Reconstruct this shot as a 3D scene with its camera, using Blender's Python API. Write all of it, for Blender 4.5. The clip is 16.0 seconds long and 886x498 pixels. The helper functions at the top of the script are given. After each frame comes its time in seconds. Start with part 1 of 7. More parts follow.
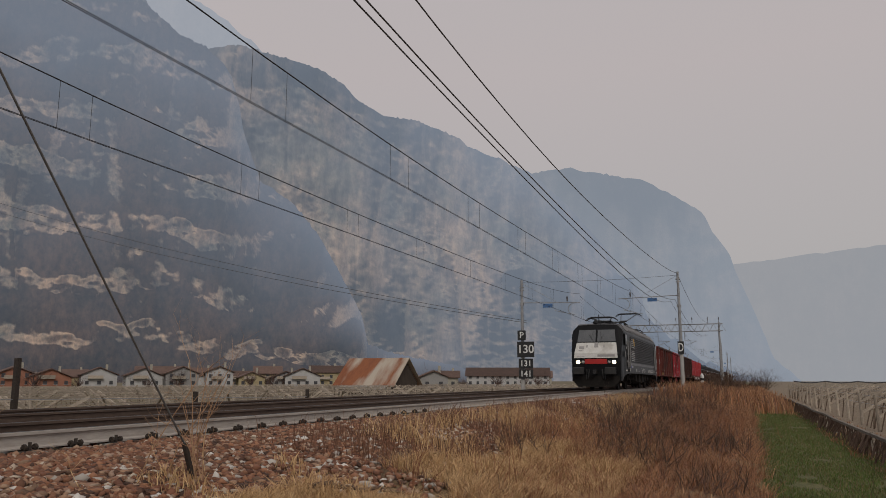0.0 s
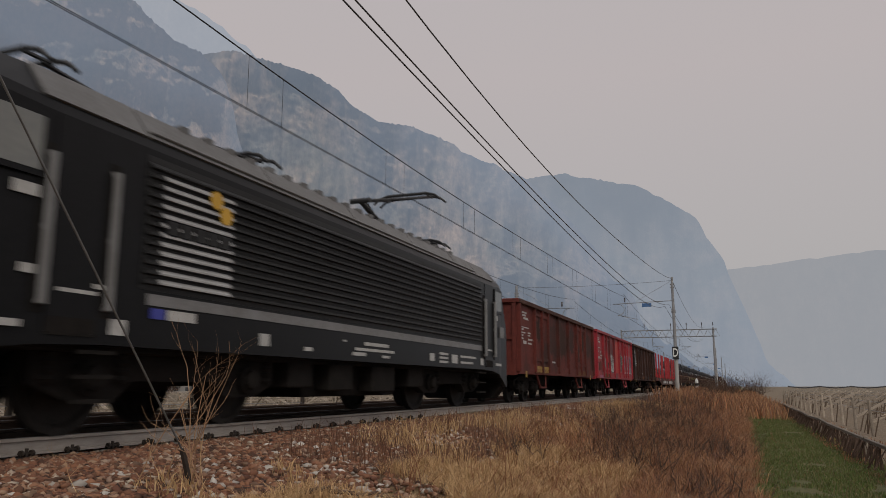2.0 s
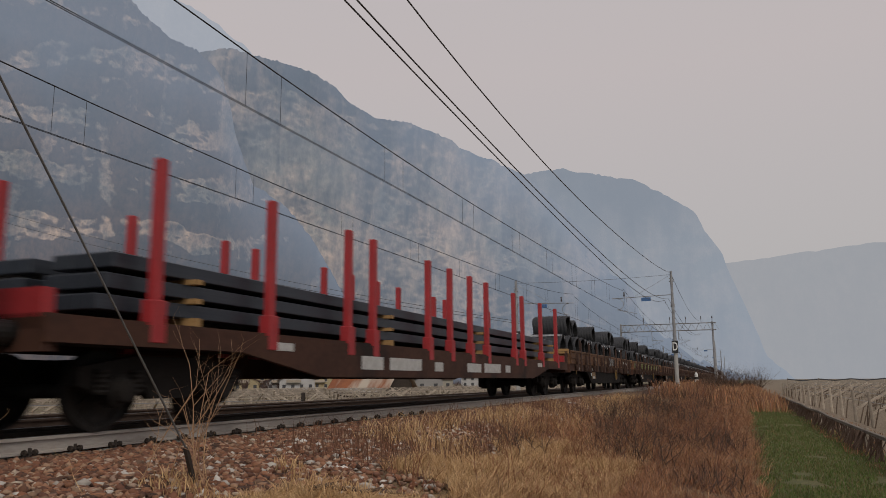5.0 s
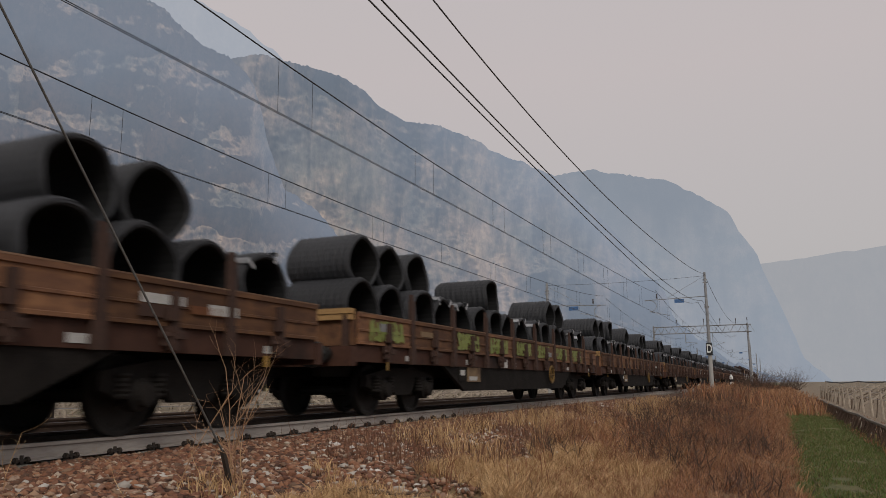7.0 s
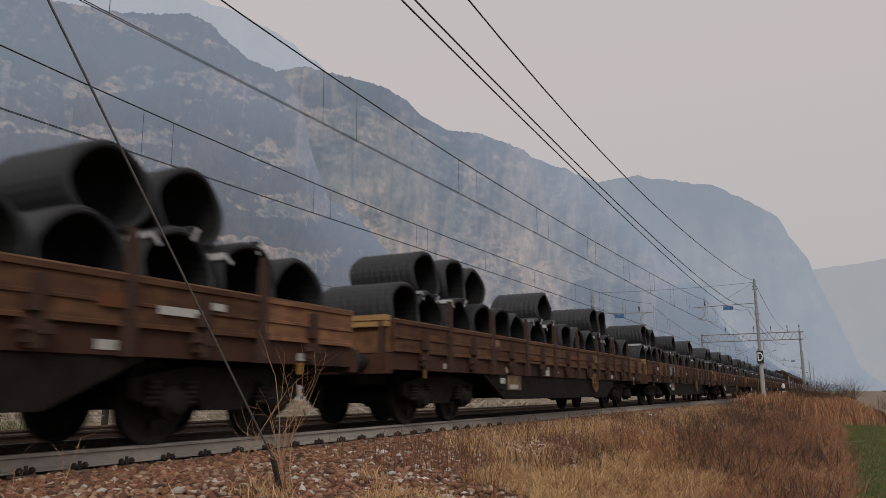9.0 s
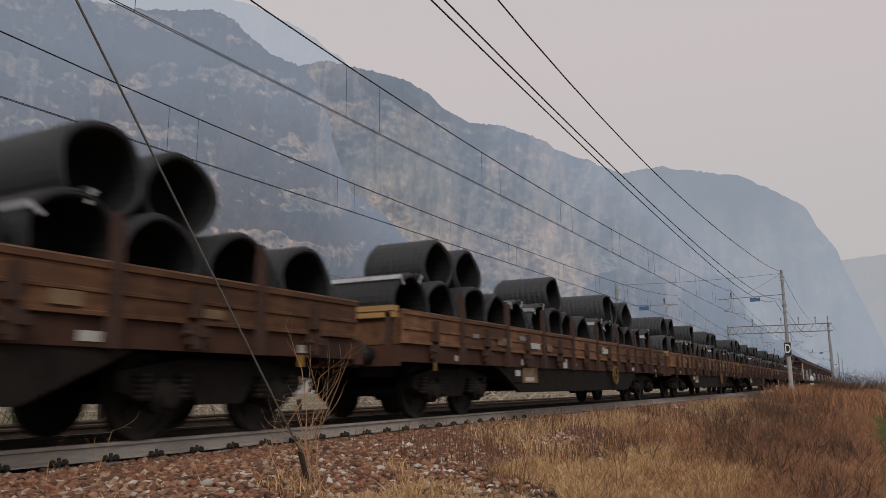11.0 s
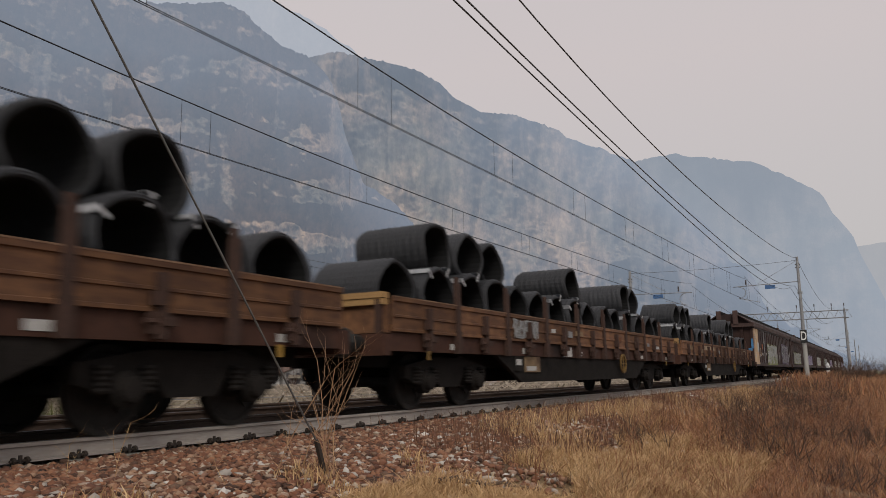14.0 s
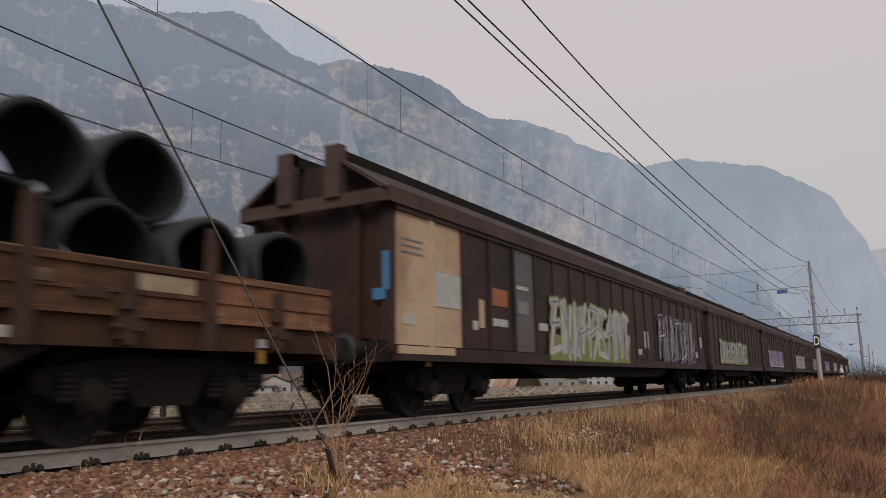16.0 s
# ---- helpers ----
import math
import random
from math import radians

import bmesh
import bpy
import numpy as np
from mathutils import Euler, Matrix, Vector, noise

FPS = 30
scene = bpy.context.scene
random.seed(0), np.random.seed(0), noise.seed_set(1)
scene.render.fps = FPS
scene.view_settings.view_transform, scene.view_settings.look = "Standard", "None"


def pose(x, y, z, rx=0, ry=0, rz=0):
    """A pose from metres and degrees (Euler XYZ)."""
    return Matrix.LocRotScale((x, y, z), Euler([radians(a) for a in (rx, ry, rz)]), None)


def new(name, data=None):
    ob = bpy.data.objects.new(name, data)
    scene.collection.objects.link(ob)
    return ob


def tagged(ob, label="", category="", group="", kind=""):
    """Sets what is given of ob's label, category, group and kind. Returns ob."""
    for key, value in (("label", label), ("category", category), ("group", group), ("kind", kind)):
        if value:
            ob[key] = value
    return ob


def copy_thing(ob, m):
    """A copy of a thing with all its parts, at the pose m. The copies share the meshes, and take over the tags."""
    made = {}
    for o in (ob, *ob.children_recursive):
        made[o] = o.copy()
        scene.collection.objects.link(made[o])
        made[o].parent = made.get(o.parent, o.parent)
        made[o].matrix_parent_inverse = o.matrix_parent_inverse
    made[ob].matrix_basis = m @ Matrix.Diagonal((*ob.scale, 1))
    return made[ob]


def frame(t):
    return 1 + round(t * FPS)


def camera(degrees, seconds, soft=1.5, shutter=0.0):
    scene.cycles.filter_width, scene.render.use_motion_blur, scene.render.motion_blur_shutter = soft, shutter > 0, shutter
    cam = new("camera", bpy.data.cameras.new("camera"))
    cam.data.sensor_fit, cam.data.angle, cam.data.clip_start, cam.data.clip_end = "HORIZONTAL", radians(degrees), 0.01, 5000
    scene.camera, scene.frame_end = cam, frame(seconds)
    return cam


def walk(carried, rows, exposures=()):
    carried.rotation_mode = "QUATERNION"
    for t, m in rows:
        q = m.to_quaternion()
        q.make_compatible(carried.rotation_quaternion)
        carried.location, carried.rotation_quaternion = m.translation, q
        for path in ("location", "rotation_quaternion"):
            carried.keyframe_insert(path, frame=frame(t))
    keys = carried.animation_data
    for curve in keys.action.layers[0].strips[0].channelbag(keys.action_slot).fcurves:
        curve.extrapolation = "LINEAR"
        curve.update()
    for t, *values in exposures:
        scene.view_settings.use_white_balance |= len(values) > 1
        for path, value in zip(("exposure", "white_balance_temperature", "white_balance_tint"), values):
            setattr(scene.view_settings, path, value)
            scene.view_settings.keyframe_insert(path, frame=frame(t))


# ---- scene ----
PATH = [
    (0, 0.000, 0.000, 0.532, 9.67, -0.12, 21.14),
    (0.5, 0.003, -0.013, 0.533, 9.84, -0.25, 21.04),
    (1, -0.004, -0.012, 0.532, 9.94, -0.36, 20.96),
    (1.5, -0.001, -0.008, 0.533, 9.96, -0.24, 20.87),
    (2, 0.002, -0.052, 0.528, 10.09, -0.01, 20.76),
    (2.5, 0.004, -0.063, 0.527, 10.19, 0.22, 20.74),
    (3, 0.005, -0.057, 0.523, 10.19, 0.33, 20.69),
    (3.5, 0.002, -0.060, 0.525, 10.15, 0.44, 20.62),
    (6, -0.032, -0.060, 0.527, 9.65, 0.55, 21.17),
    (6.5, -0.024, -0.076, 0.529, 9.83, 0.57, 22.04),
    (7, -0.029, -0.086, 0.541, 10.00, 0.52, 23.03),
    (7.5, -0.031, -0.085, 0.536, 10.19, 0.41, 24.03),
    (8, -0.025, -0.099, 0.538, 10.38, 0.45, 24.46),
    (8.5, -0.029, -0.099, 0.536, 10.44, 0.41, 25.17),
    (9, -0.045, -0.110, 0.534, 10.64, 0.41, 26.27),
    (11.5, -0.060, -0.115, 0.539, 10.06, 0.50, 28.18),
    (12, -0.062, -0.113, 0.538, 10.08, 0.54, 28.39),
    (12.5, -0.064, -0.114, 0.538, 9.92, 0.61, 28.49),
    (13, -0.060, -0.122, 0.537, 9.75, 0.74, 28.50),
    (13.5, -0.059, -0.122, 0.533, 9.42, 0.82, 28.55),
    (14, -0.068, -0.118, 0.539, 9.40, 0.87, 29.04),
    (14.5, -0.075, -0.117, 0.540, 9.42, 0.73, 29.95),
    (15, -0.061, -0.122, 0.545, 9.58, 0.84, 29.95),
    (15.5, -0.061, -0.115, 0.544, 9.72, 0.91, 29.87),
    (16, -0.065, -0.119, 0.540, 9.88, 1.05, 29.82),
]
cam = camera(59.84, 16.0, soft=0.6, shutter=0.2)
walk(cam, [(t, pose(x, y, z, 90 + pitch, roll, yaw)) for t, x, y, z, pitch, roll, yaw in PATH],
     exposures=[(0, 0.04), (2, 0.06), (4, 0.12), (7, 0.2), (9, 0.24), (12, 0.34), (16, 0.38)])

# ---------------------------------------------------------------- light
SUN_EL, SUN_ROT = radians(38), radians(150)
world = bpy.data.worlds.new("hazy_sky")
scene.world = world
world.use_nodes = True
wn, wl = world.node_tree.nodes, world.node_tree.links
sky = wn.new("ShaderNodeTexSky")
sky.sky_type, sky.sun_disc, sky.sun_elevation, sky.sun_rotation = "NISHITA", False, SUN_EL, SUN_ROT
sky.dust_density, sky.air_density = 6.0, 1.5
scaled = wn.new("ShaderNodeVectorMath")
scaled.operation = "SCALE"
scaled.inputs["Scale"].default_value = 0.06
wl.new(sky.outputs[0], scaled.inputs[0])
wco = wn.new("ShaderNodeTexCoord")
wsep = wn.new("ShaderNodeSeparateXYZ")
wl.new(wco.outputs["Generated"], wsep.inputs[0])
wramp = wn.new("ShaderNodeValToRGB")
wramp.color_ramp.elements[0].position, wramp.color_ramp.elements[0].color = 0.0, (0.43, 0.425, 0.43, 1)
wramp.color_ramp.elements[1].position, wramp.color_ramp.elements[1].color = 0.9, (0.52, 0.50, 0.51, 1)
e = wramp.color_ramp.elements.new(0.38)
e.color = (0.53, 0.475, 0.47, 1)
wl.new(wsep.outputs[2], wramp.inputs[0])
wmix = wn.new("ShaderNodeMixRGB")
wmix.inputs[0].default_value = 0.88
wl.new(scaled.outputs[0], wmix.inputs[1])
wl.new(wramp.outputs[0], wmix.inputs[2])
wl.new(wmix.outputs[0], wn["Background"].inputs[0])
wn["Background"].inputs[1].default_value = 0.96

sun = new("sun", bpy.data.lights.new("sun", "SUN"))
sun.data.energy, sun.data.angle, sun.data.color = 1.0, radians(20), (1.0, 0.95, 0.88)
sun.matrix_basis = pose(0, 0, 50, 90 - 38, 0, 180 - 150)

# ---------------------------------------------------------------- materials


def mat(name, c1, c2=None, scale=4.0, rough=0.8, metal=0.0, bump=0.0, fine=None, stain=None, spread=0.15, island=False, obj=False, stretch=(1, 1, 1), spec=None):
    """Two colours mixed by noise at two scales, an optional stain colour in blotches, bump, and variation from piece to piece."""
    m = bpy.data.materials.new(name)
    m.use_nodes = True
    n, l = m.node_tree.nodes, m.node_tree.links
    b = n["Principled BSDF"]
    b.inputs["Roughness"].default_value, b.inputs["Metallic"].default_value = rough, metal
    b.inputs["Specular IOR Level"].default_value = spec if spec is not None else 0.5 if rough < 0.7 else 0.25
    c2 = c2 or tuple(v * 0.7 for v in c1)
    co = n.new("ShaderNodeTexCoord")
    mp = n.new("ShaderNodeMapping")
    mp.inputs["Scale"].default_value = stretch
    l.new(co.outputs["Object"], mp.inputs[0])
    big = n.new("ShaderNodeTexNoise")
    big.inputs["Scale"].default_value, big.inputs["Detail"].default_value = scale, 5
    l.new(mp.outputs[0], big.inputs["Vector"])
    small = n.new("ShaderNodeTexNoise")
    small.inputs["Scale"].default_value, small.inputs["Detail"].default_value = fine or scale * 9, 4
    l.new(mp.outputs[0], small.inputs["Vector"])
    add = n.new("ShaderNodeMath")
    add.operation = "MULTIPLY_ADD"
    add.inputs[1].default_value = 0.5
    l.new(small.outputs[0], add.inputs[0])
    half = n.new("ShaderNodeMath")
    half.operation = "MULTIPLY"
    half.inputs[1].default_value = 0.5
    l.new(big.outputs[0], half.inputs[0])
    l.new(half.outputs[0], add.inputs[2])
    ramp = n.new("ShaderNodeValToRGB")
    ramp.color_ramp.elements[0].position, ramp.color_ramp.elements[0].color = 0.38, (*c1, 1)
    ramp.color_ramp.elements[1].position, ramp.color_ramp.elements[1].color = 0.62, (*c2, 1)
    l.new(add.outputs[0], ramp.inputs[0])
    out = ramp.outputs[0]
    if stain:
        blot = n.new("ShaderNodeTexNoise")
        blot.inputs["Scale"].default_value, blot.inputs["Detail"].default_value = scale * 0.6, 8
        off = n.new("ShaderNodeMapping")
        off.inputs["Location"].default_value = (7, 3, 1)
        l.new(mp.outputs[0], off.inputs[0])
        l.new(off.outputs[0], blot.inputs["Vector"])
        sr = n.new("ShaderNodeValToRGB")
        sr.color_ramp.elements[0].position, sr.color_ramp.elements[1].position = 0.5, 0.64
        l.new(blot.outputs[0], sr.inputs[0])
        mx = n.new("ShaderNodeMixRGB")
        l.new(sr.outputs[0], mx.inputs[0])
        l.new(out, mx.inputs[1])
        mx.inputs[2].default_value = (*stain, 1)
        out = mx.outputs[0]
    if island or obj:
        src = n.new("ShaderNodeNewGeometry").outputs["Random Per Island"] if island else n.new("ShaderNodeObjectInfo").outputs["Random"]
        mr = n.new("ShaderNodeMapRange")
        mr.inputs["To Min"].default_value, mr.inputs["To Max"].default_value = 1 - spread, 1 + spread
        l.new(src, mr.inputs[0])
        hs = n.new("ShaderNodeHueSaturation")
        l.new(mr.outputs[0], hs.inputs["Value"])
        l.new(out, hs.inputs["Color"])
        out = hs.outputs[0]
    l.new(out, b.inputs["Base Color"])
    rr = n.new("ShaderNodeMapRange")
    rr.inputs["To Min"].default_value, rr.inputs["To Max"].default_value = max(0, rough - 0.12), min(1, rough + 0.12)
    l.new(add.outputs[0], rr.inputs[0])
    l.new(rr.outputs[0], b.inputs["Roughness"])
    if bump:
        bp = n.new("ShaderNodeBump")
        bp.inputs["Strength"].default_value, bp.inputs["Distance"].default_value = bump, 0.02
        l.new(small.outputs[0], bp.inputs["Height"])
        l.new(bp.outputs[0], b.inputs["Normal"])
    return m


def ramp_island(name, stops, rough=0.8, bump=0.0):
    """A colour picked from a ramp for each loose piece of a mesh."""
    m = bpy.data.materials.new(name)
    m.use_nodes = True
    n, l = m.node_tree.nodes, m.node_tree.links
    g = n.new("ShaderNodeNewGeometry")
    r = n.new("ShaderNodeValToRGB")
    r.color_ramp.elements[0].position, r.color_ramp.elements[0].color = 0.0, (*stops[0], 1)
    r.color_ramp.elements[1].position, r.color_ramp.elements[1].color = 1.0, (*stops[-1], 1)
    for i, c in enumerate(stops[1:-1]):
        r.color_ramp.elements.new((i + 1) / (len(stops) - 1)).color = (*c, 1)
    l.new(g.outputs["Random Per Island"], r.inputs[0])
    l.new(r.outputs[0], n["Principled BSDF"].inputs["Base Color"])
    n["Principled BSDF"].inputs["Roughness"].default_value = rough
    return m


def glow(name, c, strength):
    m = bpy.data.materials.new(name)
    m.use_nodes = True
    b = m.node_tree.nodes["Principled BSDF"]
    b.inputs["Base Color"].default_value = (*c, 1)
    b.inputs["Emission Color"].default_value, b.inputs["Emission Strength"].default_value = (*c, 1), strength
    return m


def mountain_mat(name, rock, scrub, haze, veil, reach, size, bare, shape, grain=0.55, wooded=(30, 40), soften=0.85, fine=0.42, low=0.0, ramp=(0.78, 0.92), zones=1.0, slope=0.30, foot=0.0):
    """Pale limestone between dark scrub, far off: bright haze is painted in as glow, more with each metre.
    veil: haze at the near and the far end of reach; bare: share of rock; shape: stretch of the outcrops."""
    m = bpy.data.materials.new(name)
    m.use_nodes = True
    n, l = m.node_tree.nodes, m.node_tree.links
    b = n["Principled BSDF"]
    b.inputs["Roughness"].default_value, b.inputs["Specular IOR Level"].default_value = 1.0, 0.0
    co = n.new("ShaderNodeTexCoord")
    unit = n.new("ShaderNodeVectorMath")
    unit.operation = "NORMALIZE"
    l.new(co.outputs["Object"], unit.inputs[0])

    def tex(scale, stretch, detail=8, rough=0.62):
        mp = n.new("ShaderNodeMapping")
        mp.inputs["Scale"].default_value = stretch
        l.new(unit.outputs[0], mp.inputs[0])
        t = n.new("ShaderNodeTexNoise")
        t.inputs["Scale"].default_value, t.inputs["Detail"].default_value, t.inputs["Roughness"].default_value = scale, detail, rough
        l.new(mp.outputs[0], t.inputs["Vector"])
        return t.outputs[0]

    def calc(op, a, b=None, c=None):
        k = n.new("ShaderNodeMath")
        k.operation = op
        for i, v in enumerate((a, b, c)):
            if v is None:
                continue
            if isinstance(v, (int, float)):
                k.inputs[i].default_value = v
            else:
                l.new(v, k.inputs[i])
        return k.outputs[0]
    geo = n.new("ShaderNodeNewGeometry")
    sep = n.new("ShaderNodeSeparateXYZ")
    l.new(geo.outputs["Normal"], sep.inputs[0])
    steep = calc("MULTIPLY_ADD", sep.outputs[2], -slope, bare)
    rise = n.new("ShaderNodeSeparateXYZ")
    l.new(unit.outputs[0], rise.inputs[0])
    crown = n.new("ShaderNodeMapRange")
    crown.inputs["From Min"].default_value, crown.inputs["From Max"].default_value = [math.sin(radians(v)) for v in wooded]
    crown.inputs["To Min"].default_value, crown.inputs["To Max"].default_value = 0.0, -0.22
    l.new(rise.outputs[2], crown.inputs[0])
    steep = calc("ADD", steep, crown.outputs[0])
    talus = n.new("ShaderNodeMapRange")         # scrub climbs over the screes at the foot
    talus.inputs["From Min"].default_value, talus.inputs["From Max"].default_value = math.sin(radians(3.5)), math.sin(radians(10))
    talus.inputs["To Min"].default_value, talus.inputs["To Max"].default_value = -foot, 0.0
    l.new(rise.outputs[2], talus.inputs[0])
    steep = calc("ADD", steep, talus.outputs[0])
    body = calc("MULTIPLY_ADD", tex(size, shape, 7, 0.6), zones, steep)
    body = calc("MULTIPLY_ADD", tex(size * 7, (1.1, 1.1, grain), 8, 0.7), fine, body)
    r = n.new("ShaderNodeValToRGB")
    r.color_ramp.elements[0].position, r.color_ramp.elements[0].color = ramp[0], (*scrub, 1)
    r.color_ramp.elements[1].position, r.color_ramp.elements[1].color = ramp[1], (*rock, 1)
    mid = r.color_ramp.elements.new(ramp[0] * 0.64 + ramp[1] * 0.36)
    mid.color = (*[s * 0.72 + k * 0.28 for s, k in zip(scrub, rock)], 1)
    l.new(calc("ADD", body, 0.04), r.inputs[0])
    tint = n.new("ShaderNodeMixRGB")
    tint.blend_type = "MULTIPLY"
    tint.inputs[0].default_value = soften
    tr = n.new("ShaderNodeValToRGB")
    tr.color_ramp.elements[0].position, tr.color_ramp.elements[0].color = 0.36, (0.42, 0.44, 0.5, 1)
    tr.color_ramp.elements[1].position, tr.color_ramp.elements[1].color = 0.62, (1.2, 1.1, 0.98, 1)
    l.new(tex(size * 20, (1.2, 1.2, grain), 6, 0.75), tr.inputs[0])
    wood = n.new("ShaderNodeMixRGB")            # brown coppice and dark evergreens in patches
    wood.blend_type = "MULTIPLY"
    wood.inputs[0].default_value = 1.0
    wr = n.new("ShaderNodeValToRGB")
    wr.color_ramp.elements[0].position, wr.color_ramp.elements[0].color = 0.40, (0.55, 0.62, 0.62, 1)
    wr.color_ramp.elements[1].position, wr.color_ramp.elements[1].color = 0.60, (1.28, 1.14, 1.02, 1)
    l.new(tex(size * 2.6, (1.0, 1.0, 1.3), 9, 0.7), wr.inputs[0])
    l.new(r.outputs[0], wood.inputs[1])
    l.new(wr.outputs[0], wood.inputs[2])
    l.new(wood.outputs[0], tint.inputs[1])
    l.new(tr.outputs[0], tint.inputs[2])
    l.new(tint.outputs[0], b.inputs["Base Color"])
    # Bluish emission mixed over the rock stands in for hazy air.
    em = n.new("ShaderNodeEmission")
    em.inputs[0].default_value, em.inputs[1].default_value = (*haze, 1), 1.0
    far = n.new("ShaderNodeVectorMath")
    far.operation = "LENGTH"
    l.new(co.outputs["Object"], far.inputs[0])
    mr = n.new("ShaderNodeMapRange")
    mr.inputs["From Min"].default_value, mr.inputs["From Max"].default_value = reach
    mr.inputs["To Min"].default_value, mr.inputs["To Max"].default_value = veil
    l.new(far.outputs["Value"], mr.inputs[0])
    mist = n.new("ShaderNodeMapRange")          # the painted haze is thickest on the valley floor
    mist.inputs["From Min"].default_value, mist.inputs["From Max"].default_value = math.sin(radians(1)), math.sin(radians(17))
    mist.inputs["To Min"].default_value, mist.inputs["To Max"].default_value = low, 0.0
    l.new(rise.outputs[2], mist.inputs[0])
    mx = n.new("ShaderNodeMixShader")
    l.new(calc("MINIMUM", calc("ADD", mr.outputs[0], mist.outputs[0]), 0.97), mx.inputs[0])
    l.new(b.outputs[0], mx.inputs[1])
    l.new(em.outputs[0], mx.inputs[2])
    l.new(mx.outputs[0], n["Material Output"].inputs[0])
    return m


# ---------------------------------------------------------------- mesh helpers


def quadbox(bm, x0, x1, y0, y1, z0, z1):
    v = [bm.verts.new((x, y, z)) for z in (z0, z1) for y in (y0, y1) for x in (x0, x1)]
    for a, b, c, d in ((0, 2, 3, 1), (4, 5, 7, 6), (0, 1, 5, 4), (1, 3, 7, 5), (3, 2, 6, 7), (2, 0, 4, 6)):
        bm.faces.new((v[a], v[b], v[c], v[d]))
    return v


def beam(bm, p, q, w, d=None, up=(0, 0, 1)):
    """A straight bar of w by d from p to q."""
    p, q = Vector(p), Vector(q)
    ax = (q - p).normalized()
    side = ax.cross(Vector(up))
    side = side.normalized() if side.length > 1e-4 else Vector((1, 0, 0))
    upv = side.cross(ax)
    d = d or w
    v = [bm.verts.new(c + side * w / 2 * a + upv * d / 2 * b) for c in (p, q) for a, b in ((-1, -1), (1, -1), (1, 1), (-1, 1))]
    for i in range(4):
        j = (i + 1) % 4
        bm.faces.new((v[i], v[j], v[j + 4], v[i + 4]))
    bm.faces.new(v[3::-1])
    bm.faces.new(v[4:])


def tube(bm, p, q, r, r2=None, n=10, cap=True):
    p, q = Vector(p), Vector(q)
    ax = (q - p).normalized()
    a = ax.orthogonal().normalized()
    b = ax.cross(a)
    r2 = r if r2 is None else r2
    rings = [[bm.verts.new(c + (a * math.cos(k * math.tau / n) + b * math.sin(k * math.tau / n)) * rr) for k in range(n)] for c, rr in ((p, r), (q, r2))]
    for k in range(n):
        bm.faces.new((rings[0][k], rings[0][(k + 1) % n], rings[1][(k + 1) % n], rings[1][k]))
    if cap:
        bm.faces.new(rings[0][::-1])
        bm.faces.new(rings[1])


def lathe(bm, profile, axis="x", n=24, centre=(0, 0, 0), closed=False):
    """Turns (along, radius) pairs round an axis through centre."""
    c = Vector(centre)
    rings = []
    for s, r in profile:
        ring = []
        for k in range(n):
            a = k * math.tau / n
            u, w = r * math.cos(a), r * math.sin(a)
            ring.append(bm.verts.new(c + (Vector((s, u, w)) if axis == "x" else Vector((u, s, w)) if axis == "y" else Vector((u, w, s)))))
        rings.append(ring)
    pairs = list(zip(rings, rings[1:] + ([rings[0]] if closed else [])))
    for r0, r1 in (pairs if closed else pairs[: len(rings) - 1]):
        for k in range(n):
            bm.faces.new((r0[k], r0[(k + 1) % n], r1[(k + 1) % n], r1[k]))


def prism(bm, pts, y0, y1, axis="y"):
    """A closed outline of (a, b) pairs drawn out along one axis."""
    def at(a, b, s):
        return (a, s, b) if axis == "y" else (s, a, b) if axis == "x" else (a, b, s)
    v0 = [bm.verts.new(at(a, b, y0)) for a, b in pts]
    v1 = [bm.verts.new(at(a, b, y1)) for a, b in pts]
    k = len(pts)
    for i in range(k):
        bm.faces.new((v0[i], v0[(i + 1) % k], v1[(i + 1) % k], v1[i]))
    bm.faces.new(v0[::-1])
    bm.faces.new(v1)


def finish(bm, name, material, smooth=False, bevel=0.0):
    if bevel:
        bmesh.ops.bevel(bm, geom=bm.edges[:], offset=bevel, segments=1, affect="EDGES")
    bmesh.ops.recalc_face_normals(bm, faces=bm.faces)
    me = bpy.data.meshes.new(name)
    bm.to_mesh(me)
    bm.free()
    if smooth:
        for p in me.polygons:
            p.use_smooth = True
    me.materials.append(material)
    return me


def part(name, bm, material, parent=None, label="", smooth=False, bevel=0.0, at=None):
    ob = new(name, finish(bm, name, material, smooth, bevel))
    ob.parent = parent
    if at is not None:
        ob.matrix_basis = at
    return tagged(ob, label)


def shared(name, mesh, parent, at, label=""):
    ob = new(name, mesh)
    ob.parent, ob.matrix_basis = parent, at
    return tagged(ob, label)


def thing(name, label, category, group="", kind="", at=None):
    ob = new(name)
    if at is not None:
        ob.matrix_basis = at
    return tagged(ob, label, category, group, kind)


def boxpart(name, dims, material, parent, label="", bevel=0.0):
    bm = bmesh.new()
    quadbox(bm, *dims)
    return part(name, bm, material, parent, label, bevel=bevel)


def pydata(name, verts, faces, material, smooth=False):
    me = bpy.data.meshes.new(name)
    me.from_pydata(verts, [], faces)
    me.materials.append(material)
    if smooth:
        me.polygons.foreach_set("use_smooth", [True] * len(me.polygons))
    return new(name, me)


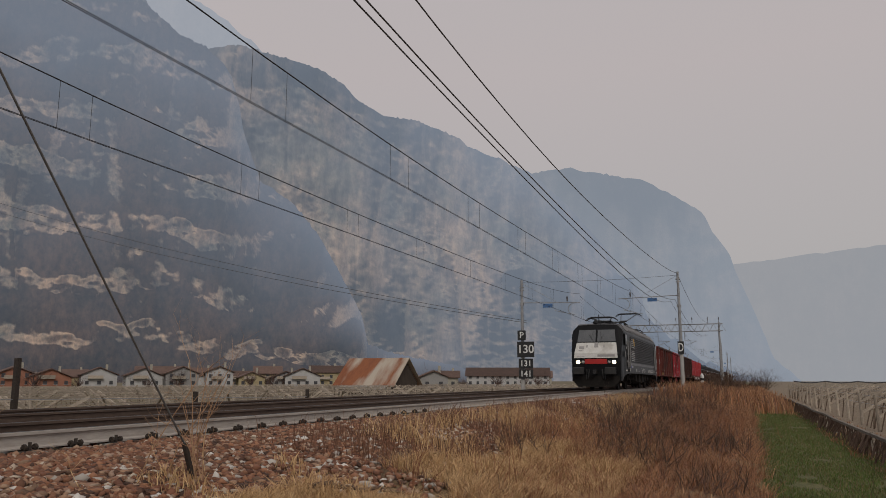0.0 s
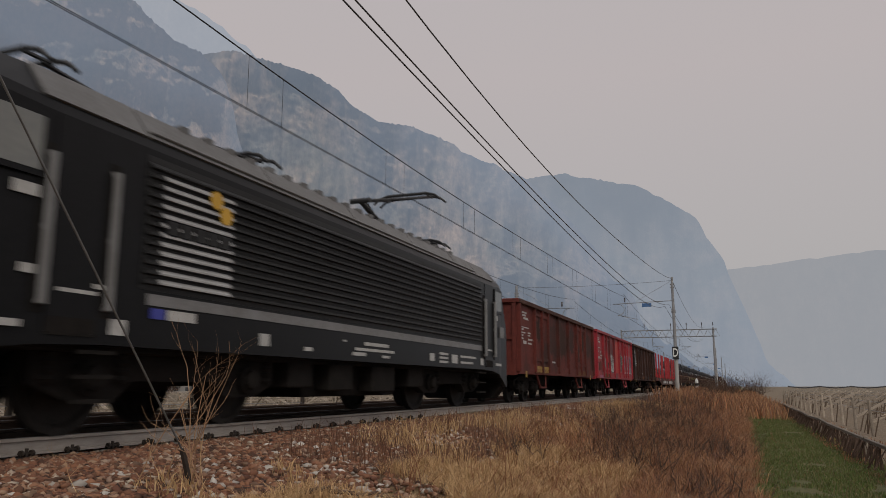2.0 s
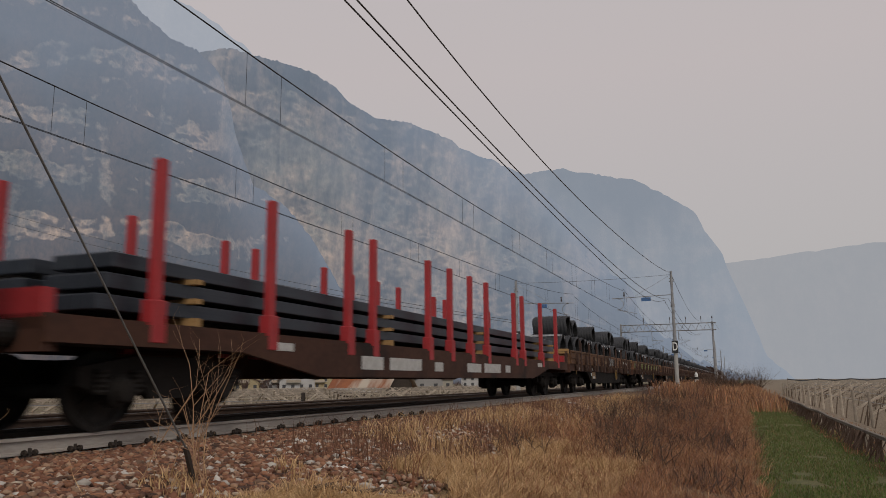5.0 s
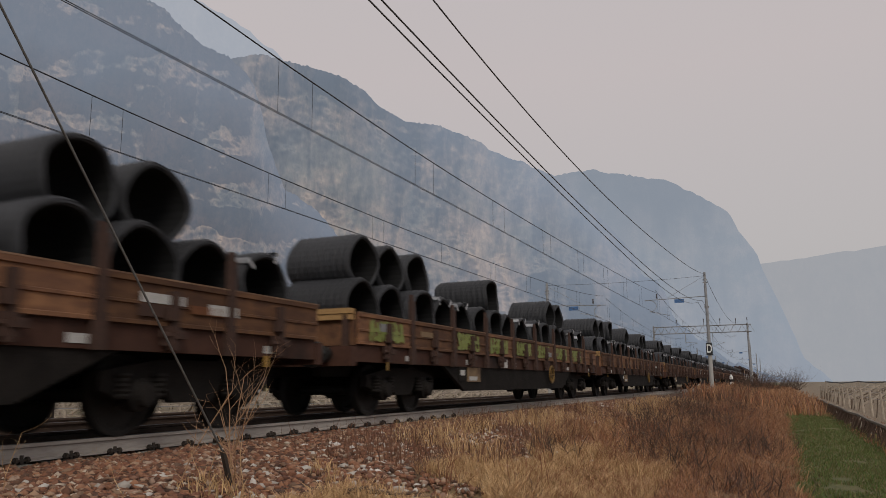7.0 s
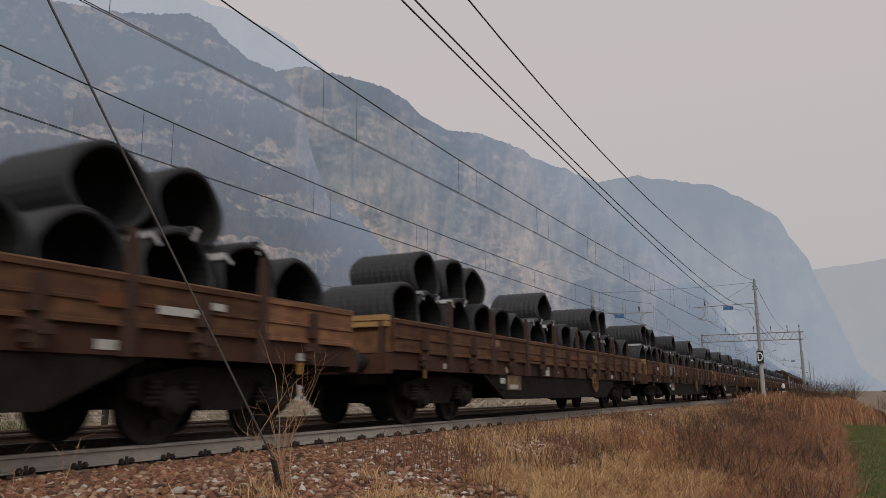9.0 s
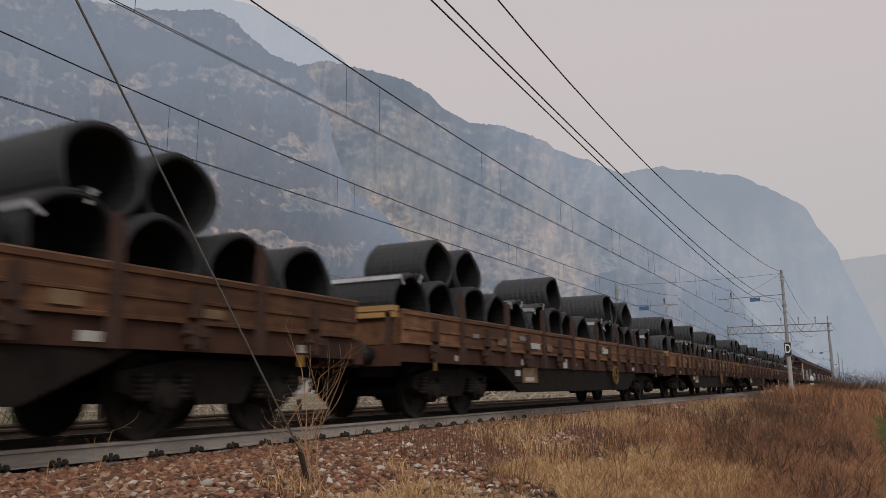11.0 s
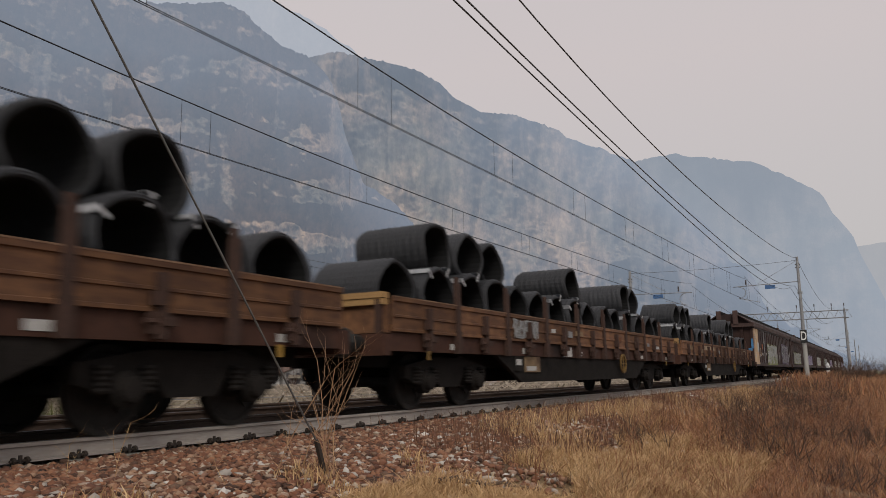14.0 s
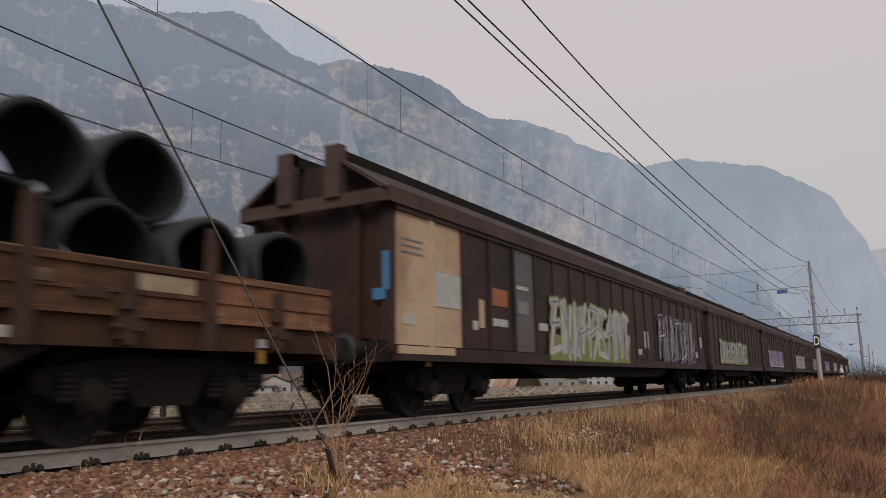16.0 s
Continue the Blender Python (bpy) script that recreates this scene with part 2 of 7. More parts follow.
def arrays(name, verts, faces, material):
    """A mesh from numpy arrays: verts (n, 3), faces (m, k)."""
    me = bpy.data.meshes.new(name)
    k = faces.shape[1]
    me.vertices.add(len(verts))
    me.vertices.foreach_set("co", verts.astype(np.float32).ravel())
    me.loops.add(faces.size)
    me.loops.foreach_set("vertex_index", faces.astype(np.int32).ravel())
    me.polygons.add(len(faces))
    me.polygons.foreach_set("loop_start", np.arange(0, faces.size, k, dtype=np.int32))
    me.polygons.foreach_set("loop_total", np.full(len(faces), k, dtype=np.int32))
    me.update(calc_edges=True)
    me.materials.append(material)
    return new(name, me)


# ---------------------------------------------------------------- the plan
XC, XC2 = -7.70, -11.40       # centre lines of the two tracks; rail tops at z = 0
SPEED = 20.0                  # train, metres a second
FRONT = 42.98                 # front buffers of the engine at 0 s


def ground_z(x, y=0.0):
    xs = (-4000, -60, -17.5, -15.2, -13.9, -5.95, -5.2, -4.6, -3.7, -2.6, -1.4, 0.3, 4.2, 60, 4000)
    zs = (-2.0, -1.7, -1.5, -1.0, -0.22, -0.21, -0.28, -0.36, -0.50, -0.66, -0.86, -1.22, -1.32, -1.5, -2.0)
    return np.interp(x, xs, zs)


# ---------------------------------------------------------------- ground
def ground_material():
    """Soil by strips along the line: ballast, dry bank, green path, vineyard earth."""
    m = bpy.data.materials.new("ground")
    m.use_nodes = True
    n, l = m.node_tree.nodes, m.node_tree.links
    b = n["Principled BSDF"]
    b.inputs["Roughness"].default_value = 0.95
    co = n.new("ShaderNodeTexCoord")
    sep = n.new("ShaderNodeSeparateXYZ")
    l.new(co.outputs["Object"], sep.inputs[0])
    wob = n.new("ShaderNodeTexNoise")
    wob.inputs["Scale"].default_value, wob.inputs["Detail"].default_value = 0.9, 6
    l.new(co.outputs["Object"], wob.inputs["Vector"])
    pos = n.new("ShaderNodeMath")
    pos.operation = "MULTIPLY_ADD"
    pos.inputs[1].default_value = 1.2
    l.new(wob.outputs[0], pos.inputs[0])
    l.new(sep.outputs[0], pos.inputs[2])
    mr = n.new("ShaderNodeMapRange")
    mr.inputs["From Min"].default_value, mr.inputs["From Max"].default_value = -20, 20
    l.new(pos.outputs[0], mr.inputs[0])
    r = n.new("ShaderNodeValToRGB")
    stops = ((-17.2, (0.16, 0.13, 0.075)), (-14.2, (0.15, 0.12, 0.08)), (-13.6, (0.085, 0.047, 0.032)), (-3.6, (0.085, 0.042, 0.026)), (-2.8, (0.22, 0.145, 0.07)),
             (0.4, (0.17, 0.10, 0.05)), (0.9, (0.075, 0.090, 0.027)), (2.0, (0.12, 0.105, 0.04)), (3.5, (0.08, 0.088, 0.03)), (4.1, (0.20, 0.15, 0.10)), (19, (0.19, 0.15, 0.10)))
    els = r.color_ramp.elements
    els[0].position, els[0].color = (stops[0][0] + 20) / 40, (*stops[0][1], 1)
    els[1].position, els[1].color = (stops[-1][0] + 20) / 40, (*stops[-1][1], 1)
    for x, c in stops[1:-1]:
        els.new((x + 20) / 40).color = (*c, 1)
    l.new(mr.outputs[0], r.inputs[0])
    fine = n.new("ShaderNodeTexNoise")
    fine.inputs["Scale"].default_value, fine.inputs["Detail"].default_value, fine.inputs["Roughness"].default_value = 7, 9, 0.7
    l.new(co.outputs["Object"], fine.inputs["Vector"])
    fr = n.new("ShaderNodeMapRange")
    fr.inputs["From Min"].default_value, fr.inputs["From Max"].default_value = 0.3, 0.7
    fr.inputs["To Min"].default_value, fr.inputs["To Max"].default_value = 0.5, 1.45
    l.new(fine.outputs[0], fr.inputs[0])
    hs = n.new("ShaderNodeHueSaturation")
    l.new(fr.outputs[0], hs.inputs["Value"])
    l.new(r.outputs[0], hs.inputs["Color"])
    l.new(hs.outputs[0], b.inputs["Base Color"])
    bp = n.new("ShaderNodeBump")
    bp.inputs["Strength"].default_value, bp.inputs["Distance"].default_value = 0.7, 0.06
    l.new(fine.outputs[0], bp.inputs["Height"])
    l.new(bp.outputs[0], b.inputs["Normal"])
    return m


def build_ground():
    xs = np.unique(np.concatenate([np.linspace(-20, 6, 105), -20 - np.geomspace(1, 4000, 26), 6 + np.geomspace(1, 4000, 26)]))
    ys = np.unique(np.concatenate([np.arange(-6, 60, 0.4), 60 + np.geomspace(0.5, 4500, 40), -6 - np.geomspace(1, 4000, 20)]))
    gx, gy = np.meshgrid(xs, ys)
    gz = ground_z(gx)
    rough = np.zeros_like(gz)
    for i in range(gx.shape[0]):
        for j in range(gx.shape[1]):
            x, y = gx[i, j], gy[i, j]
            if -30 < x < 20 and -6 < y < 80:
                a = 0.015 if -14 < x < -4.4 or x > 0 else 0.05
                rough[i, j] = a * noise.noise((x * 0.9, y * 0.7, 0)) + a * 0.4 * noise.noise((x * 3, y * 3, 5))
    gz = gz + rough
    nx = len(xs)
    idx = np.arange(gx.size).reshape(gx.shape)
    faces = np.stack([idx[:-1, :-1], idx[:-1, 1:], idx[1:, 1:], idx[1:, :-1]], -1).reshape(-1, 4)
    ob = arrays("ground", np.stack([gx, gy, gz], -1).reshape(-1, 3), faces, ground_material())
    tagged(ob, "ballast bank, dry verge, green track and bare vineyard earth", "ground", kind="structure")


build_ground()

# ---------------------------------------------------------------- far mountains and sky line


def ridge(name, label, skyline, r_base, r_top, material, rows=90, step=0.28, base=-0.6, relief=0.10, ledge=0.0, seed=0.0, power=1.6, strata=3.7, crag=0.05, recede=0.0):
    """A mountainside round the valley: skyline pairs of bearing and height in degrees, a foot at r_base and a crest at r_top metres.
    ledge: share of the slope that breaks into cliff bands, one every strata degrees of height."""
    az = np.array([p[0] for p in skyline][::-1], float)
    el = np.array([p[1] for p in skyline][::-1], float)
    bearings = np.arange(az.min(), az.max() + step / 2, step)
    verts = []
    for a in bearings:
        top = float(np.interp(a, az, el))
        top += 0.14 * noise.noise((a * 1.1, seed, 0)) + 0.12 * noise.noise((a * 3.7, seed, 2)) + 0.10 * noise.noise((a * 9.0, seed, 4))
        for j in range(rows + 1):
            v = j / rows
            e = base + (top - base) * v
            big = noise.fractal((a * 0.22 + seed, e * 0.10, seed), 1.0, 2.1, 2)
            gully = 1 - abs(noise.fractal((a * 0.36 + seed, e * 0.05, seed + 9), 1.0, 2.0, 3))
            fine = noise.fractal((a * 2.2, e * 1.8, seed + 3), 0.8, 2.1, 4)
            d = v
            if ledge:
                s = e / strata + 0.55 * noise.noise((a * 0.13, e * 0.12, seed + 20)) + 0.16 * noise.noise((a * 0.7, e * 0.5, seed + 21)) - a * 0.012
                u = s - math.floor(s)
                held = 0.04 * u / 0.4 if u < 0.4 else 0.04 + 0.96 * (u - 0.4) / 0.6
                share = min(1.0, max(0.0, 0.66 + 1.9 * noise.noise((a * 0.17 + seed, e * 0.16, seed + 30)) + 0.6 * noise.noise((a * 0.9, e * 0.8, seed + 31))))
                d = max(0.0, v + ledge * share * (held - u) * strata / (top - base + 1.0))
            d = r_base + (r_top - r_base) * d ** power
            d *= 1 + recede * max(0.0, (31 - a) / 30)
            d *= 1 + relief * (0.6 * big - 0.5 * (gully - 0.7) + crag * fine) * min(1, v * 6 + 0.2)
            ra = radians(a)
            verts.append((-math.sin(ra) * d, math.cos(ra) * d, 0.53 + d * math.tan(radians(e))))
    n = rows + 1
    idx = np.arange(len(verts)).reshape(len(bearings), n)
    faces = np.stack([idx[:-1, :-1], idx[:-1, 1:], idx[1:, 1:], idx[1:, :-1]], -1).reshape(-1, 4)
    ob = arrays(name, np.array(verts), faces, material)
    ob.data.polygons.foreach_set("use_smooth", [True] * len(ob.data.polygons))
    return tagged(ob, label, "mountain", kind="structure")


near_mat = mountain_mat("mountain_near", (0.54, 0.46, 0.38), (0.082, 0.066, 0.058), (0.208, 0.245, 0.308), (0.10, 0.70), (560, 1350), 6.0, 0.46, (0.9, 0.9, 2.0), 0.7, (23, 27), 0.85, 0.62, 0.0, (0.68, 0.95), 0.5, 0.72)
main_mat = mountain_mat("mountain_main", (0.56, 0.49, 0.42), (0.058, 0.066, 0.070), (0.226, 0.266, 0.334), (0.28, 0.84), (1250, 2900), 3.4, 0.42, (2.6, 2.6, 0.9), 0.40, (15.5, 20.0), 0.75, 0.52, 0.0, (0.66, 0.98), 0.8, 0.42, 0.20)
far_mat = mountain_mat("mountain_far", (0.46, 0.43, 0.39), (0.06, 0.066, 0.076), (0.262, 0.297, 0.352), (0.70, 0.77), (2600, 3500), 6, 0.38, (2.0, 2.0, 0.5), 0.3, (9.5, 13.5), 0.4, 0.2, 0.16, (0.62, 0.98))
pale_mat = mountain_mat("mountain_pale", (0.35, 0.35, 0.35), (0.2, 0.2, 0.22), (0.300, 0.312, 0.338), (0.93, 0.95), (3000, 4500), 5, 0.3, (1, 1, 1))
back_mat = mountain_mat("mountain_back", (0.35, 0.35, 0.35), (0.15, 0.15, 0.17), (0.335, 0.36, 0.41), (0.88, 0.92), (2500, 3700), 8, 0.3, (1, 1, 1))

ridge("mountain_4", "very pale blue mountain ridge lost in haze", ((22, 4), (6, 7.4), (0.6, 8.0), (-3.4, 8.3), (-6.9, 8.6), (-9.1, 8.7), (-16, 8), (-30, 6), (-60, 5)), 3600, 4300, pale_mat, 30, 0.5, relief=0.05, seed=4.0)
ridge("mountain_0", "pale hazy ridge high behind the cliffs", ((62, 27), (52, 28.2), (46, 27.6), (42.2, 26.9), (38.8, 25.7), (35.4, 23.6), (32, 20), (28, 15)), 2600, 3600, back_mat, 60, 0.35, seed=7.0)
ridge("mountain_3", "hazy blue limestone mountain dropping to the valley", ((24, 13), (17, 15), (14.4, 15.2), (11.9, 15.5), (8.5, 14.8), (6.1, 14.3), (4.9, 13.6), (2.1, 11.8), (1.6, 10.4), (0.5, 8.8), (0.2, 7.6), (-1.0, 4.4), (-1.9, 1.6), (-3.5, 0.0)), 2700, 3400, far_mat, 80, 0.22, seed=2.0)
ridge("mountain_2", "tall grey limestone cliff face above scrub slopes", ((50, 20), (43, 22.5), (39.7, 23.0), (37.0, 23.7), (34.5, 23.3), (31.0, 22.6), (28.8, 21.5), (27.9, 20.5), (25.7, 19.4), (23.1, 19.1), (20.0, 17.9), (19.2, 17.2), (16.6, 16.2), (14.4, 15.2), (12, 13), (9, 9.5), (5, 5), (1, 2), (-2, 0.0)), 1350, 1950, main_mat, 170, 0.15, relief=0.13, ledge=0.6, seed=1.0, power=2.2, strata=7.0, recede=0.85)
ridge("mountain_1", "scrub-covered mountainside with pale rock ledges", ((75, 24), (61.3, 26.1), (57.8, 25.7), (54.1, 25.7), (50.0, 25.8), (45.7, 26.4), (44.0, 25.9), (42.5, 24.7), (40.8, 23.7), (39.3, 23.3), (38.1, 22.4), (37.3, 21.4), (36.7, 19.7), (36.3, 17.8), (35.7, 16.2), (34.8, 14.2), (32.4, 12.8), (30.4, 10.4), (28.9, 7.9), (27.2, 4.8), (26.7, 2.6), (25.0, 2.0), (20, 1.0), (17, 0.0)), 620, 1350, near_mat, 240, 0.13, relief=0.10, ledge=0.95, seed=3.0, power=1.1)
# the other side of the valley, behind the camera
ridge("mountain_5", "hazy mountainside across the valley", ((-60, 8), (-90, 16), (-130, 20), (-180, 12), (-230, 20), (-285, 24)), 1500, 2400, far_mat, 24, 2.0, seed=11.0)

# ---------------------------------------------------------------- railway
rail_rust = mat("rail_rust", (0.34, 0.30, 0.265), (0.43, 0.39, 0.35), 3, 0.8, 0.0, 0.3, stretch=(1, 0.25, 1))
rail_brown = mat("rail_brown", (0.075, 0.052, 0.042), (0.12, 0.085, 0.066), 3, 0.7, stretch=(1, 0.25, 1))
rail_steel = mat("rail_steel", (0.20, 0.20, 0.20), (0.13, 0.125, 0.12), 6, 0.5, 1.0)
concrete = mat("sleeper_concrete", (0.30, 0.28, 0.25), (0.22, 0.20, 0.17), 6, 0.9, bump=0.4, obj=True)
clip_iron = mat("clip_iron", (0.03, 0.025, 0.022), (0.06, 0.045, 0.035), 20, 0.7)
RAIL = ((-0.075, -0.172), (0.075, -0.172), (0.075, -0.158), (0.012, -0.14), (0.010, -0.045), (0.036, -0.033), (0.036, -0.004), (0.028, 0.0), (-0.028, 0.0), (-0.036, -0.004), (-0.036, -0.033), (-0.010, -0.045), (-0.012, -0.14), (-0.075, -0.158))


def track(xc, label):
    t = thing("railway_track", label, "railway track", kind="structure", at=pose(xc, 0, 0))
    for side in (-1, 1):
        bm = bmesh.new()
        prism(bm, [(a + side * 0.7525, b) for a, b in RAIL], -330, 620)
        r = part("rail", bm, rail_rust if side > 0 and xc == XC else rail_brown, t, "rusty steel rail with worn top")
        bm = bmesh.new()
        quadbox(bm, side * 0.7525 - 0.027, side * 0.7525 + 0.027, -330, 620, 0.0005, 0.003)
        part("running_surface", bm, rail_steel, r, "polished rail head")
    return t


tracks = [track(XC, "near railway track on reddish ballast"), track(XC2, "second railway track beside the first")]

# ---------------------------------------------------------------- poles and wires
galv = mat("galvanised_steel", (0.33, 0.33, 0.33), (0.22, 0.22, 0.23), 5, 0.6, 0.3)
pole_concrete = mat("pole_concrete", (0.42, 0.41, 0.39), (0.33, 0.32, 0.30), 2, 0.9, stretch=(1, 1, 0.2))
wire_mat = mat("copper_wire", (0.025, 0.028, 0.035), (0.04, 0.04, 0.045), 5, 0.6, 0.3)
feeder_mat = mat("aluminium_wire", (0.07, 0.07, 0.075), (0.10, 0.10, 0.10), 5, 0.6, 0.3)
insul = mat("insulator", (0.10, 0.09, 0.09), (0.06, 0.05, 0.05), 5, 0.3)
sign_black = mat("sign_black", (0.012, 0.012, 0.013), (0.02, 0.02, 0.02), 6, 0.6)
sign_white = mat("sign_white", (0.72, 0.72, 0.70), (0.62, 0.62, 0.60), 6, 0.6)
sign_blue = mat("sign_blue", (0.05, 0.12, 0.28), (0.06, 0.15, 0.32), 6, 0.5)


def wire(name, pts, r, material, label, parent=None):
    cu = bpy.data.curves.new(name, "CURVE")
    cu.dimensions, cu.bevel_depth, cu.bevel_resolution = "3D", r, 1
    sp = cu.splines.new("POLY")
    sp.points.add(len(pts) - 1)
    for p, q in zip(sp.points, pts):
        p.co = (*q, 1)
    cu.materials.append(material)
    ob = new(name, cu)
    if parent is None:
        return tagged(ob, label, "wire")
    ob.parent = parent
    return tagged(ob, label)


def sag(p, q, drop, n=24):
    p, q = Vector(p), Vector(q)
    return [tuple(p.lerp(q, i / n) - Vector((0, 0, 4 * drop * (i / n) * (1 - i / n)))) for i in range(n + 1)]


def writing(text, size, material, parent, m, name="lettering"):
    cu = bpy.data.curves.new(name, "FONT")
    cu.body, cu.size, cu.align_x, cu.align_y, cu.extrude = text, size, "CENTER", "CENTER", 0.002
    cu.offset = size * 0.012
    cu.materials.append(material)
    ob = new(name, cu)
    ob.parent, ob.matrix_basis = parent, m
    return ob


def line_height(pts):
    """A smooth height along the line through (y, z) pairs."""
    ys, zs = [q[0] for q in pts], [q[1] for q in pts]
    c = np.polyfit(ys, zs, min(4, len(pts) - 1))
    return lambda y: float(np.polyval(c, y))


SPANS = [-61.5, -1.5, 58.5, 116, 172, 228, 285, 345]


def catenary(x, contact, carrier, h_contact, h_mess, dip, label, first, pitch, pair):
    """Contact wire pair and carrying wire, with droppers, over a track: the first span by its own heights, the rest alike."""
    t = thing("overhead_line", label, "overhead line")
    for k, (y0, y1) in enumerate(zip(SPANS, SPANS[1:])):
        ys = np.linspace(y0, y1, 25)
        if k == 1:
            zc, zm = [contact(v) for v in ys], [carrier(v) for v in ys]
        else:
            f = (ys - y0) / (y1 - y0)
            zc, zm = [h_contact] * 25, list(h_mess - 4 * dip * f * (1 - f))
        for dx in (-0.022, 0.022):
            wire("contact_wire", [(x + dx, v, z) for v, z in zip(ys, zc)], 0.0065, wire_mat, "dark copper contact wire", t)
        wire("carrying_wire", [(x, v, z) for v, z in zip(ys, zm)], 0.0125, wire_mat, "dark carrying wire", t)
        if k > 3:
            continue
        for i in range(10):
            for off in (-pair, pair):
                v = y0 + first + pitch * i + off
                wire("dropper", [(x, v, float(np.interp(v, ys, zc))), (x, v, float(np.interp(v, ys, zm)))], 0.0045, wire_mat, "thin dropper wire", t)
    return t


catenary(XC, line_height(((-1.5, 5.15), (10.7, 5.27), (16.3, 5.32), (23, 5.37), (28, 5.38), (39, 5.42), (58.5, 5.6))), line_height(((-1.5, 7.1), (8.9, 6.31), (10.6, 6.25), (16.3, 6.19), (24.8, 6.21), (40.6, 6.53), (58.5, 7.15))), 5.7, 7.3, 1.1, "dark contact wires with droppers above the near track", 1.3, 5.7, 0.55)
catenary(XC2, line_height(((-1.5, 5.0), (8.8, 5.01), (15.5, 5.08), (21, 5.12), (29.5, 5.13), (41.2, 5.2), (53.8, 5.2))), line_height(((-1.5, 6.6), (8.7, 5.98), (15.5, 5.84), (21, 5.85), (29.5, 5.90), (41.6, 6.13), (54.1, 6.7))), 5.2, 6.9, 1.1, "dark contact wires with droppers above the second track", 0.76, 5.55, 0.38)


def line_pole(x, y, toward, height, label, arm_z=6.75, reach=3.5, contact=5.32):
    """Pole with a steady arm; toward: +1 when the track lies at larger x."""
    t = thing("catenary_pole", label, "pole", "poles along the railway", at=pose(x, y, ground_z(x)))
    z0 = -float(ground_z(x))
    bm = bmesh.new()
    tube(bm, (0, 0, -0.3), (-0.0, 0, z0 + 3.2), 0.16, 0.14, 12)
    part("lower_shaft", bm, pole_concrete, t, "pale concrete pole foot", smooth=False)
    bm = bmesh.new()
    tube(bm, (0, 0, z0 + 3.2), (0, 0, z0 + height), 0.12, 0.085, 12)
    for z in (height - 0.55, height - 0.75, 6.0, 5.9):
        tube(bm, (-0.16, 0, z0 + z), (0.16, 0, z0 + z), 0.045, n=8)
    part("upper_shaft", bm, galv, t, "grey steel upper pole")
    end = toward * reach
    bm = bmesh.new()
    tube(bm, (0, 0, z0 + arm_z), (end + toward * 0.9, 0, z0 + arm_z - 0.12), 0.028, n=6)
    tube(bm, (toward * 0.1, 0, z0 + height - 0.3), (end - toward * 0.8, 0, z0 + arm_z + 0.02), 0.012, n=5)
    part("bracket_arm", bm, galv, t)
    bm = bmesh.new()
    last = None
    for k in range(9):
        a = math.pi * (0.5 + k / 8)
        p = Vector((end + toward * (0.55 - 0.55 * math.cos(a + math.pi / 2) * 0 + 0.5 * math.cos(a)) * 1.0, 0, z0 + arm_z - 0.55 + 0.42 * math.sin(a)))
        if last is not None:
            tube(bm, last, p, 0.022, n=5)
        last = p
    tube(bm, last, (end - toward * 0.9, 0, z0 + contact + 0.12), 0.02, n=5)
    part("steady_arm", bm, galv, t)
    bm = bmesh.new()
    lathe(bm, [(s * 0.05, 0.035 if s % 2 else 0.07) for s in range(8)], "z", 10, (end, 0, z0 + arm_z))
    part("insulator", bm, insul, t)
    bm = bmesh.new()
    quadbox(bm, toward * 1.9 - 0.34, toward * 1.9 + 0.34, -0.03, 0.03, z0 + arm_z - 0.4, z0 + arm_z - 0.13)
    part("number_plate", bm, sign_blue, t, "small blue plate hanging from the arm")
    return t, z0


pole_r, z0 = line_pole(-4.2, 59.0, -1, 8.5, "grey catenary pole beside the near track with letter sign")
bm = bmesh.new()
quadbox(bm, -0.22, 0.22, -0.23, -0.20, z0 + 2.45, z0 + 3.35)
board = part("sign_board", bm, sign_black, pole_r, "black sign board with white letter")
writing("D", 0.85, sign_white, board, pose(0, -0.24, z0 + 2.9, 90) @ Matrix.Diagonal((0.62, 1, 1, 1)))
pole_l, z0 = line_pole(-14.7, 53.8, 1, 7.7, "grey catenary pole behind the second track with speed boards", 6.05, 3.3, 5.3)
for txt, za, zb, w, size in (("P", 3.35, 4.05, 0.30, 0.62), ("130", 2.15, 3.25, 0.62, 0.82), ("131", 1.35, 2.05, 0.52, 0.58), ("141", 0.65, 1.3, 0.52, 0.58)):
    bm = bmesh.new()
    cx = 0.0 if txt == "P" else 0.28
    quadbox(bm, cx - w, cx + w, -0.23, -0.20, z0 + za, z0 + zb)
    board = part("speed_board", bm, sign_black, pole_l, "black speed board with white figures")
    writing(txt, size, sign_white, board, pose(cx, -0.24, z0 + (za + zb) / 2, 90))
for y in (-1.5, 172, 228, 285):
    line_pole(-4.2, y, -1, 8.4, "grey catenary pole beside the near track")
for y in (-3.0, 172, 228, 285):
    line_pole(-14.7, y, 1, 7.7, "grey catenary pole behind the second track", 6.05, 3.3, 5.3)


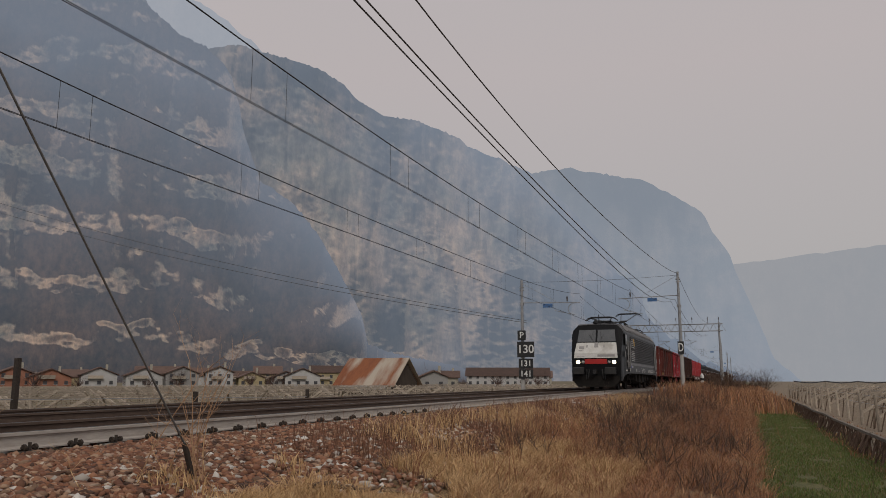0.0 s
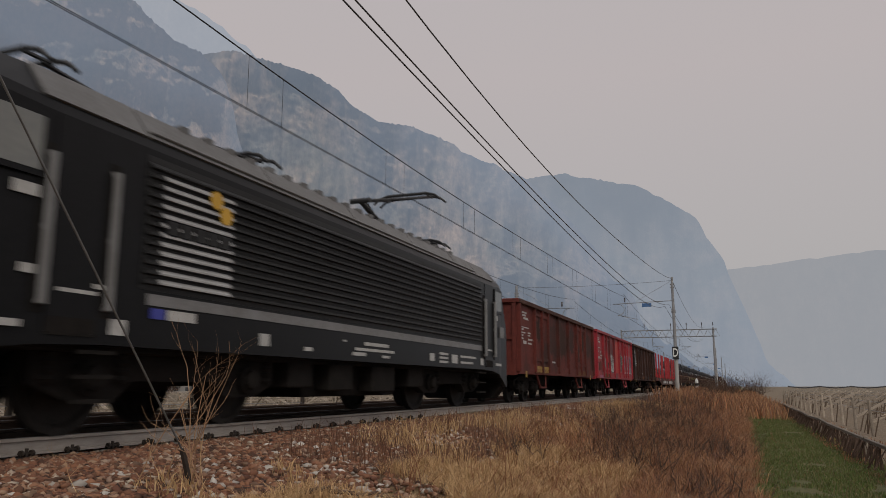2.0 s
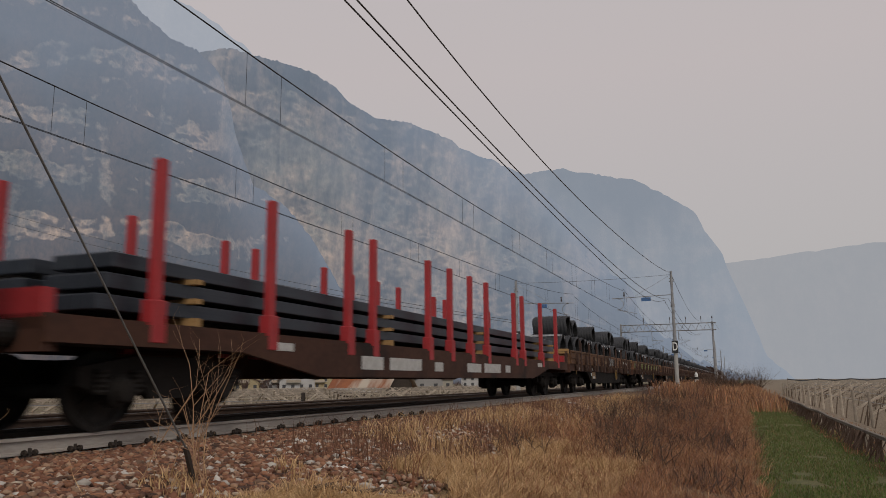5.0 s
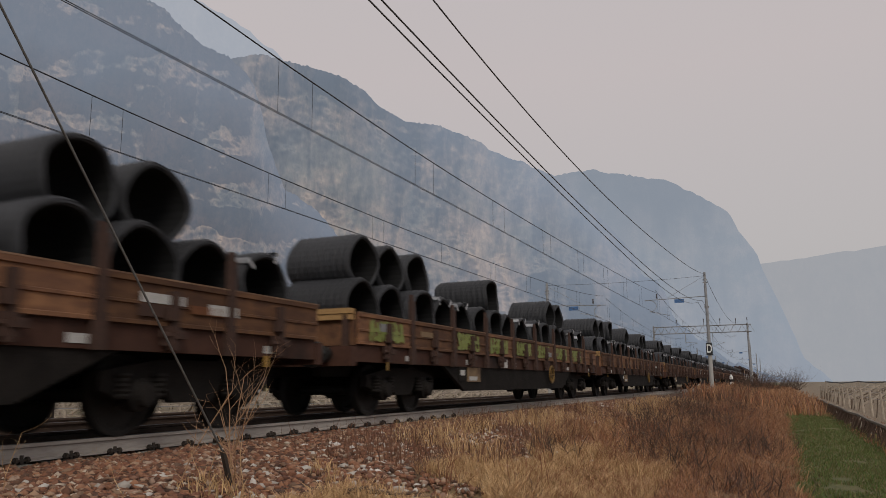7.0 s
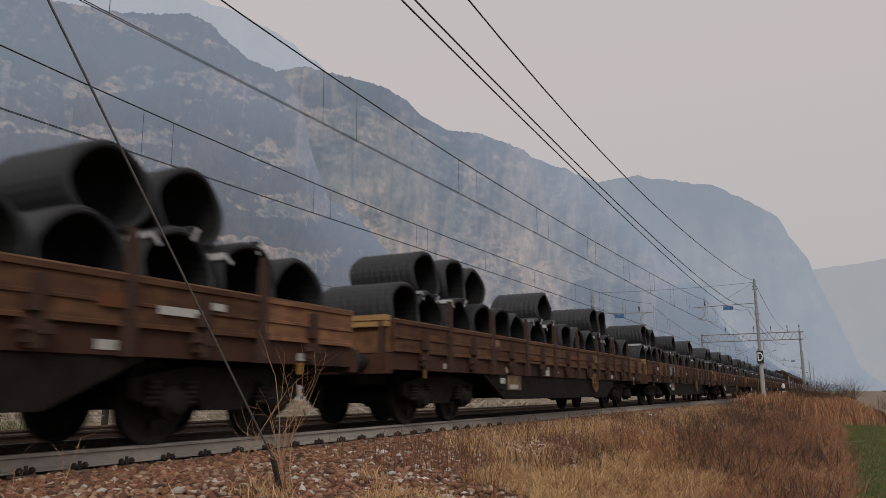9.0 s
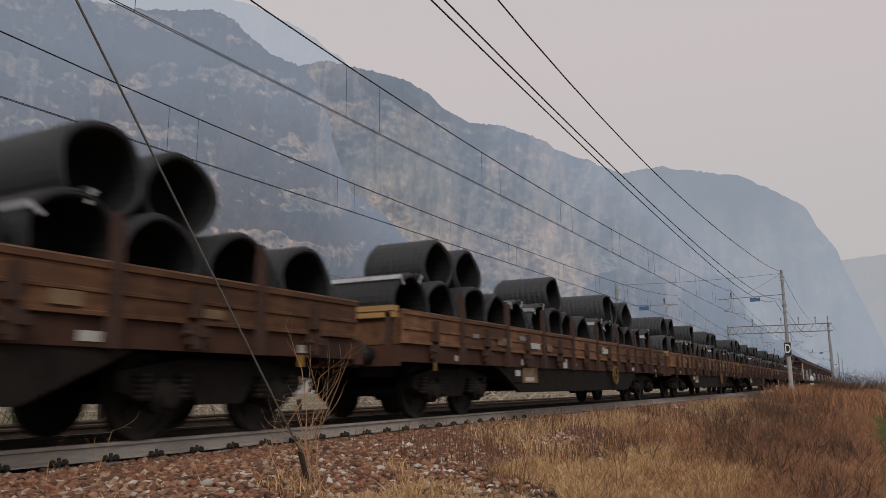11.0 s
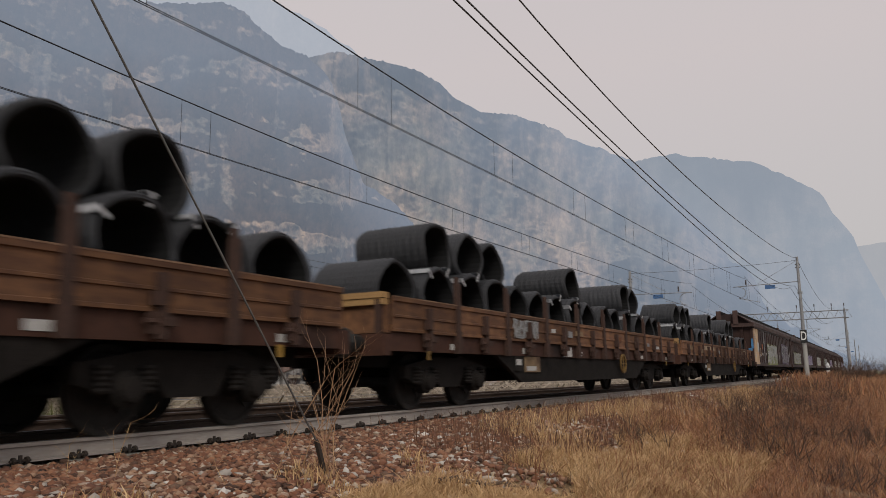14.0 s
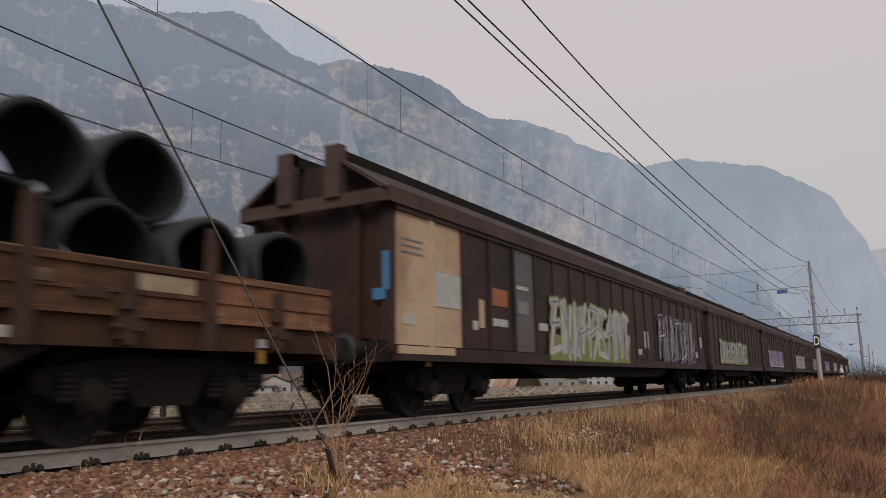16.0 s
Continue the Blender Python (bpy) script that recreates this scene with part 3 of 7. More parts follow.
def gantry(y):
    """Portal over both tracks."""
    t = thing("catenary_gantry", "grey steel lattice gantry spanning both tracks", "gantry", at=pose(0, y, 0))
    xs = (-15.8, -3.0)
    for x in xs:
        bm = bmesh.new()
        tube(bm, (x, 0, -1.1), (x, 0, 8.7), 0.19, 0.12, 10)
        part("column", bm, galv, t)
    for z in (7.5, 8.5):
        bm = bmesh.new()
        for yy in (-0.25, 0.25):
            tube(bm, (xs[0], yy, z), (xs[1] + 0.5, yy, z), 0.05, n=6)
        part("chord", bm, galv, t)
    bm = bmesh.new()
    for k in range(13):
        x = xs[0] + k * 1.05
        for yy in (-0.25, 0.25):
            beam(bm, (x, yy, 7.5), (x + 0.52, yy, 8.5), 0.035)
            beam(bm, (x + 0.52, yy, 8.5), (x + 1.05, yy, 7.5), 0.035)
    part("lattice", bm, galv, t)
    for x in (-12.5, -8.8, -6.6, -4.5, -3.0):
        bm = bmesh.new()
        tube(bm, (x, 0, 8.5), (x, 0, 9.2), 0.03, n=6)
        lathe(bm, [(s * 0.06, 0.04 if s % 2 else 0.09) for s in range(7)], "z", 8, (x, 0, 9.1))
        part("insulator", bm, insul, t)
    for x in (XC, XC2):
        bm = bmesh.new()
        tube(bm, (x, 0, 7.5), (x, 0, 6.2), 0.04, n=6)
        tube(bm, (x, 0, 6.2), (x + 1.6, 0, 6.1), 0.03, n=6)
        tube(bm, (x + 1.6, 0, 6.1), (x, 0, 5.55), 0.025, n=6)
        part("drop_arm", bm, galv, t)


gantry(116)

for x, pts, far_z in ((-4.75, ((-1.5, 6.3), (8.7, 5.72), (11.7, 5.63), (16.6, 5.45), (22.7, 5.28), (33, 5.12), (58.5, 6.3)), 6.6), (-4.45, ((-1.5, 6.2), (8.5, 5.55), (12, 5.42), (17.2, 5.33), (22.1, 5.2), (32.3, 5.12), (42, 5.35), (58.5, 6.4)), 6.6), (-4.2, ((-1.5, 7.4), (9.5, 6.04), (12.8, 6.0), (20.2, 5.89), (25.2, 6.03), (34.9, 6.55), (46, 7.2), (58, 8.28)), 8.3)):
    ht = line_height(pts)
    wire("feeder_wire", [(x, v, ht(v)) for v in np.linspace(-1.5, 58.5, 31)], 0.0135, feeder_mat, "grey feeder wire sagging from pole to pole")
    wire("feeder_wire", sag((x, 58.5, ht(58.5)), (x, 116, far_z + 0.5), 1.2), 0.0135, feeder_mat, "grey feeder wire sagging from pole to pole")
wire("span_wire", sag((-14.7, 53.8, 7.55), (-4.2, 59.0, 8.25), 0.12), 0.012, feeder_mat, "thin span wire between the pole heads across the tracks")
guy_steel = mat("guy_steel", (0.10, 0.095, 0.09), (0.15, 0.145, 0.14), 5, 0.5, 0.2)
wire("guy_wire", [(-4.61, 5.72, -0.11), (-4.5, -1.1, 8.25)], 0.009, guy_steel, "taut steel guy wire anchored in the ballast bank")
bm = bmesh.new()
beam(bm, (-4.62, 5.86, -0.50), (-4.60, 5.64, -0.02), 0.032, 0.04)
tagged(part("guy_anchor", bm, clip_iron), "dark iron anchor block at the foot of the guy wire", "anchor")
for z in (0.0, -5.5):
    wire("power_line", sag((-400, 300, 103 + z), (-80, 300, 24 + z * 0.15), 5), 0.11, feeder_mat, "thin distant power line")

# ---------------------------------------------------------------- the train
MOVING = []                   # (thing, metres behind the front buffers of the engine, x, z)
WHEELSETS = {}                # place on the bogie: list of wheelsets

under = mat("underframe_grime", (0.013, 0.0118, 0.0108), (0.024, 0.021, 0.019), 5, 0.9, bump=0.3, spec=0.1)
wheel_steel = mat("wheel_steel", (0.018, 0.0165, 0.015), (0.034, 0.030, 0.027), 6, 0.7, 0.1, spec=0.2)
buffer_steel = mat("buffer_steel", (0.03, 0.03, 0.03), (0.05, 0.048, 0.045), 5, 0.5, 0.5)
label_white = mat("stencil_white", (0.55, 0.55, 0.53), (0.40, 0.39, 0.37), 9, 0.7)
yellow_paint = mat("yellow_paint", (0.36, 0.21, 0.03), (0.26, 0.15, 0.03), 9, 0.6)
timber = mat("timber", (0.42, 0.26, 0.11), (0.32, 0.19, 0.08), 3, 0.85, stretch=(0.3, 3, 3), bump=0.3)


def wheelset_mesh(r, name):
    bm = bmesh.new()
    for s in (-1, 1):
        x = s * 0.75
        lathe(bm, [(x - 0.07, 0.0), (x - 0.07, r * 0.78), (x - 0.07, r), (x - s * 0.0 + 0.065, r), (x + 0.065, r * 0.88), (x + 0.02, r * 0.80), (x + 0.03, r * 0.3), (x + 0.08, r * 0.26), (x + 0.08, 0.0)], "x", 24)
    tube(bm, (-1.0, 0, 0), (1.0, 0, 0), 0.085, n=10)
    # chalk mark on the rim: two small lugs show the turning
    for a in (0, math.pi):
        quadbox(bm, 0.80, 0.825, r * 0.55 * math.cos(a) - 0.05, r * 0.55 * math.cos(a) + 0.05, r * 0.55 * math.sin(a) - 0.05, r * 0.55 * math.sin(a) + 0.05)
    return finish(bm, name, wheel_steel)


WHEEL = wheelset_mesh(0.46, "wheelset")
WHEEL_BIG = wheelset_mesh(0.61, "wheelset")


def bolster_mesh(big):
    bm = bmesh.new()
    w = 0.4 if big else 0.22
    prism(bm, [(-1.0, 0.62), (-0.5, 0.45), (0.5, 0.45), (1.0, 0.62), (1.0, 0.85), (-1.0, 0.85)], -w, w)
    return finish(bm, "bogie", under)


def side_frame_mesh(big):
    bm = bmesh.new()
    if big:
        prism(bm, [(-2.15, 0.55), (-1.7, 0.38), (-1.0, 0.38), (-0.75, 0.58), (0.75, 0.58), (1.0, 0.38), (1.7, 0.38), (2.15, 0.55), (2.15, 0.88), (-2.15, 0.88)], -0.08, 0.08, "x")
    else:
        prism(bm, [(-1.45, 0.52), (-1.2, 0.44), (-0.55, 0.62), (-0.35, 0.36), (0.35, 0.36), (0.55, 0.62), (1.2, 0.44), (1.45, 0.52), (1.45, 0.72), (0.6, 0.86), (-0.6, 0.86), (-1.45, 0.72)], -0.07, 0.07, "x")
    return finish(bm, "side_frame", under)


def axle_box_mesh(r):
    bm = bmesh.new()
    lathe(bm, [(-0.02, 0.0), (-0.02, 0.19), (0.14, 0.19), (0.16, 0.14), (0.24, 0.13), (0.25, 0.09), (0.25, 0.0)], "x", 14)
    return finish(bm, "axle_box", under)


def spring_mesh(h, r):
    bm = bmesh.new()
    lathe(bm, [(k * h / 10, r if k % 2 else r * 0.8) for k in range(11)], "z", 10)
    return finish(bm, "spring", under)


BOLSTER = {False: bolster_mesh(False), True: bolster_mesh(True)}
SIDE_FRAME = {False: side_frame_mesh(False), True: side_frame_mesh(True)}
AXLE_BOX, SPRING, SPRING_BIG = axle_box_mesh(0.46), spring_mesh(0.28, 0.09), spring_mesh(0.45, 0.13)


def bogie(parent, y, spread=0.9, big=False):
    b = shared("bogie", BOLSTER[big], parent, pose(0, y, 0), "grimy black bogie")
    r = 0.61 if big else 0.46
    for s in (-1, 1):
        shared("side_frame", SIDE_FRAME[big], b, pose(s * (1.06 if big else 1.0), 0, 0))
        for e in (-1, 1):
            shared("axle_box", AXLE_BOX, b, pose(s * (1.06 if big else 1.0), e * spread, r, 0, 0, 0 if s > 0 else 180))
            for d in (-0.27, 0.27) if not big else (-0.5, 0.5):
                shared("spring", SPRING_BIG if big else SPRING, b, pose(s * 1.10, e * spread + d, 0.55 if big else 0.42))
        w = shared("wheelset", WHEEL_BIG if big else WHEEL, b, pose(0, s * spread, r), "worn steel wheels on an axle")
        WHEELSETS.setdefault((s * spread, r), []).append(w)


def buffer_mesh():
    bm = bmesh.new()
    lathe(bm, [(0.0, 0.0), (0.0, 0.16), (0.03, 0.225), (0.06, 0.225), (0.08, 0.09), (0.30, 0.09), (0.30, 0.13), (0.60, 0.13), (0.60, 0.17), (0.66, 0.17)], "y", 16)
    return finish(bm, "buffer", buffer_steel)


BUFFER = buffer_mesh()


def ends(parent, length):
    for y, turn in ((0, 0), (length, 180)):
        for x in (-0.875, 0.875):
            shared("buffer", BUFFER, parent, pose(x, y, 1.05, 0, 0, turn), "black round buffer")
    bm = bmesh.new()
    for y0, y1 in ((0.02, 0.7), (length - 0.7, length - 0.02)):
        quadbox(bm, -0.06, 0.06, y0, y1, 0.97, 1.08)
        quadbox(bm, -0.10, 0.10, (y0 + y1) / 2 - 0.1, (y0 + y1) / 2 + 0.1, 0.92, 1.12)
    part("screw_coupling", bm, buffer_steel, parent)


def bars(parent, x, items, name="stencil", material=None, label="worn white stencilled markings"):
    """Plain bars on the side at x: (y, z, width, height)."""
    for y, z, w, h in items:
        bm = bmesh.new()
        quadbox(bm, x - 0.002, x + 0.003, y, y + w, z, z + h)
        part(name, bm, material or label_white, parent, label)


def blobs(parent, x, y0, y1, z0, z1, colours, seed, n=14, name="graffiti"):
    """Sprayed lettering without words: crooked strokes in rows, outlined, each colour one part."""
    rnd = random.Random(seed)
    cells = max(1, int((y1 - y0) / ((z1 - z0) * 0.46)))
    step = (y1 - y0) / cells
    shapes = (((0, 0), (0.1, 1)), ((0.9, 0), (1, 1)), ((0, 0.5), (1, 0.55)), ((0, 1), (1, 0.95)), ((0, 0.02), (1, 0.05)), ((0, 1), (1, 0)), ((0.05, 0), (0.5, 1)), ((0.5, 1), (0.95, 0)), ((0.5, 0), (0.55, 1)), ((0, 0.6), (0.6, 1)), ((0.4, 0), (1, 0.5)))
    strokes = []
    for c in range(cells):
        for p, q in rnd.sample(shapes, 5 if n > 8 else 4):
            j = [rnd.uniform(-0.12, 0.12) for _ in range(4)]
            strokes.append(((y0 + (c + 0.08 + 0.84 * p[0] + j[0]) * step, z0 + (0.1 + 0.8 * p[1] + j[1] * 0.5) * (z1 - z0)),
                            (y0 + (c + 0.08 + 0.84 * q[0] + j[2]) * step, z0 + (0.1 + 0.8 * q[1] + j[3] * 0.5) * (z1 - z0))))
    wide = (z1 - z0) * 0.125
    for ci, material in enumerate(colours):
        bm = bmesh.new()
        xx = x + 0.003 + ci * 0.004
        w = wide * (1.5, 0.9, 0.35, 0.2)[min(ci, 3)]
        for k, ((ya, za), (yb, zb)) in enumerate(strokes):
            if ci > 1 and (k + ci) % 2:
                continue
            d = Vector((0, yb - ya, zb - za))
            d = d.normalized() if d.length > 0.02 else Vector((0, 0, 1))
            s = Vector((0, -d.z, d.y)) * w / 2
            e = d * w * 0.4
            p, q = Vector((xx + k * 0.00005, ya, za)), Vector((xx + k * 0.00005, yb, zb))
            bm.faces.new([bm.verts.new(v) for v in (p - s, p - e, p + s, q + s, q + e, q - s)])
        if ci == 0 and n > 12:
            bm.faces.new([bm.verts.new((xx - 0.001, v, z)) for v, z in ((y0, z0), (y1, z0), (y1 + 0.05, z0 + (z1 - z0) * 0.35), (y0 - 0.05, z0 + (z1 - z0) * 0.4))])
        tagged(part(name, bm, material, parent, "sprayed graffiti"), kind="stuff")


# engine
loco_black = mat("engine_black", (0.006, 0.006, 0.0065), (0.010, 0.010, 0.011), 2, 0.35, bump=0.03, spec=0.15)
loco_side = mat("engine_side_grey", (0.026, 0.026, 0.026), (0.018, 0.0175, 0.0175), 2, 0.5, stretch=(1, 0.3, 2), spec=0.2)
loco_roof = mat("engine_roof_grey", (0.15, 0.148, 0.145), (0.11, 0.105, 0.10), 2, 0.55)
loco_pale = mat("engine_pale_stripes", (0.42, 0.415, 0.41), (0.33, 0.325, 0.32), 3, 0.6)
# Pale base colour paints the reflected sky into the side glass.
glass_pale = mat("cab_side_glass", (0.17, 0.175, 0.17), (0.21, 0.215, 0.20), 2, 0.1)
loco_silver = mat("engine_silver", (0.22, 0.22, 0.22), (0.16, 0.155, 0.15), 3, 0.5)
loco_white = mat("engine_white", (0.62, 0.61, 0.58), (0.52, 0.50, 0.46), 3, 0.5, stain=(0.42, 0.40, 0.36))
loco_red = mat("engine_red", (0.45, 0.02, 0.018), (0.36, 0.018, 0.015), 4, 0.45)
# Grey of the windscreen includes reflected sky, put into the base colour.
glass_dark = mat("cab_glass", (0.09, 0.095, 0.10), (0.12, 0.125, 0.13), 2, 0.12)
lamp_glow = glow("headlamp_glow", (1.0, 0.80, 0.50), 6.0)
lamp_off = mat("lamp_off", (0.35, 0.35, 0.34), (0.25, 0.25, 0.25), 5, 0.2)
panto_steel = mat("pantograph_steel", (0.03, 0.03, 0.032), (0.05, 0.05, 0.05), 5, 0.5, 0.4)
logo_yellow = mat("logo_yellow", (0.65, 0.38, 0.03), (0.55, 0.30, 0.03), 5, 0.5)
plate_blue = mat("plate_blue", (0.05, 0.06, 0.35), (0.04, 0.05, 0.30), 5, 0.5)


def pantograph(parent, y, up, face):
    """A single-arm pantograph: base frame on insulators, lower arm, knee, upper arm, two contact strips with horns."""
    bm = bmesh.new()
    knee = (y - face * 1.75, 4.62) if up else (y - face * 1.25, 4.12)
    head = (y + face * 1.05, 5.30) if up else (y + face * 0.95, 4.14)
    for s in (-0.5, 0.5):
        tube(bm, (s, y - 0.75, 3.98), (s, y + 0.75, 3.98), 0.04, n=6)
        tube(bm, (s * 0.35, knee[0], knee[1]), (s * 1.1, head[0], head[1]), 0.03, n=6)
    for d in (-0.75, 0.0, 0.75):
        tube(bm, (-0.5, y + d, 3.98), (0.5, y + d, 3.98), 0.04, n=6)
    tube(bm, (0, y + face * 0.35, 4.0), (0, knee[0], knee[1]), 0.075, 0.055, n=8)
    tube(bm, (0, y + face * 0.05, 3.98), (0, knee[0] + face * 0.25, knee[1] + 0.06), 0.02, n=5)
    tube(bm, (-0.24, knee[0], knee[1]), (0.24, knee[0], knee[1]), 0.06, n=8)
    for d in (-0.19, 0.19):
        a, b, c = head[0] + d, head[1] + 0.07, head[1] - 0.12
        tube(bm, (-0.55, a, b), (0.55, a, b), 0.04, n=6)
        for s in (-1, 1):
            tube(bm, (s * 0.55, a, b), (s * 0.78, a, b - 0.06), 0.032, n=6)
            tube(bm, (s * 0.78, a, b - 0.06), (s * 0.93, a, c), 0.028, n=6)
    for s in (-0.55, 0.55):
        tube(bm, (s, head[0] - 0.2, head[1] + 0.03), (s, head[0] + 0.2, head[1] + 0.03), 0.025, n=5)
    for x, yy in ((-0.5, -0.7), (0.5, -0.7), (-0.5, 0.7), (0.5, 0.7)):
        lathe(bm, [(k * 0.04, 0.05 if k % 2 else 0.09) for k in range(7)], "z", 8, (x, y + yy, 3.74))
    part("pantograph", bm, panto_steel, parent, "raised dark pantograph" if up else "folded dark pantograph")


def locomotive():
    L = 19.58
    t = thing("locomotive", "black and grey electric locomotive with a white front panel", "locomotive")
    # hull: cross-sections from end to end: (y, half width, roof half width, shoulder z, roof z, low z)
    sec = [(0.62, 1.32, 1.0, 1.62, 1.70, 0.55), (0.66, 1.36, 1.06, 1.95, 2.05, 0.50), (0.86, 1.40, 1.12, 2.38, 2.42, 0.50), (1.42, 1.42, 1.10, 3.38, 3.66, 0.75),
           (1.75, 1.46, 1.12, 3.40, 3.74, 0.85), (2.4, 1.49, 1.15, 3.36, 3.76, 0.92), (3.2, 1.49, 1.15, 3.36, 3.76, 0.95)]
    sec = sec + [(L - y, *r) for y, *r in sec[::-1]]
    bm = bmesh.new()
    rings = []
    for y, w, rw, sh, top, low in sec:
        pts = ((-w, low), (w, low), (w, (low + sh) / 2), (w, sh - 0.12), (w * 0.97, sh), (rw, top), (0.4, top + 0.03), (-0.4, top + 0.03), (-rw, top), (-w * 0.97, sh), (-w, sh - 0.12), (-w, (low + sh) / 2))
        rings.append([bm.verts.new((a, y, b)) for a, b in pts])
    for r0, r1 in zip(rings, rings[1:]):
        for k in range(12):
            bm.faces.new((r0[k], r0[(k + 1) % 12], r1[(k + 1) % 12], r1[k]))
    bm.faces.new(rings[0])
    bm.faces.new(rings[-1][::-1])
    body = part("body", bm, loco_black, t, "black painted steel body")
    for end in (0, 1):
        def fy(y):
            return y if end == 0 else L - y

        def face_pts(pts):
            """A panel on the sloping front, laid proud of it: (x, z, y)."""
            b = bmesh.new()
            v = [b.verts.new((x, fy(y), z)) for x, z, y in pts]
            w = [b.verts.new((x, fy(y + 0.03), z)) for x, z, y in pts]
            k = len(v)
            for i in range(k):
                b.faces.new((v[i], v[(i + 1) % k], w[(i + 1) % k], w[i]))
            b.faces.new(v)
            b.faces.new(w[::-1])
            return b

        def slope(z):
            return float(np.interp(z, (1.70, 2.05, 2.42, 3.68), (0.62, 0.66, 0.86, 1.42))) - 0.035
        b = bmesh.new()
        cols = [[b.verts.new((x * w, fy(slope(z) - d), z)) for x in (-1, -0.33, 0.33, 1)] for d in (0.03, 0.0) for z, w in ((1.77, 1.21), (2.05, 1.19), (2.42, 1.14), (2.64, 1.10))]
        for g in (cols[:4], cols[4:]):
            for r0, r1 in zip(g, g[1:]):
                for k in range(3):
                    b.faces.new((r0[k], r0[k + 1], r1[k + 1], r1[k]))
        for r0, r1 in zip(cols[:3], cols[1:4]):
            i = cols.index(r0)
            for k in (0, 3):
                b.faces.new((r0[k], r1[k], cols[i + 5][k], cols[i + 4][k]))
        for i in (0, 3):
            for k in range(3):
                b.faces.new((cols[i][k], cols[i][k + 1], cols[i + 4][k + 1], cols[i + 4][k]))
        part("front_panel", b, loco_white, t, "grubby white front panel")
        for s in (-1, 1):
            part("windscreen", face_pts([(s * 0.05, 2.70, slope(2.70) - .012), (s * 1.08, 2.70, slope(2.70) - .012), (s * 1.0, 3.38, slope(3.38) - .012), (s * 0.05, 3.38, slope(3.38) - .012)]), glass_dark, t, "dark windscreen pane")
            b = bmesh.new()
            tube(b, (s * 0.1, fy(slope(2.66) - 0.06), 2.66), (s * 0.42, fy(slope(3.1) - 0.06), 3.1), 0.009, n=5)
            tube(b, (s * 0.30, fy(slope(2.9) - 0.07), 2.85), (s * 0.2, fy(slope(3.3) - 0.07), 3.28), 0.010, n=5)
            part("wiper", b, panto_steel, t)
            b = bmesh.new()
            lathe(b, [(fy(0.585), 0.0), (fy(0.585), 0.085), (fy(0.60), 0.105), (fy(0.68), 0.105)], "y", 18, (s * 1.0, 0, 1.55))
            part("headlight", b, lamp_glow if end == 0 else lamp_off, t, "glowing warm-white headlight" if end == 0 else "unlit tail lamp", smooth=True)
            b = bmesh.new()
            lathe(b, [(fy(0.59), 0.0), (fy(0.59), 0.08), (fy(0.68), 0.09)], "y", 14, (s * 0.72, 0, 1.55))
            part("marker_light", b, lamp_off, t, smooth=True)
            b = bmesh.new()
            quadbox(b, s * 0.875 - 0.30, s * 0.875 + 0.30, min(fy(0.02), fy(0.14)), max(fy(0.02), fy(0.14)), 0.86, 1.26)
            quadbox(b, s * 0.875 - 0.20, s * 0.875 + 0.20, min(fy(0.14), fy(0.75)), max(fy(0.14), fy(0.75)), 0.92, 1.2)
            part("buffer", b, buffer_steel, t, "square black crash buffer", bevel=0.03)
        b = bmesh.new()
        quadbox(b, -0.62, 0.62, min(fy(0.58), fy(0.66)), max(fy(0.58), fy(0.66)), 1.44, 1.72)
        part("red_panel", b, loco_red, t, "bright red panel between the lights", bevel=0.01)
        b = bmesh.new()
        prism(b, [(-1.3, 0.52), (-1.0, 0.18), (1.0, 0.18), (1.3, 0.52), (1.3, 0.8), (-1.3, 0.8)], min(fy(0.5), fy(1.1)), max(fy(0.5), fy(1.1)))
        part("snow_plough", b, under, t, "black snow plough")
        b = bmesh.new()
        quadbox(b, -0.08, 0.08, min(fy(0.05), fy(0.7)), max(fy(0.05), fy(0.7)), 0.9, 1.12)
        for s in (-1, 1):
            tube(b, (s * 0.35, fy(0.52), 1.15), (s * 0.42, fy(0.42), 0.65), 0.035, n=6)
            tube(b, (s * 0.5, fy(0.52), 1.15), (s * 0.52, fy(0.42), 0.6), 0.03, n=6)
        part("coupler", b, buffer_steel, t)
        # plain bars for markings on the panel
        if end == 0:
            b = bmesh.new()
            for x, z, w, h in ((-0.95, 2.28, 0.28, 0.16), (-0.98, 2.16, 0.22, 0.05), (-0.1, 2.36, 0.22, 0.25), (-0.55, 2.36, 0.08, 0.16), (0.4, 2.36, 0.08, 0.16), (0.1, 1.84, 0.95, 0.13), (-1.05, 1.82, 0.4, 0.04)):
                ya, yb = slope(z) - 0.034, slope(z + h) - 0.034
                v = [b.verts.new(p) for p in ((x, ya, z), (x + w, ya, z), (x + w, yb, z + h), (x, yb, z + h))]
                b.faces.new(v)
            part("marking", b, mat("marking_grey", (0.25, 0.24, 0.23), (0.32, 0.31, 0.30), 5, 0.6), t, "faded grey markings")
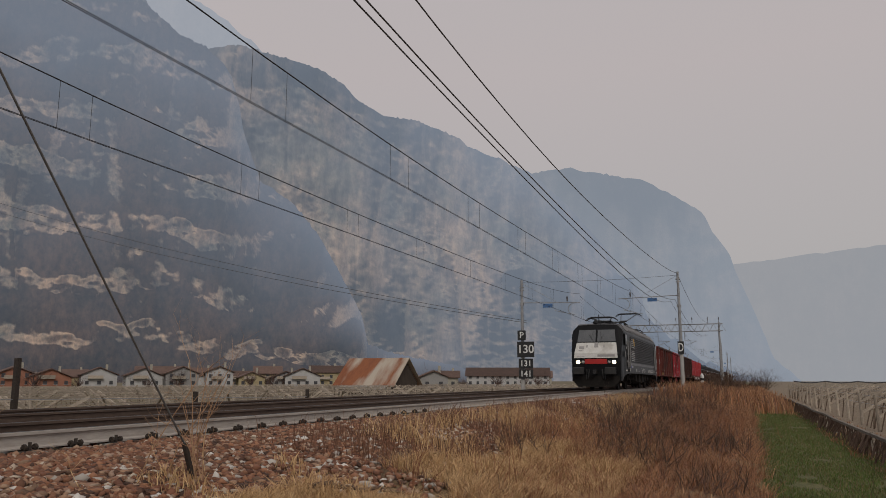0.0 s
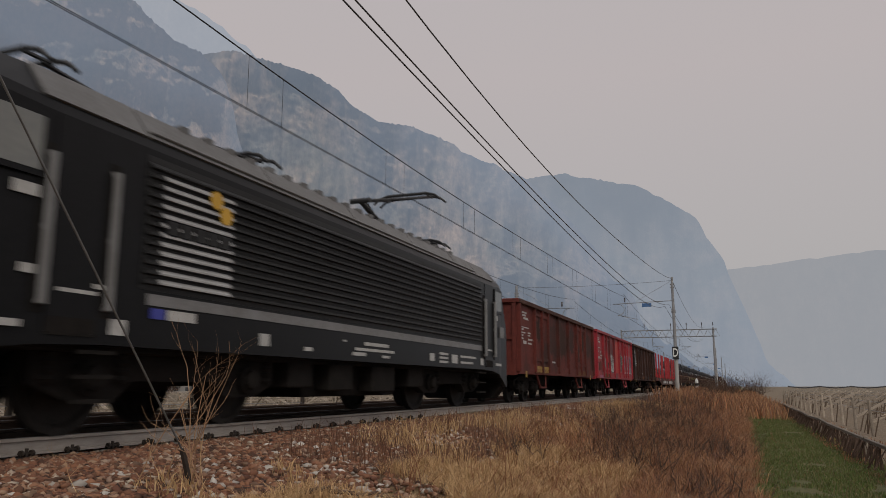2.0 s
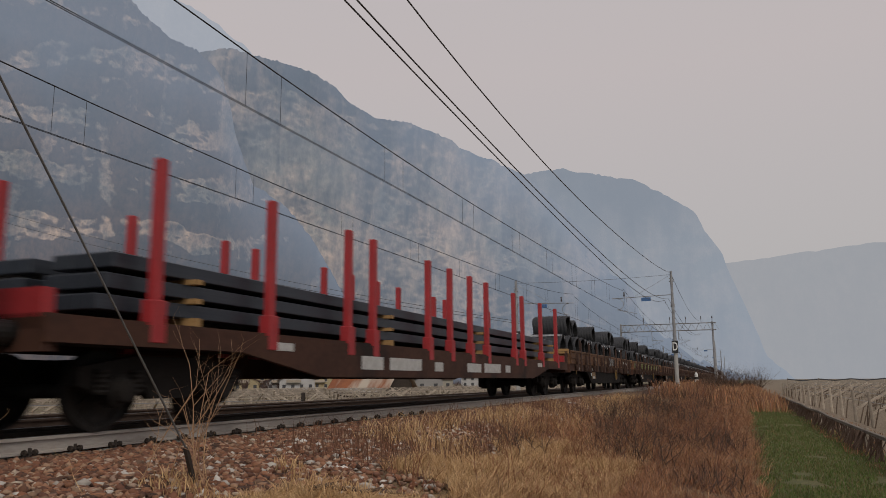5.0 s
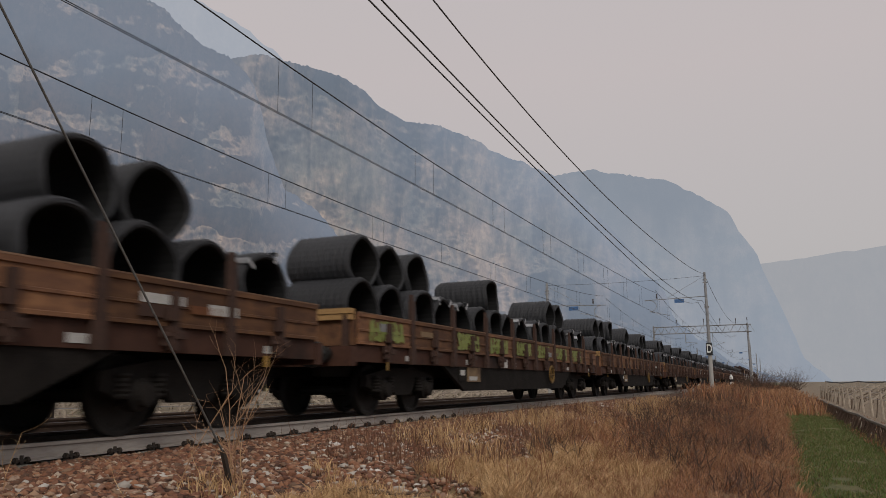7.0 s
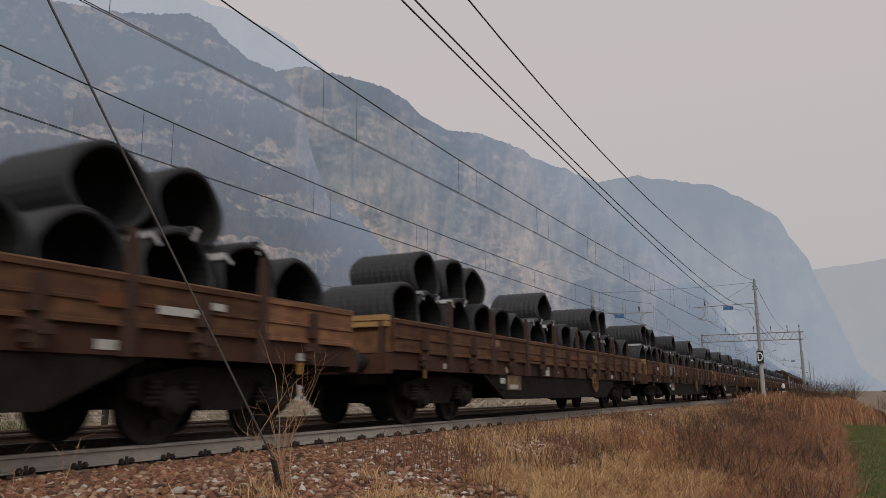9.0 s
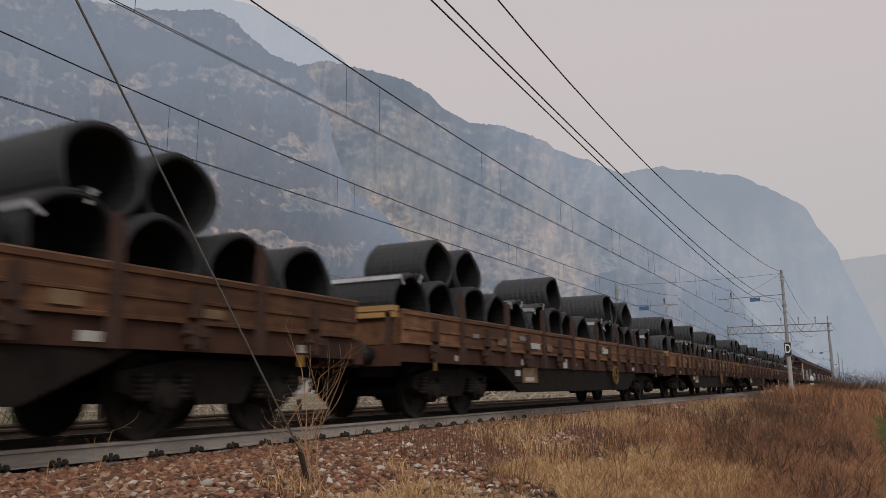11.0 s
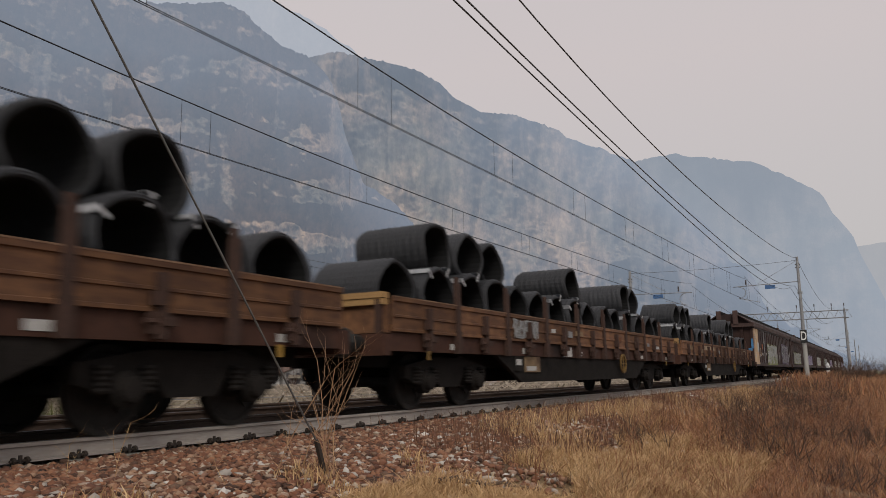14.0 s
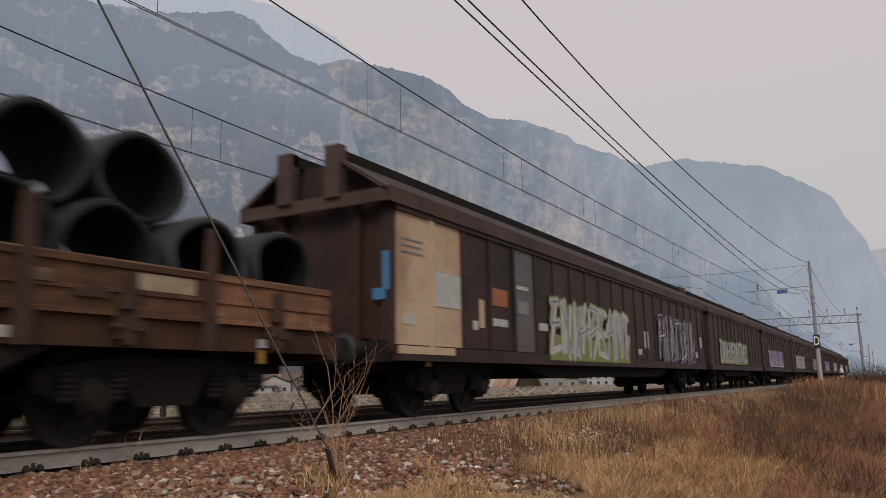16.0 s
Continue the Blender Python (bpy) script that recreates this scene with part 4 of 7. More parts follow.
    for side in (-1, 1):
        X = side * 1.49

        def sidebox(name, y0, y1, z0, z1, material, thick=0.02, label="", off=0.0):
            b = bmesh.new()
            xa, xb = X + side * off, X + side * (off + thick)
            quadbox(b, min(xa, xb), max(xa, xb), y0, y1, z0, z1)
            return part(name, b, material, t, label)
        sidebox("side_panel", 3.72, L - 3.48, 1.60, 3.16, loco_side, 0.008, "dark grey louvred side panel")
        for k in range(13):
            z = 1.66 + k * 0.112
            b = bmesh.new()
            prism(b, [(X, z), (X + side * 0.055, z + 0.01), (X + side * 0.055, z + 0.028), (X, z + 0.085)], 3.75, L - 3.52)
            part("louvre", b, loco_side, t)
            if side > 0 and k < 12:
                b = bmesh.new()
                prism(b, [(X, z + 0.003), (X + 0.060, z + 0.014), (X + 0.060, z + 0.034), (X, z + 0.092)], 3.98, 5.33)
                part("logo_field", b, loco_pale, t, "worn pale grey stripe of the lettering field")
        sidebox("side_stripe", 3.85, L - 3.45, 1.43, 1.56, loco_silver, 0.014, "light grey stripe")
        if side > 0:
            for y, z in ((4.93, 2.88), (5.14, 2.71)):
                b = bmesh.new()
                lathe(b, [(X + 0.05, 0.0), (X + 0.05, 0.125), (X + 0.066, 0.125), (X + 0.066, 0.0)], "x", 8, (0, y, z))
                part("logo", b, logo_yellow, t, "small yellow emblem")
            for k, w in enumerate((0.2, 0.19, 0.22, 0.21, 0.2)):
                sidebox("logo_lettering", 4.05 + k * 0.25, 4.05 + k * 0.25 + w, 2.28, 2.44, loco_side, 0.066, "faded grey lettering bar")
        for a in (0, 1):
            def yy(y0, y1):
                return (y0, y1) if a == 0 else (L - y1, L - y0)
            sidebox("window_frame", *yy(1.62, 2.32), 2.52, 3.18, loco_black, 0.03, "black window surround")
            sidebox("cab_window", *yy(1.70, 2.26), 2.58, 3.12, glass_pale, 0.036, "pale reflecting cab side window")
            sidebox("cab_door", *yy(2.45, 3.15), 1.05, 3.22, loco_black, 0.012, "black cab door")
            for y in (2.38, 3.23):
                ya, yb = yy(y - 0.06, y + 0.06)
                b = bmesh.new()
                tube(b, (X + side * 0.06, (ya + yb) / 2, 1.30), (X + side * 0.06, (ya + yb) / 2, 2.80), 0.042, n=8)
                for z in (1.32, 2.05, 2.78):
                    tube(b, (X, (ya + yb) / 2, z), (X + side * 0.06, (ya + yb) / 2, z), 0.03, n=6)
                part("handrail", b, loco_silver, t, "grey vertical handrail")
                sidebox("door_recess", ya - 0.03, yb + 0.03, 1.22, 2.9, under, 0.006)
            sidebox("side_grille", *yy(1.42, 1.75), 1.86, 2.16, loco_silver, 0.02, "small pale grille")
            sidebox("door_step", *yy(2.5, 3.1), 1.02, 1.2, under, 0.016, "dark recessed step")
            for y, z, w, h in ((1.7, 1.07, 0.5, 0.07), (2.0, 2.32, 0.28, 0.12), (2.15, 1.58, 0.16, 0.09), (3.05, 1.52, 0.14, 0.05), (2.6, 1.45, 0.5, 0.04), (3.32, 1.06, 0.22, 0.17)):
                sidebox("side_label", *yy(y, y + w), z, z + h, label_white, 0.018, "white label")
        for y, z, w, h in ((4.2, 1.28, 0.5, 0.12), (6.1, 1.08, 0.22, 0.17), (7.3, 1.06, 0.22, 0.06), (8.55, 1.27, 0.1, 0.03), (9.35, 1.24, 1.0, 0.06), (9.0, 1.14, 1.6, 0.05), (8.9, 1.05, 0.5, 0.06), (10.1, 1.04, 0.3, 0.05), (12.5, 1.07, 0.25, 0.16), (13.1, 1.22, 0.5, 0.05), (13.1, 1.13, 0.5, 0.05), (13.1, 1.04, 0.5, 0.05), (13.9, 1.05, 0.35, 0.2), (14.5, 1.2, 1.1, 0.05), (14.5, 1.06, 0.9, 0.05)):
            sidebox("side_label", y, y + w, z, z + h, label_white, 0.015, "white label")
        sidebox("side_label", 3.92, 4.14, 1.28, 1.40, plate_blue, 0.02, "small blue plate")
        for y in (1.35, L - 1.7):
            b = bmesh.new()
            for z in (0.35, 0.6, 0.85):
                quadbox(b, min(X - side * 0.1, X), max(X - side * 0.1, X), y + 1.6 if y < 5 else y - 1.9, y + 2.1 if y < 5 else y - 1.4, z, z + 0.04)
            part("step", b, under, t)
        for y in np.arange(4.6, L - 4.5, 0.5):
            boxpart("roof_cleat", (min(X * 0.72, X * 0.80), max(X * 0.72, X * 0.80), y, y + 0.16, 3.70, 3.83), loco_roof, t)
        # roof slope: one long panel at each cab, shorter ones between, a dark gutter below
        for ya, yb in ((2.3, 3.72), (3.76, 6.4), (6.44, 9.1), (9.14, 11.8), (11.84, 14.4), (14.44, L - 3.7), (L - 3.66, L - 2.3)):
            b = bmesh.new()
            v = [(X * 0.972, 3.385), (X * 0.775, 3.775), (X * 0.76, 3.76), (X * 0.95, 3.37)]
            prism(b, [(x + side * 0.014, z) for x, z in v], ya, yb)
            part("roof_panel", b, loco_roof, t, "light grey sloping roof panel")
        for ya, yb in ((3.8, L - 3.8),):
            b = bmesh.new()
            tube(b, (X * 0.955, ya, 3.47), (X * 0.955, yb, 3.47), 0.022, n=6)
            part("roof_pipe", b, loco_silver, t, "thin grey pipe along the roof edge")
    for y0, y1, x0, x1, z0, z1 in ((8.0, 11.6, -1.05, 1.05, 0.35, 0.95), (7.2, 7.9, 0.6, 1.3, 0.5, 0.95), (11.8, 12.6, 0.6, 1.3, 0.5, 0.95), (8.4, 9.2, 1.05, 1.35, 0.45, 0.9), (10.0, 11.0, 1.05, 1.35, 0.42, 0.9), (1.2, 18.4, -1.3, 1.3, 0.88, 0.97)):
        boxpart("equipment_box", (x0, x1, y0, y1, z0, z1), under, t, "black underfloor equipment", bevel=0.02)
    pantograph(t, 3.9, False, -1)
    pantograph(t, 6.2, False, 1)
    pantograph(t, 13.75, True, 1)
    pantograph(t, 16.1, False, -1)
    b = bmesh.new()
    for k, y in enumerate(np.arange(7.3, 12.6, 0.85)):
        for x in (-0.45, 0.45):
            lathe(b, [(j * 0.05, 0.05 if j % 2 else 0.10) for j in range(8)], "z", 8, (x, y, 3.74))
    for x in (-0.45, 0.45):
        tube(b, (x, 6.9, 4.10), (x, 12.7, 4.10), 0.022, n=5)
    part("roof_busbar", b, panto_steel, t, "dark roof insulators and busbar")
    for y in (7.4, 9.6, 11.5):
        boxpart("roof_box", (-0.7, 0.7, y, y + 0.9, 3.76, 3.94), loco_roof, t, bevel=0.03)
    boxpart("horn", (-0.25, -0.13, 1.9, 2.3, 3.8, 4.05), panto_steel, t, bevel=0.02)
    b = bmesh.new()
    tube(b, (0.0, 2.0, 3.8), (0.0, 2.0, 4.3), 0.03, n=6)
    part("antenna", b, panto_steel, t)
    bogie(t, 4.84, 1.45, True)
    bogie(t, L - 4.84, 1.45, True)
    MOVING.append((t, 0.0, 0.0, 0.0))


# open high-sided wagons
rust_dark = mat("wagon_rust_brown", (0.04, 0.020, 0.016), (0.06, 0.028, 0.02), 1.1, 0.85, stain=(0.018, 0.012, 0.011), bump=0.25)
wagon_dark_red = mat("wagon_dark_red", (0.150, 0.034, 0.026), (0.100, 0.026, 0.021), 0.9, 0.75, stain=(0.060, 0.024, 0.019), bump=0.2)
rail_wear = mat("worn_rail_brown", (0.11, 0.055, 0.042), (0.065, 0.034, 0.028), 1.5, 0.85, bump=0.25)
repair_dark = mat("repair_dark", (0.046, 0.022, 0.019), (0.075, 0.030, 0.024), 2.0, 0.8, bump=0.2)
wagon_red = mat("wagon_red", (0.36, 0.020, 0.032), (0.25, 0.017, 0.025), 0.8, 0.6, stain=(0.11, 0.015, 0.016), bump=0.15)
rust_orange = mat("bare_rust", (0.17, 0.07, 0.03), (0.11, 0.045, 0.025), 2, 0.9, bump=0.3)
spray_white = mat("spray_white", (0.5, 0.5, 0.48), (0.42, 0.42, 0.42), 6, 0.6)
spray_black = mat("spray_black", (0.03, 0.03, 0.03), (0.05, 0.05, 0.05), 6, 0.6)
spray_green = mat("spray_green", (0.16, 0.33, 0.10), (0.10, 0.25, 0.10), 6, 0.6)
spray_pink = mat("spray_pink", (0.38, 0.12, 0.20), (0.30, 0.10, 0.18), 6, 0.6)
spray_lime = mat("spray_lime", (0.24, 0.27, 0.06), (0.17, 0.20, 0.05), 6, 0.6)
spray_violet = mat("spray_violet", (0.20, 0.16, 0.28), (0.26, 0.22, 0.34), 6, 0.6)
spray_grey = mat("spray_grey", (0.25, 0.25, 0.25), (0.18, 0.18, 0.18), 6, 0.6)
patch_red = mat("patch_red", (0.45, 0.03, 0.02), (0.40, 0.03, 0.02), 3, 0.6)


def open_wagon(back, paint, label, extras):
    L, h0, h1 = 14.04, 0.98, 3.22
    t = thing("open_wagon", label, "freight wagon", "open wagons behind the engine")
    y0, y1 = 0.55, L - 0.55
    boxpart("floor", (-1.32, 1.32, y0, y1, 1.15, 1.25), paint, t)
    edges = (y0, 2.49, 3.50, 4.45, 6.12, 7.92, 9.59, 10.54, 11.55, y1)
    n = 9
    for s in (-1, 1):
        X = s * 1.34
        for k in range(n):
            a, b = edges[k], edges[k + 1]
            bm = bmesh.new()
            d = 0.0 if k not in (1, 2, 6, 7) else 0.02
            quadbox(bm, min(X, X + s * (0.05 + d)), max(X, X + s * (0.05 + d)), a + 0.05, b - 0.05, h0 + 0.2, h1 - 0.12)
            if k in (1, 2, 6, 7):
                for za, zb in ((1.35, 1.45), (2.85, 2.95)):
                    quadbox(bm, min(X, X + s * 0.11), max(X, X + s * 0.11), a + 0.1, b - 0.1, za, zb)
            part("side_panel", bm, paint, t)
        for k in range(n + 1):
            y = edges[k]
            bm = bmesh.new()
            quadbox(bm, min(X, X + s * 0.15), max(X, X + s * 0.15), y - 0.05, y + 0.05, h0, h1 - 0.1)
            part("rib", bm, paint, t)
        bm = bmesh.new()
        quadbox(bm, min(X - s * 0.03, X + s * 0.16), max(X - s * 0.03, X + s * 0.16), y0 - 0.08, y1 + 0.08, h1 - 0.14, h1)
        part("top_rail", bm, paint if paint is wagon_red else rail_wear, t, "worn top rail", bevel=0.015)
        bm = bmesh.new()
        quadbox(bm, min(X - s * 0.1, X + s * 0.09), max(X - s * 0.1, X + s * 0.09), y0, y1, 0.90, h0 + 0.24)
        part("sole_bar", bm, paint, t)
        for a in (3.4, 10.0):
            bm = bmesh.new()
            beam(bm, (X, a - 0.5, h0), (X + s * 0.08, a - 0.2, 0.48), 0.05)
            beam(bm, (X, a + 0.9, h0), (X + s * 0.08, a + 0.6, 0.48), 0.05)
            beam(bm, (X + s * 0.08, a - 0.22, 0.48), (X + s * 0.08, a + 0.62, 0.48), 0.06)
            part("foot_step", bm, paint, t)
    for y, d in ((y0, -1), (y1, 1)):
        boxpart("end_wall", (-1.34, 1.34, min(y, y + d * 0.05), max(y, y + d * 0.05), h0, h1 - 0.02), paint, t)
        for x in (-1.3, -0.55, 0.0, 0.55, 1.3):
            boxpart("end_post", (x - 0.06, x + 0.06, min(y, y + d * 0.14), max(y, y + d * 0.14), h0, h1 - 0.1), paint, t)
        boxpart("end_rail", (-1.46, 1.46, min(y, y + d * 0.16), max(y, y + d * 0.16), h1 - 0.13, h1 + 0.0), paint, t, bevel=0.015)
        boxpart("end_rail", (-1.3, 1.3, min(y, y + d * 0.10), max(y, y + d * 0.10), 1.95, 2.07), paint, t)
        boxpart("headstock", (-1.35, 1.35, min(y, y + d * 0.2), max(y, y + d * 0.2), 0.86, 1.2), paint, t)
    bars(t, 1.395, ((1.06, 2.82, 0.55, 0.05), (1.08, 2.73, 0.42, 0.06), (1.2, 2.63, 0.6, 0.07), (0.95, 2.36, 0.9, 0.03), (0.8, 2.28, 0.42, 0.05), (0.82, 2.18, 0.6, 0.04), (0.85, 2.09, 0.30, 0.05), (0.85, 1.99, 0.32, 0.05), (1.75, 2.20, 0.35, 0.04), (1.75, 2.12, 0.30, 0.04), (1.75, 1.98, 0.6, 0.06), (1.75, 1.86, 0.45, 0.05), (1.15, 1.85, 0.4, 0.10), (5.2, 1.35, 0.5, 0.06), (9.8, 1.3, 0.4, 0.06)))
    for y in (1.25, L - 1.45):
        bars(t, 1.432, ((y, 0.80, 0.18, 0.2),), "end_mark", yellow_paint, "small yellow end mark")
    boxpart("brake_box", (-0.5, 0.6, 6.0, 8.0, 0.55, 1.1), under, t, "black brake gear under the floor", bevel=0.02)
    bm = bmesh.new()
    for x in (-0.5, 0.5):
        quadbox(bm, x - 0.08, x + 0.08, y0, y1, 0.85, 1.15)
    part("centre_sill", bm, under, t)
    ends(t, L)
    bogie(t, 2.52)
    bogie(t, L - 2.52)
    extras(t)
    MOVING.append((t, back, 0.0, 0.0))


def repair(parent, x, y0, y1, z0, z1, seed, material):
    """A ragged patch of primer on one panel."""
    rnd = random.Random(seed)
    bm = bmesh.new()
    k = 54
    vs = []
    for i in range(k):
        a = i * math.tau / k
        r = 0.74 + 0.42 * noise.noise((math.cos(a) * 1.7, math.sin(a) * 1.7, seed * 3.3)) + rnd.uniform(-0.10, 0.10)
        c, d = math.cos(a), math.sin(a)
        q = r / max(abs(c), abs(d)) ** 0.7
        vs.append(bm.verts.new((x, (y0 + y1) / 2 + (y1 - y0) / 2 * max(-1, min(1, c * q)), (z0 + z1) / 2 + (z1 - z0) / 2 * max(-1, min(1, d * q)))))
    bm.faces.new(vs)
    part("primer_patch", bm, material, parent, "ragged dark primer patch")


def plain_extras(t):
    for k, (a, b, z0, z1, x) in enumerate(((2.6, 3.4, 1.9, 2.9, 1.415), (3.6, 4.38, 1.3, 2.1, 1.415), (4.55, 5.9, 1.5, 2.8, 1.394), (6.2, 7.8, 1.3, 3.0, 1.394), (8.05, 9.4, 1.6, 2.95, 1.394), (9.7, 10.4, 1.4, 2.3, 1.415), (10.7, 11.4, 1.8, 2.9, 1.415), (11.8, 13.2, 1.7, 2.95, 1.394))):
        repair(t, x, a, b, z0, z1, 70 + k, repair_dark if k % 3 else rust_dark)
    bars(t, 1.437, ((2.55, 0.98, 0.9, 0.2), (3.6, 0.98, 0.8, 0.2)), "ochre_strip", yellow_paint, "ochre painted strip on the sill")
    bars(t, 1.437, ((2.5, 0.95, 1.9, 0.14), (9.6, 0.95, 1.9, 0.2)), "rust_patch", rust_orange, "bare rusty patch")


def red_extras(t):
    blobs(t, 1.42, 2.63, 3.3, 1.36, 1.92, (spray_white, spray_grey), 3, 7)
    blobs(t, 1.40, 4.77, 5.98, 1.23, 2.22, (spray_black, spray_white), 4, 9)
    blobs(t, 1.40, 8.1, 9.5, 1.25, 2.3, (spray_white, spray_black, spray_green), 5, 9)
    blobs(t, 1.42, 9.7, 13.2, 1.25, 2.3, (spray_white, spray_pink, spray_black), 6, 16)
    repair(t, 1.396, 0.95, 2.3, 1.25, 1.75, 61, wagon_dark_red)
    repair(t, 1.417, 3.65, 4.35, 1.3, 1.8, 62, wagon_dark_red)
    bars(t, 1.397, ((6.2, 1.22, 1.64, 1.85),), "fresh_panel", patch_red, "brighter red repainted panel")
    bars(t, 1.437, ((2.45, 0.95, 2.0, 0.2),), "rust_patch", rust_orange, "bare rusty patch")
    bars(t, 1.437, ((1.27, 0.93, 1.0, 0.12),), "pale_label", spray_pink, "faded pink label strip")
    bars(t, 1.40, ((0.69, 1.31, 0.5, 0.26),), "dark_plate", spray_black, "dark label holder")
    bars(t, 1.405, ((0.76, 1.36, 0.3, 0.14),), "dark_plate", spray_grey, "dark label holder")


def brown_extras(t):
    for k, (a, b) in enumerate(((4.6, 6.0), (6.3, 7.7), (8.1, 9.4), (11.8, 13.1))):
        repair(t, 1.394, a, b, 1.4 + 0.1 * k, 2.8, 90 + k, repair_dark)
    bars(t, 1.437, ((5.0, 1.0, 1.4, 0.18),), "rust_patch", rust_orange, "bare rusty patch")
    blobs(t, 1.40, 0.9, 1.7, 1.8, 2.6, (spray_grey,), 9, 6)


locomotive()
open_wagon(19.58, wagon_dark_red, "dark red weathered open wagon with ribbed sides", plain_extras)
open_wagon(33.62, wagon_red, "bright red open wagon with graffiti on its side", red_extras)
open_wagon(47.66, rust_dark, "rust-brown open wagon with ribbed sides", brown_extras)

# stake wagon with steel bars
stake_red = mat("stake_red", (0.38, 0.025, 0.03), (0.30, 0.022, 0.025), 3, 0.6)
bar_steel = mat("rolled_steel_bar", (0.035, 0.042, 0.055), (0.05, 0.058, 0.07), 1.5, 0.45, 0.5, stretch=(1, 0.1, 3))
wagon_brown = mat("wagon_red_brown", (0.075, 0.034, 0.022), (0.05, 0.024, 0.017), 1.2, 0.8, stain=(0.02, 0.013, 0.011), bump=0.2)


def stake_wagon(back):
    L = 25.9
    t = thing("stake_wagon", "long red-brown flat wagon with tall red stakes", "freight wagon")
    boxpart("deck", (-1.35, 1.35, 0.6, L - 0.6, 1.08, 1.24), wagon_brown, t)
    for s in (-1, 1):
        X = s * 1.32
        bm = bmesh.new()
        prism(bm, [(0.6, 0.95), (3.8, 0.95), (6.0, 0.62), (L - 6.0, 0.62), (L - 3.8, 0.95), (L - 0.6, 0.95), (L - 0.6, 1.2), (0.6, 1.2)], min(X, X + s * 0.08), max(X, X + s * 0.08), "x")
        part("side_sill", bm, wagon_brown, t, "rusty red-brown fish-bellied sill")
        for y in (2.15, 4.55, 7.0, 8.0, 10.8, 12.2, 13.7, 15.1, 17.9, 18.9, 21.35, 23.75):
            bm = bmesh.new()
            quadbox(bm, X - 0.06, X + 0.06, y - 0.07, y + 0.07, 1.0, 3.22)
            quadbox(bm, X - 0.09, X + 0.09, y - 0.12, y + 0.12, 1.0, 1.5)
            part("stake", bm, stake_red, t, "tall red steel stake", bevel=0.01)
    bars(t, 1.402, ((7.4, 0.76, 0.9, 0.24), (8.6, 0.76, 1.6, 0.24), (11.0, 0.76, 0.5, 0.2), (13.2, 0.76, 1.1, 0.22), (14.6, 0.76, 1.5, 0.24), (16.6, 0.78, 0.5, 0.2), (4.6, 1.0, 0.5, 0.12), (20.5, 1.0, 0.6, 0.12)))
    for y in (0.6, L - 0.75):
        boxpart("end_board", (-1.3, 1.3, y, y + 0.15, 1.2, 1.5), stake_red, t, "red end board")
        boxpart("headstock", (-1.35, 1.35, y, y + 0.15, 0.86, 1.2), wagon_brown, t)
    ends(t, L)
    bogie(t, 2.8)
    bogie(t, L - 2.8)
    MOVING.append((t, back, 0.0, 0.0))
    for layer in range(3):
        for s in (-1, 1):
            bm = bmesh.new()
            z = 1.36 + layer * 0.25
            for k in range(3):
                x = s * 0.62 - 0.44 + k * 0.31
                quadbox(bm, x, x + 0.29, 1.5 + 0.1 * layer, L - 1.45 - 0.12 * layer, z, z + 0.18)
            b = tagged(part("steel_bars", bm, bar_steel, bevel=0.01), "dark blue-grey rolled steel bars stacked on the wagon", "steel bars", "steel bar layers")
            MOVING.append((b, back, 0.0, 0.0))
        for y in (3.0, 9.0, 15.0, 21.5, L - 2.4):
            bm = bmesh.new()
            quadbox(bm, -1.2, 1.24, y, y + 0.12, 1.24 + layer * 0.25 + (0.055 if layer else 0), 1.36 + layer * 0.25)
            b = tagged(part("timber_spacer", bm, timber), "pale timber spacer between the steel bars", "timber", "timber spacers")
            MOVING.append((b, back, 0.0, 0.0))


stake_wagon(61.70)

# low-sided wagons with wire coils
board_brown = mat("board_brown", (0.105, 0.052, 0.031), (0.25, 0.125, 0.060), 0.9, 0.8, stain=(0.034, 0.021, 0.016), bump=0.25, obj=True, spread=0.5, stretch=(1, 0.35, 1))
post_brown = mat("stake_brown", (0.045, 0.027, 0.021), (0.075, 0.042, 0.032), 2, 0.8, bump=0.2)
coil_steel = mat("wire_coil_steel", (0.017, 0.0175, 0.020), (0.035, 0.036, 0.040), 2.0, 0.6, 0.2, 0.5, stretch=(30, 1, 1), obj=True, spread=0.35)
# Same steel inside the coils, blackened to paint in the shade of the core.
coil_inner_shade = mat("coil_inner_shade", (0.008, 0.008, 0.0085), (0.014, 0.014, 0.0145), 3, 0.95)
tie_band = mat("tie_band", (0.50, 0.50, 0.51), (0.36, 0.37, 0.39), 8, 0.5, 0.0)
FLAT = 19.9
wheel_yellow = mat("wheel_yellow", (0.20, 0.12, 0.03), (0.12, 0.07, 0.025), 9, 0.7)
patch_beige = mat("patch_beige", (0.26, 0.18, 0.10), (0.19, 0.13, 0.08), 3, 0.8, stain=(0.09, 0.055, 0.035))


def latch_mesh():
    bm = bmesh.new()
    quadbox(bm, 0, 0.06, -0.13, 0.13, 1.0, 1.22)
    quadbox(bm, 0.0, 0.10, -0.05, 0.05, 0.95, 1.62)
    quadbox(bm, 0.02, 0.13, -0.11, 0.0, 1.28, 1.42)
    quadbox(bm, 0.02, 0.12, -0.02, 0.16, 1.08, 1.17)
    tube(bm, (0.05, -0.18, 1.12), (0.05, 0.18, 1.12), 0.035, n=6)
    return finish(bm, "latch", post_brown)


LATCH = latch_mesh()


def stake_mesh(h):
    bm = bmesh.new()
    quadbox(bm, 0, 0.09, -0.08, 0.08, 0.92, 1.3)
    quadbox(bm, 0.0, 0.075, -0.065, 0.065, 1.3, h)
    quadbox(bm, 0.0, 0.05, -0.05, 0.05, h, h + 0.12)
    return finish(bm, "stake", post_brown)


STAKE = stake_mesh(2.12)


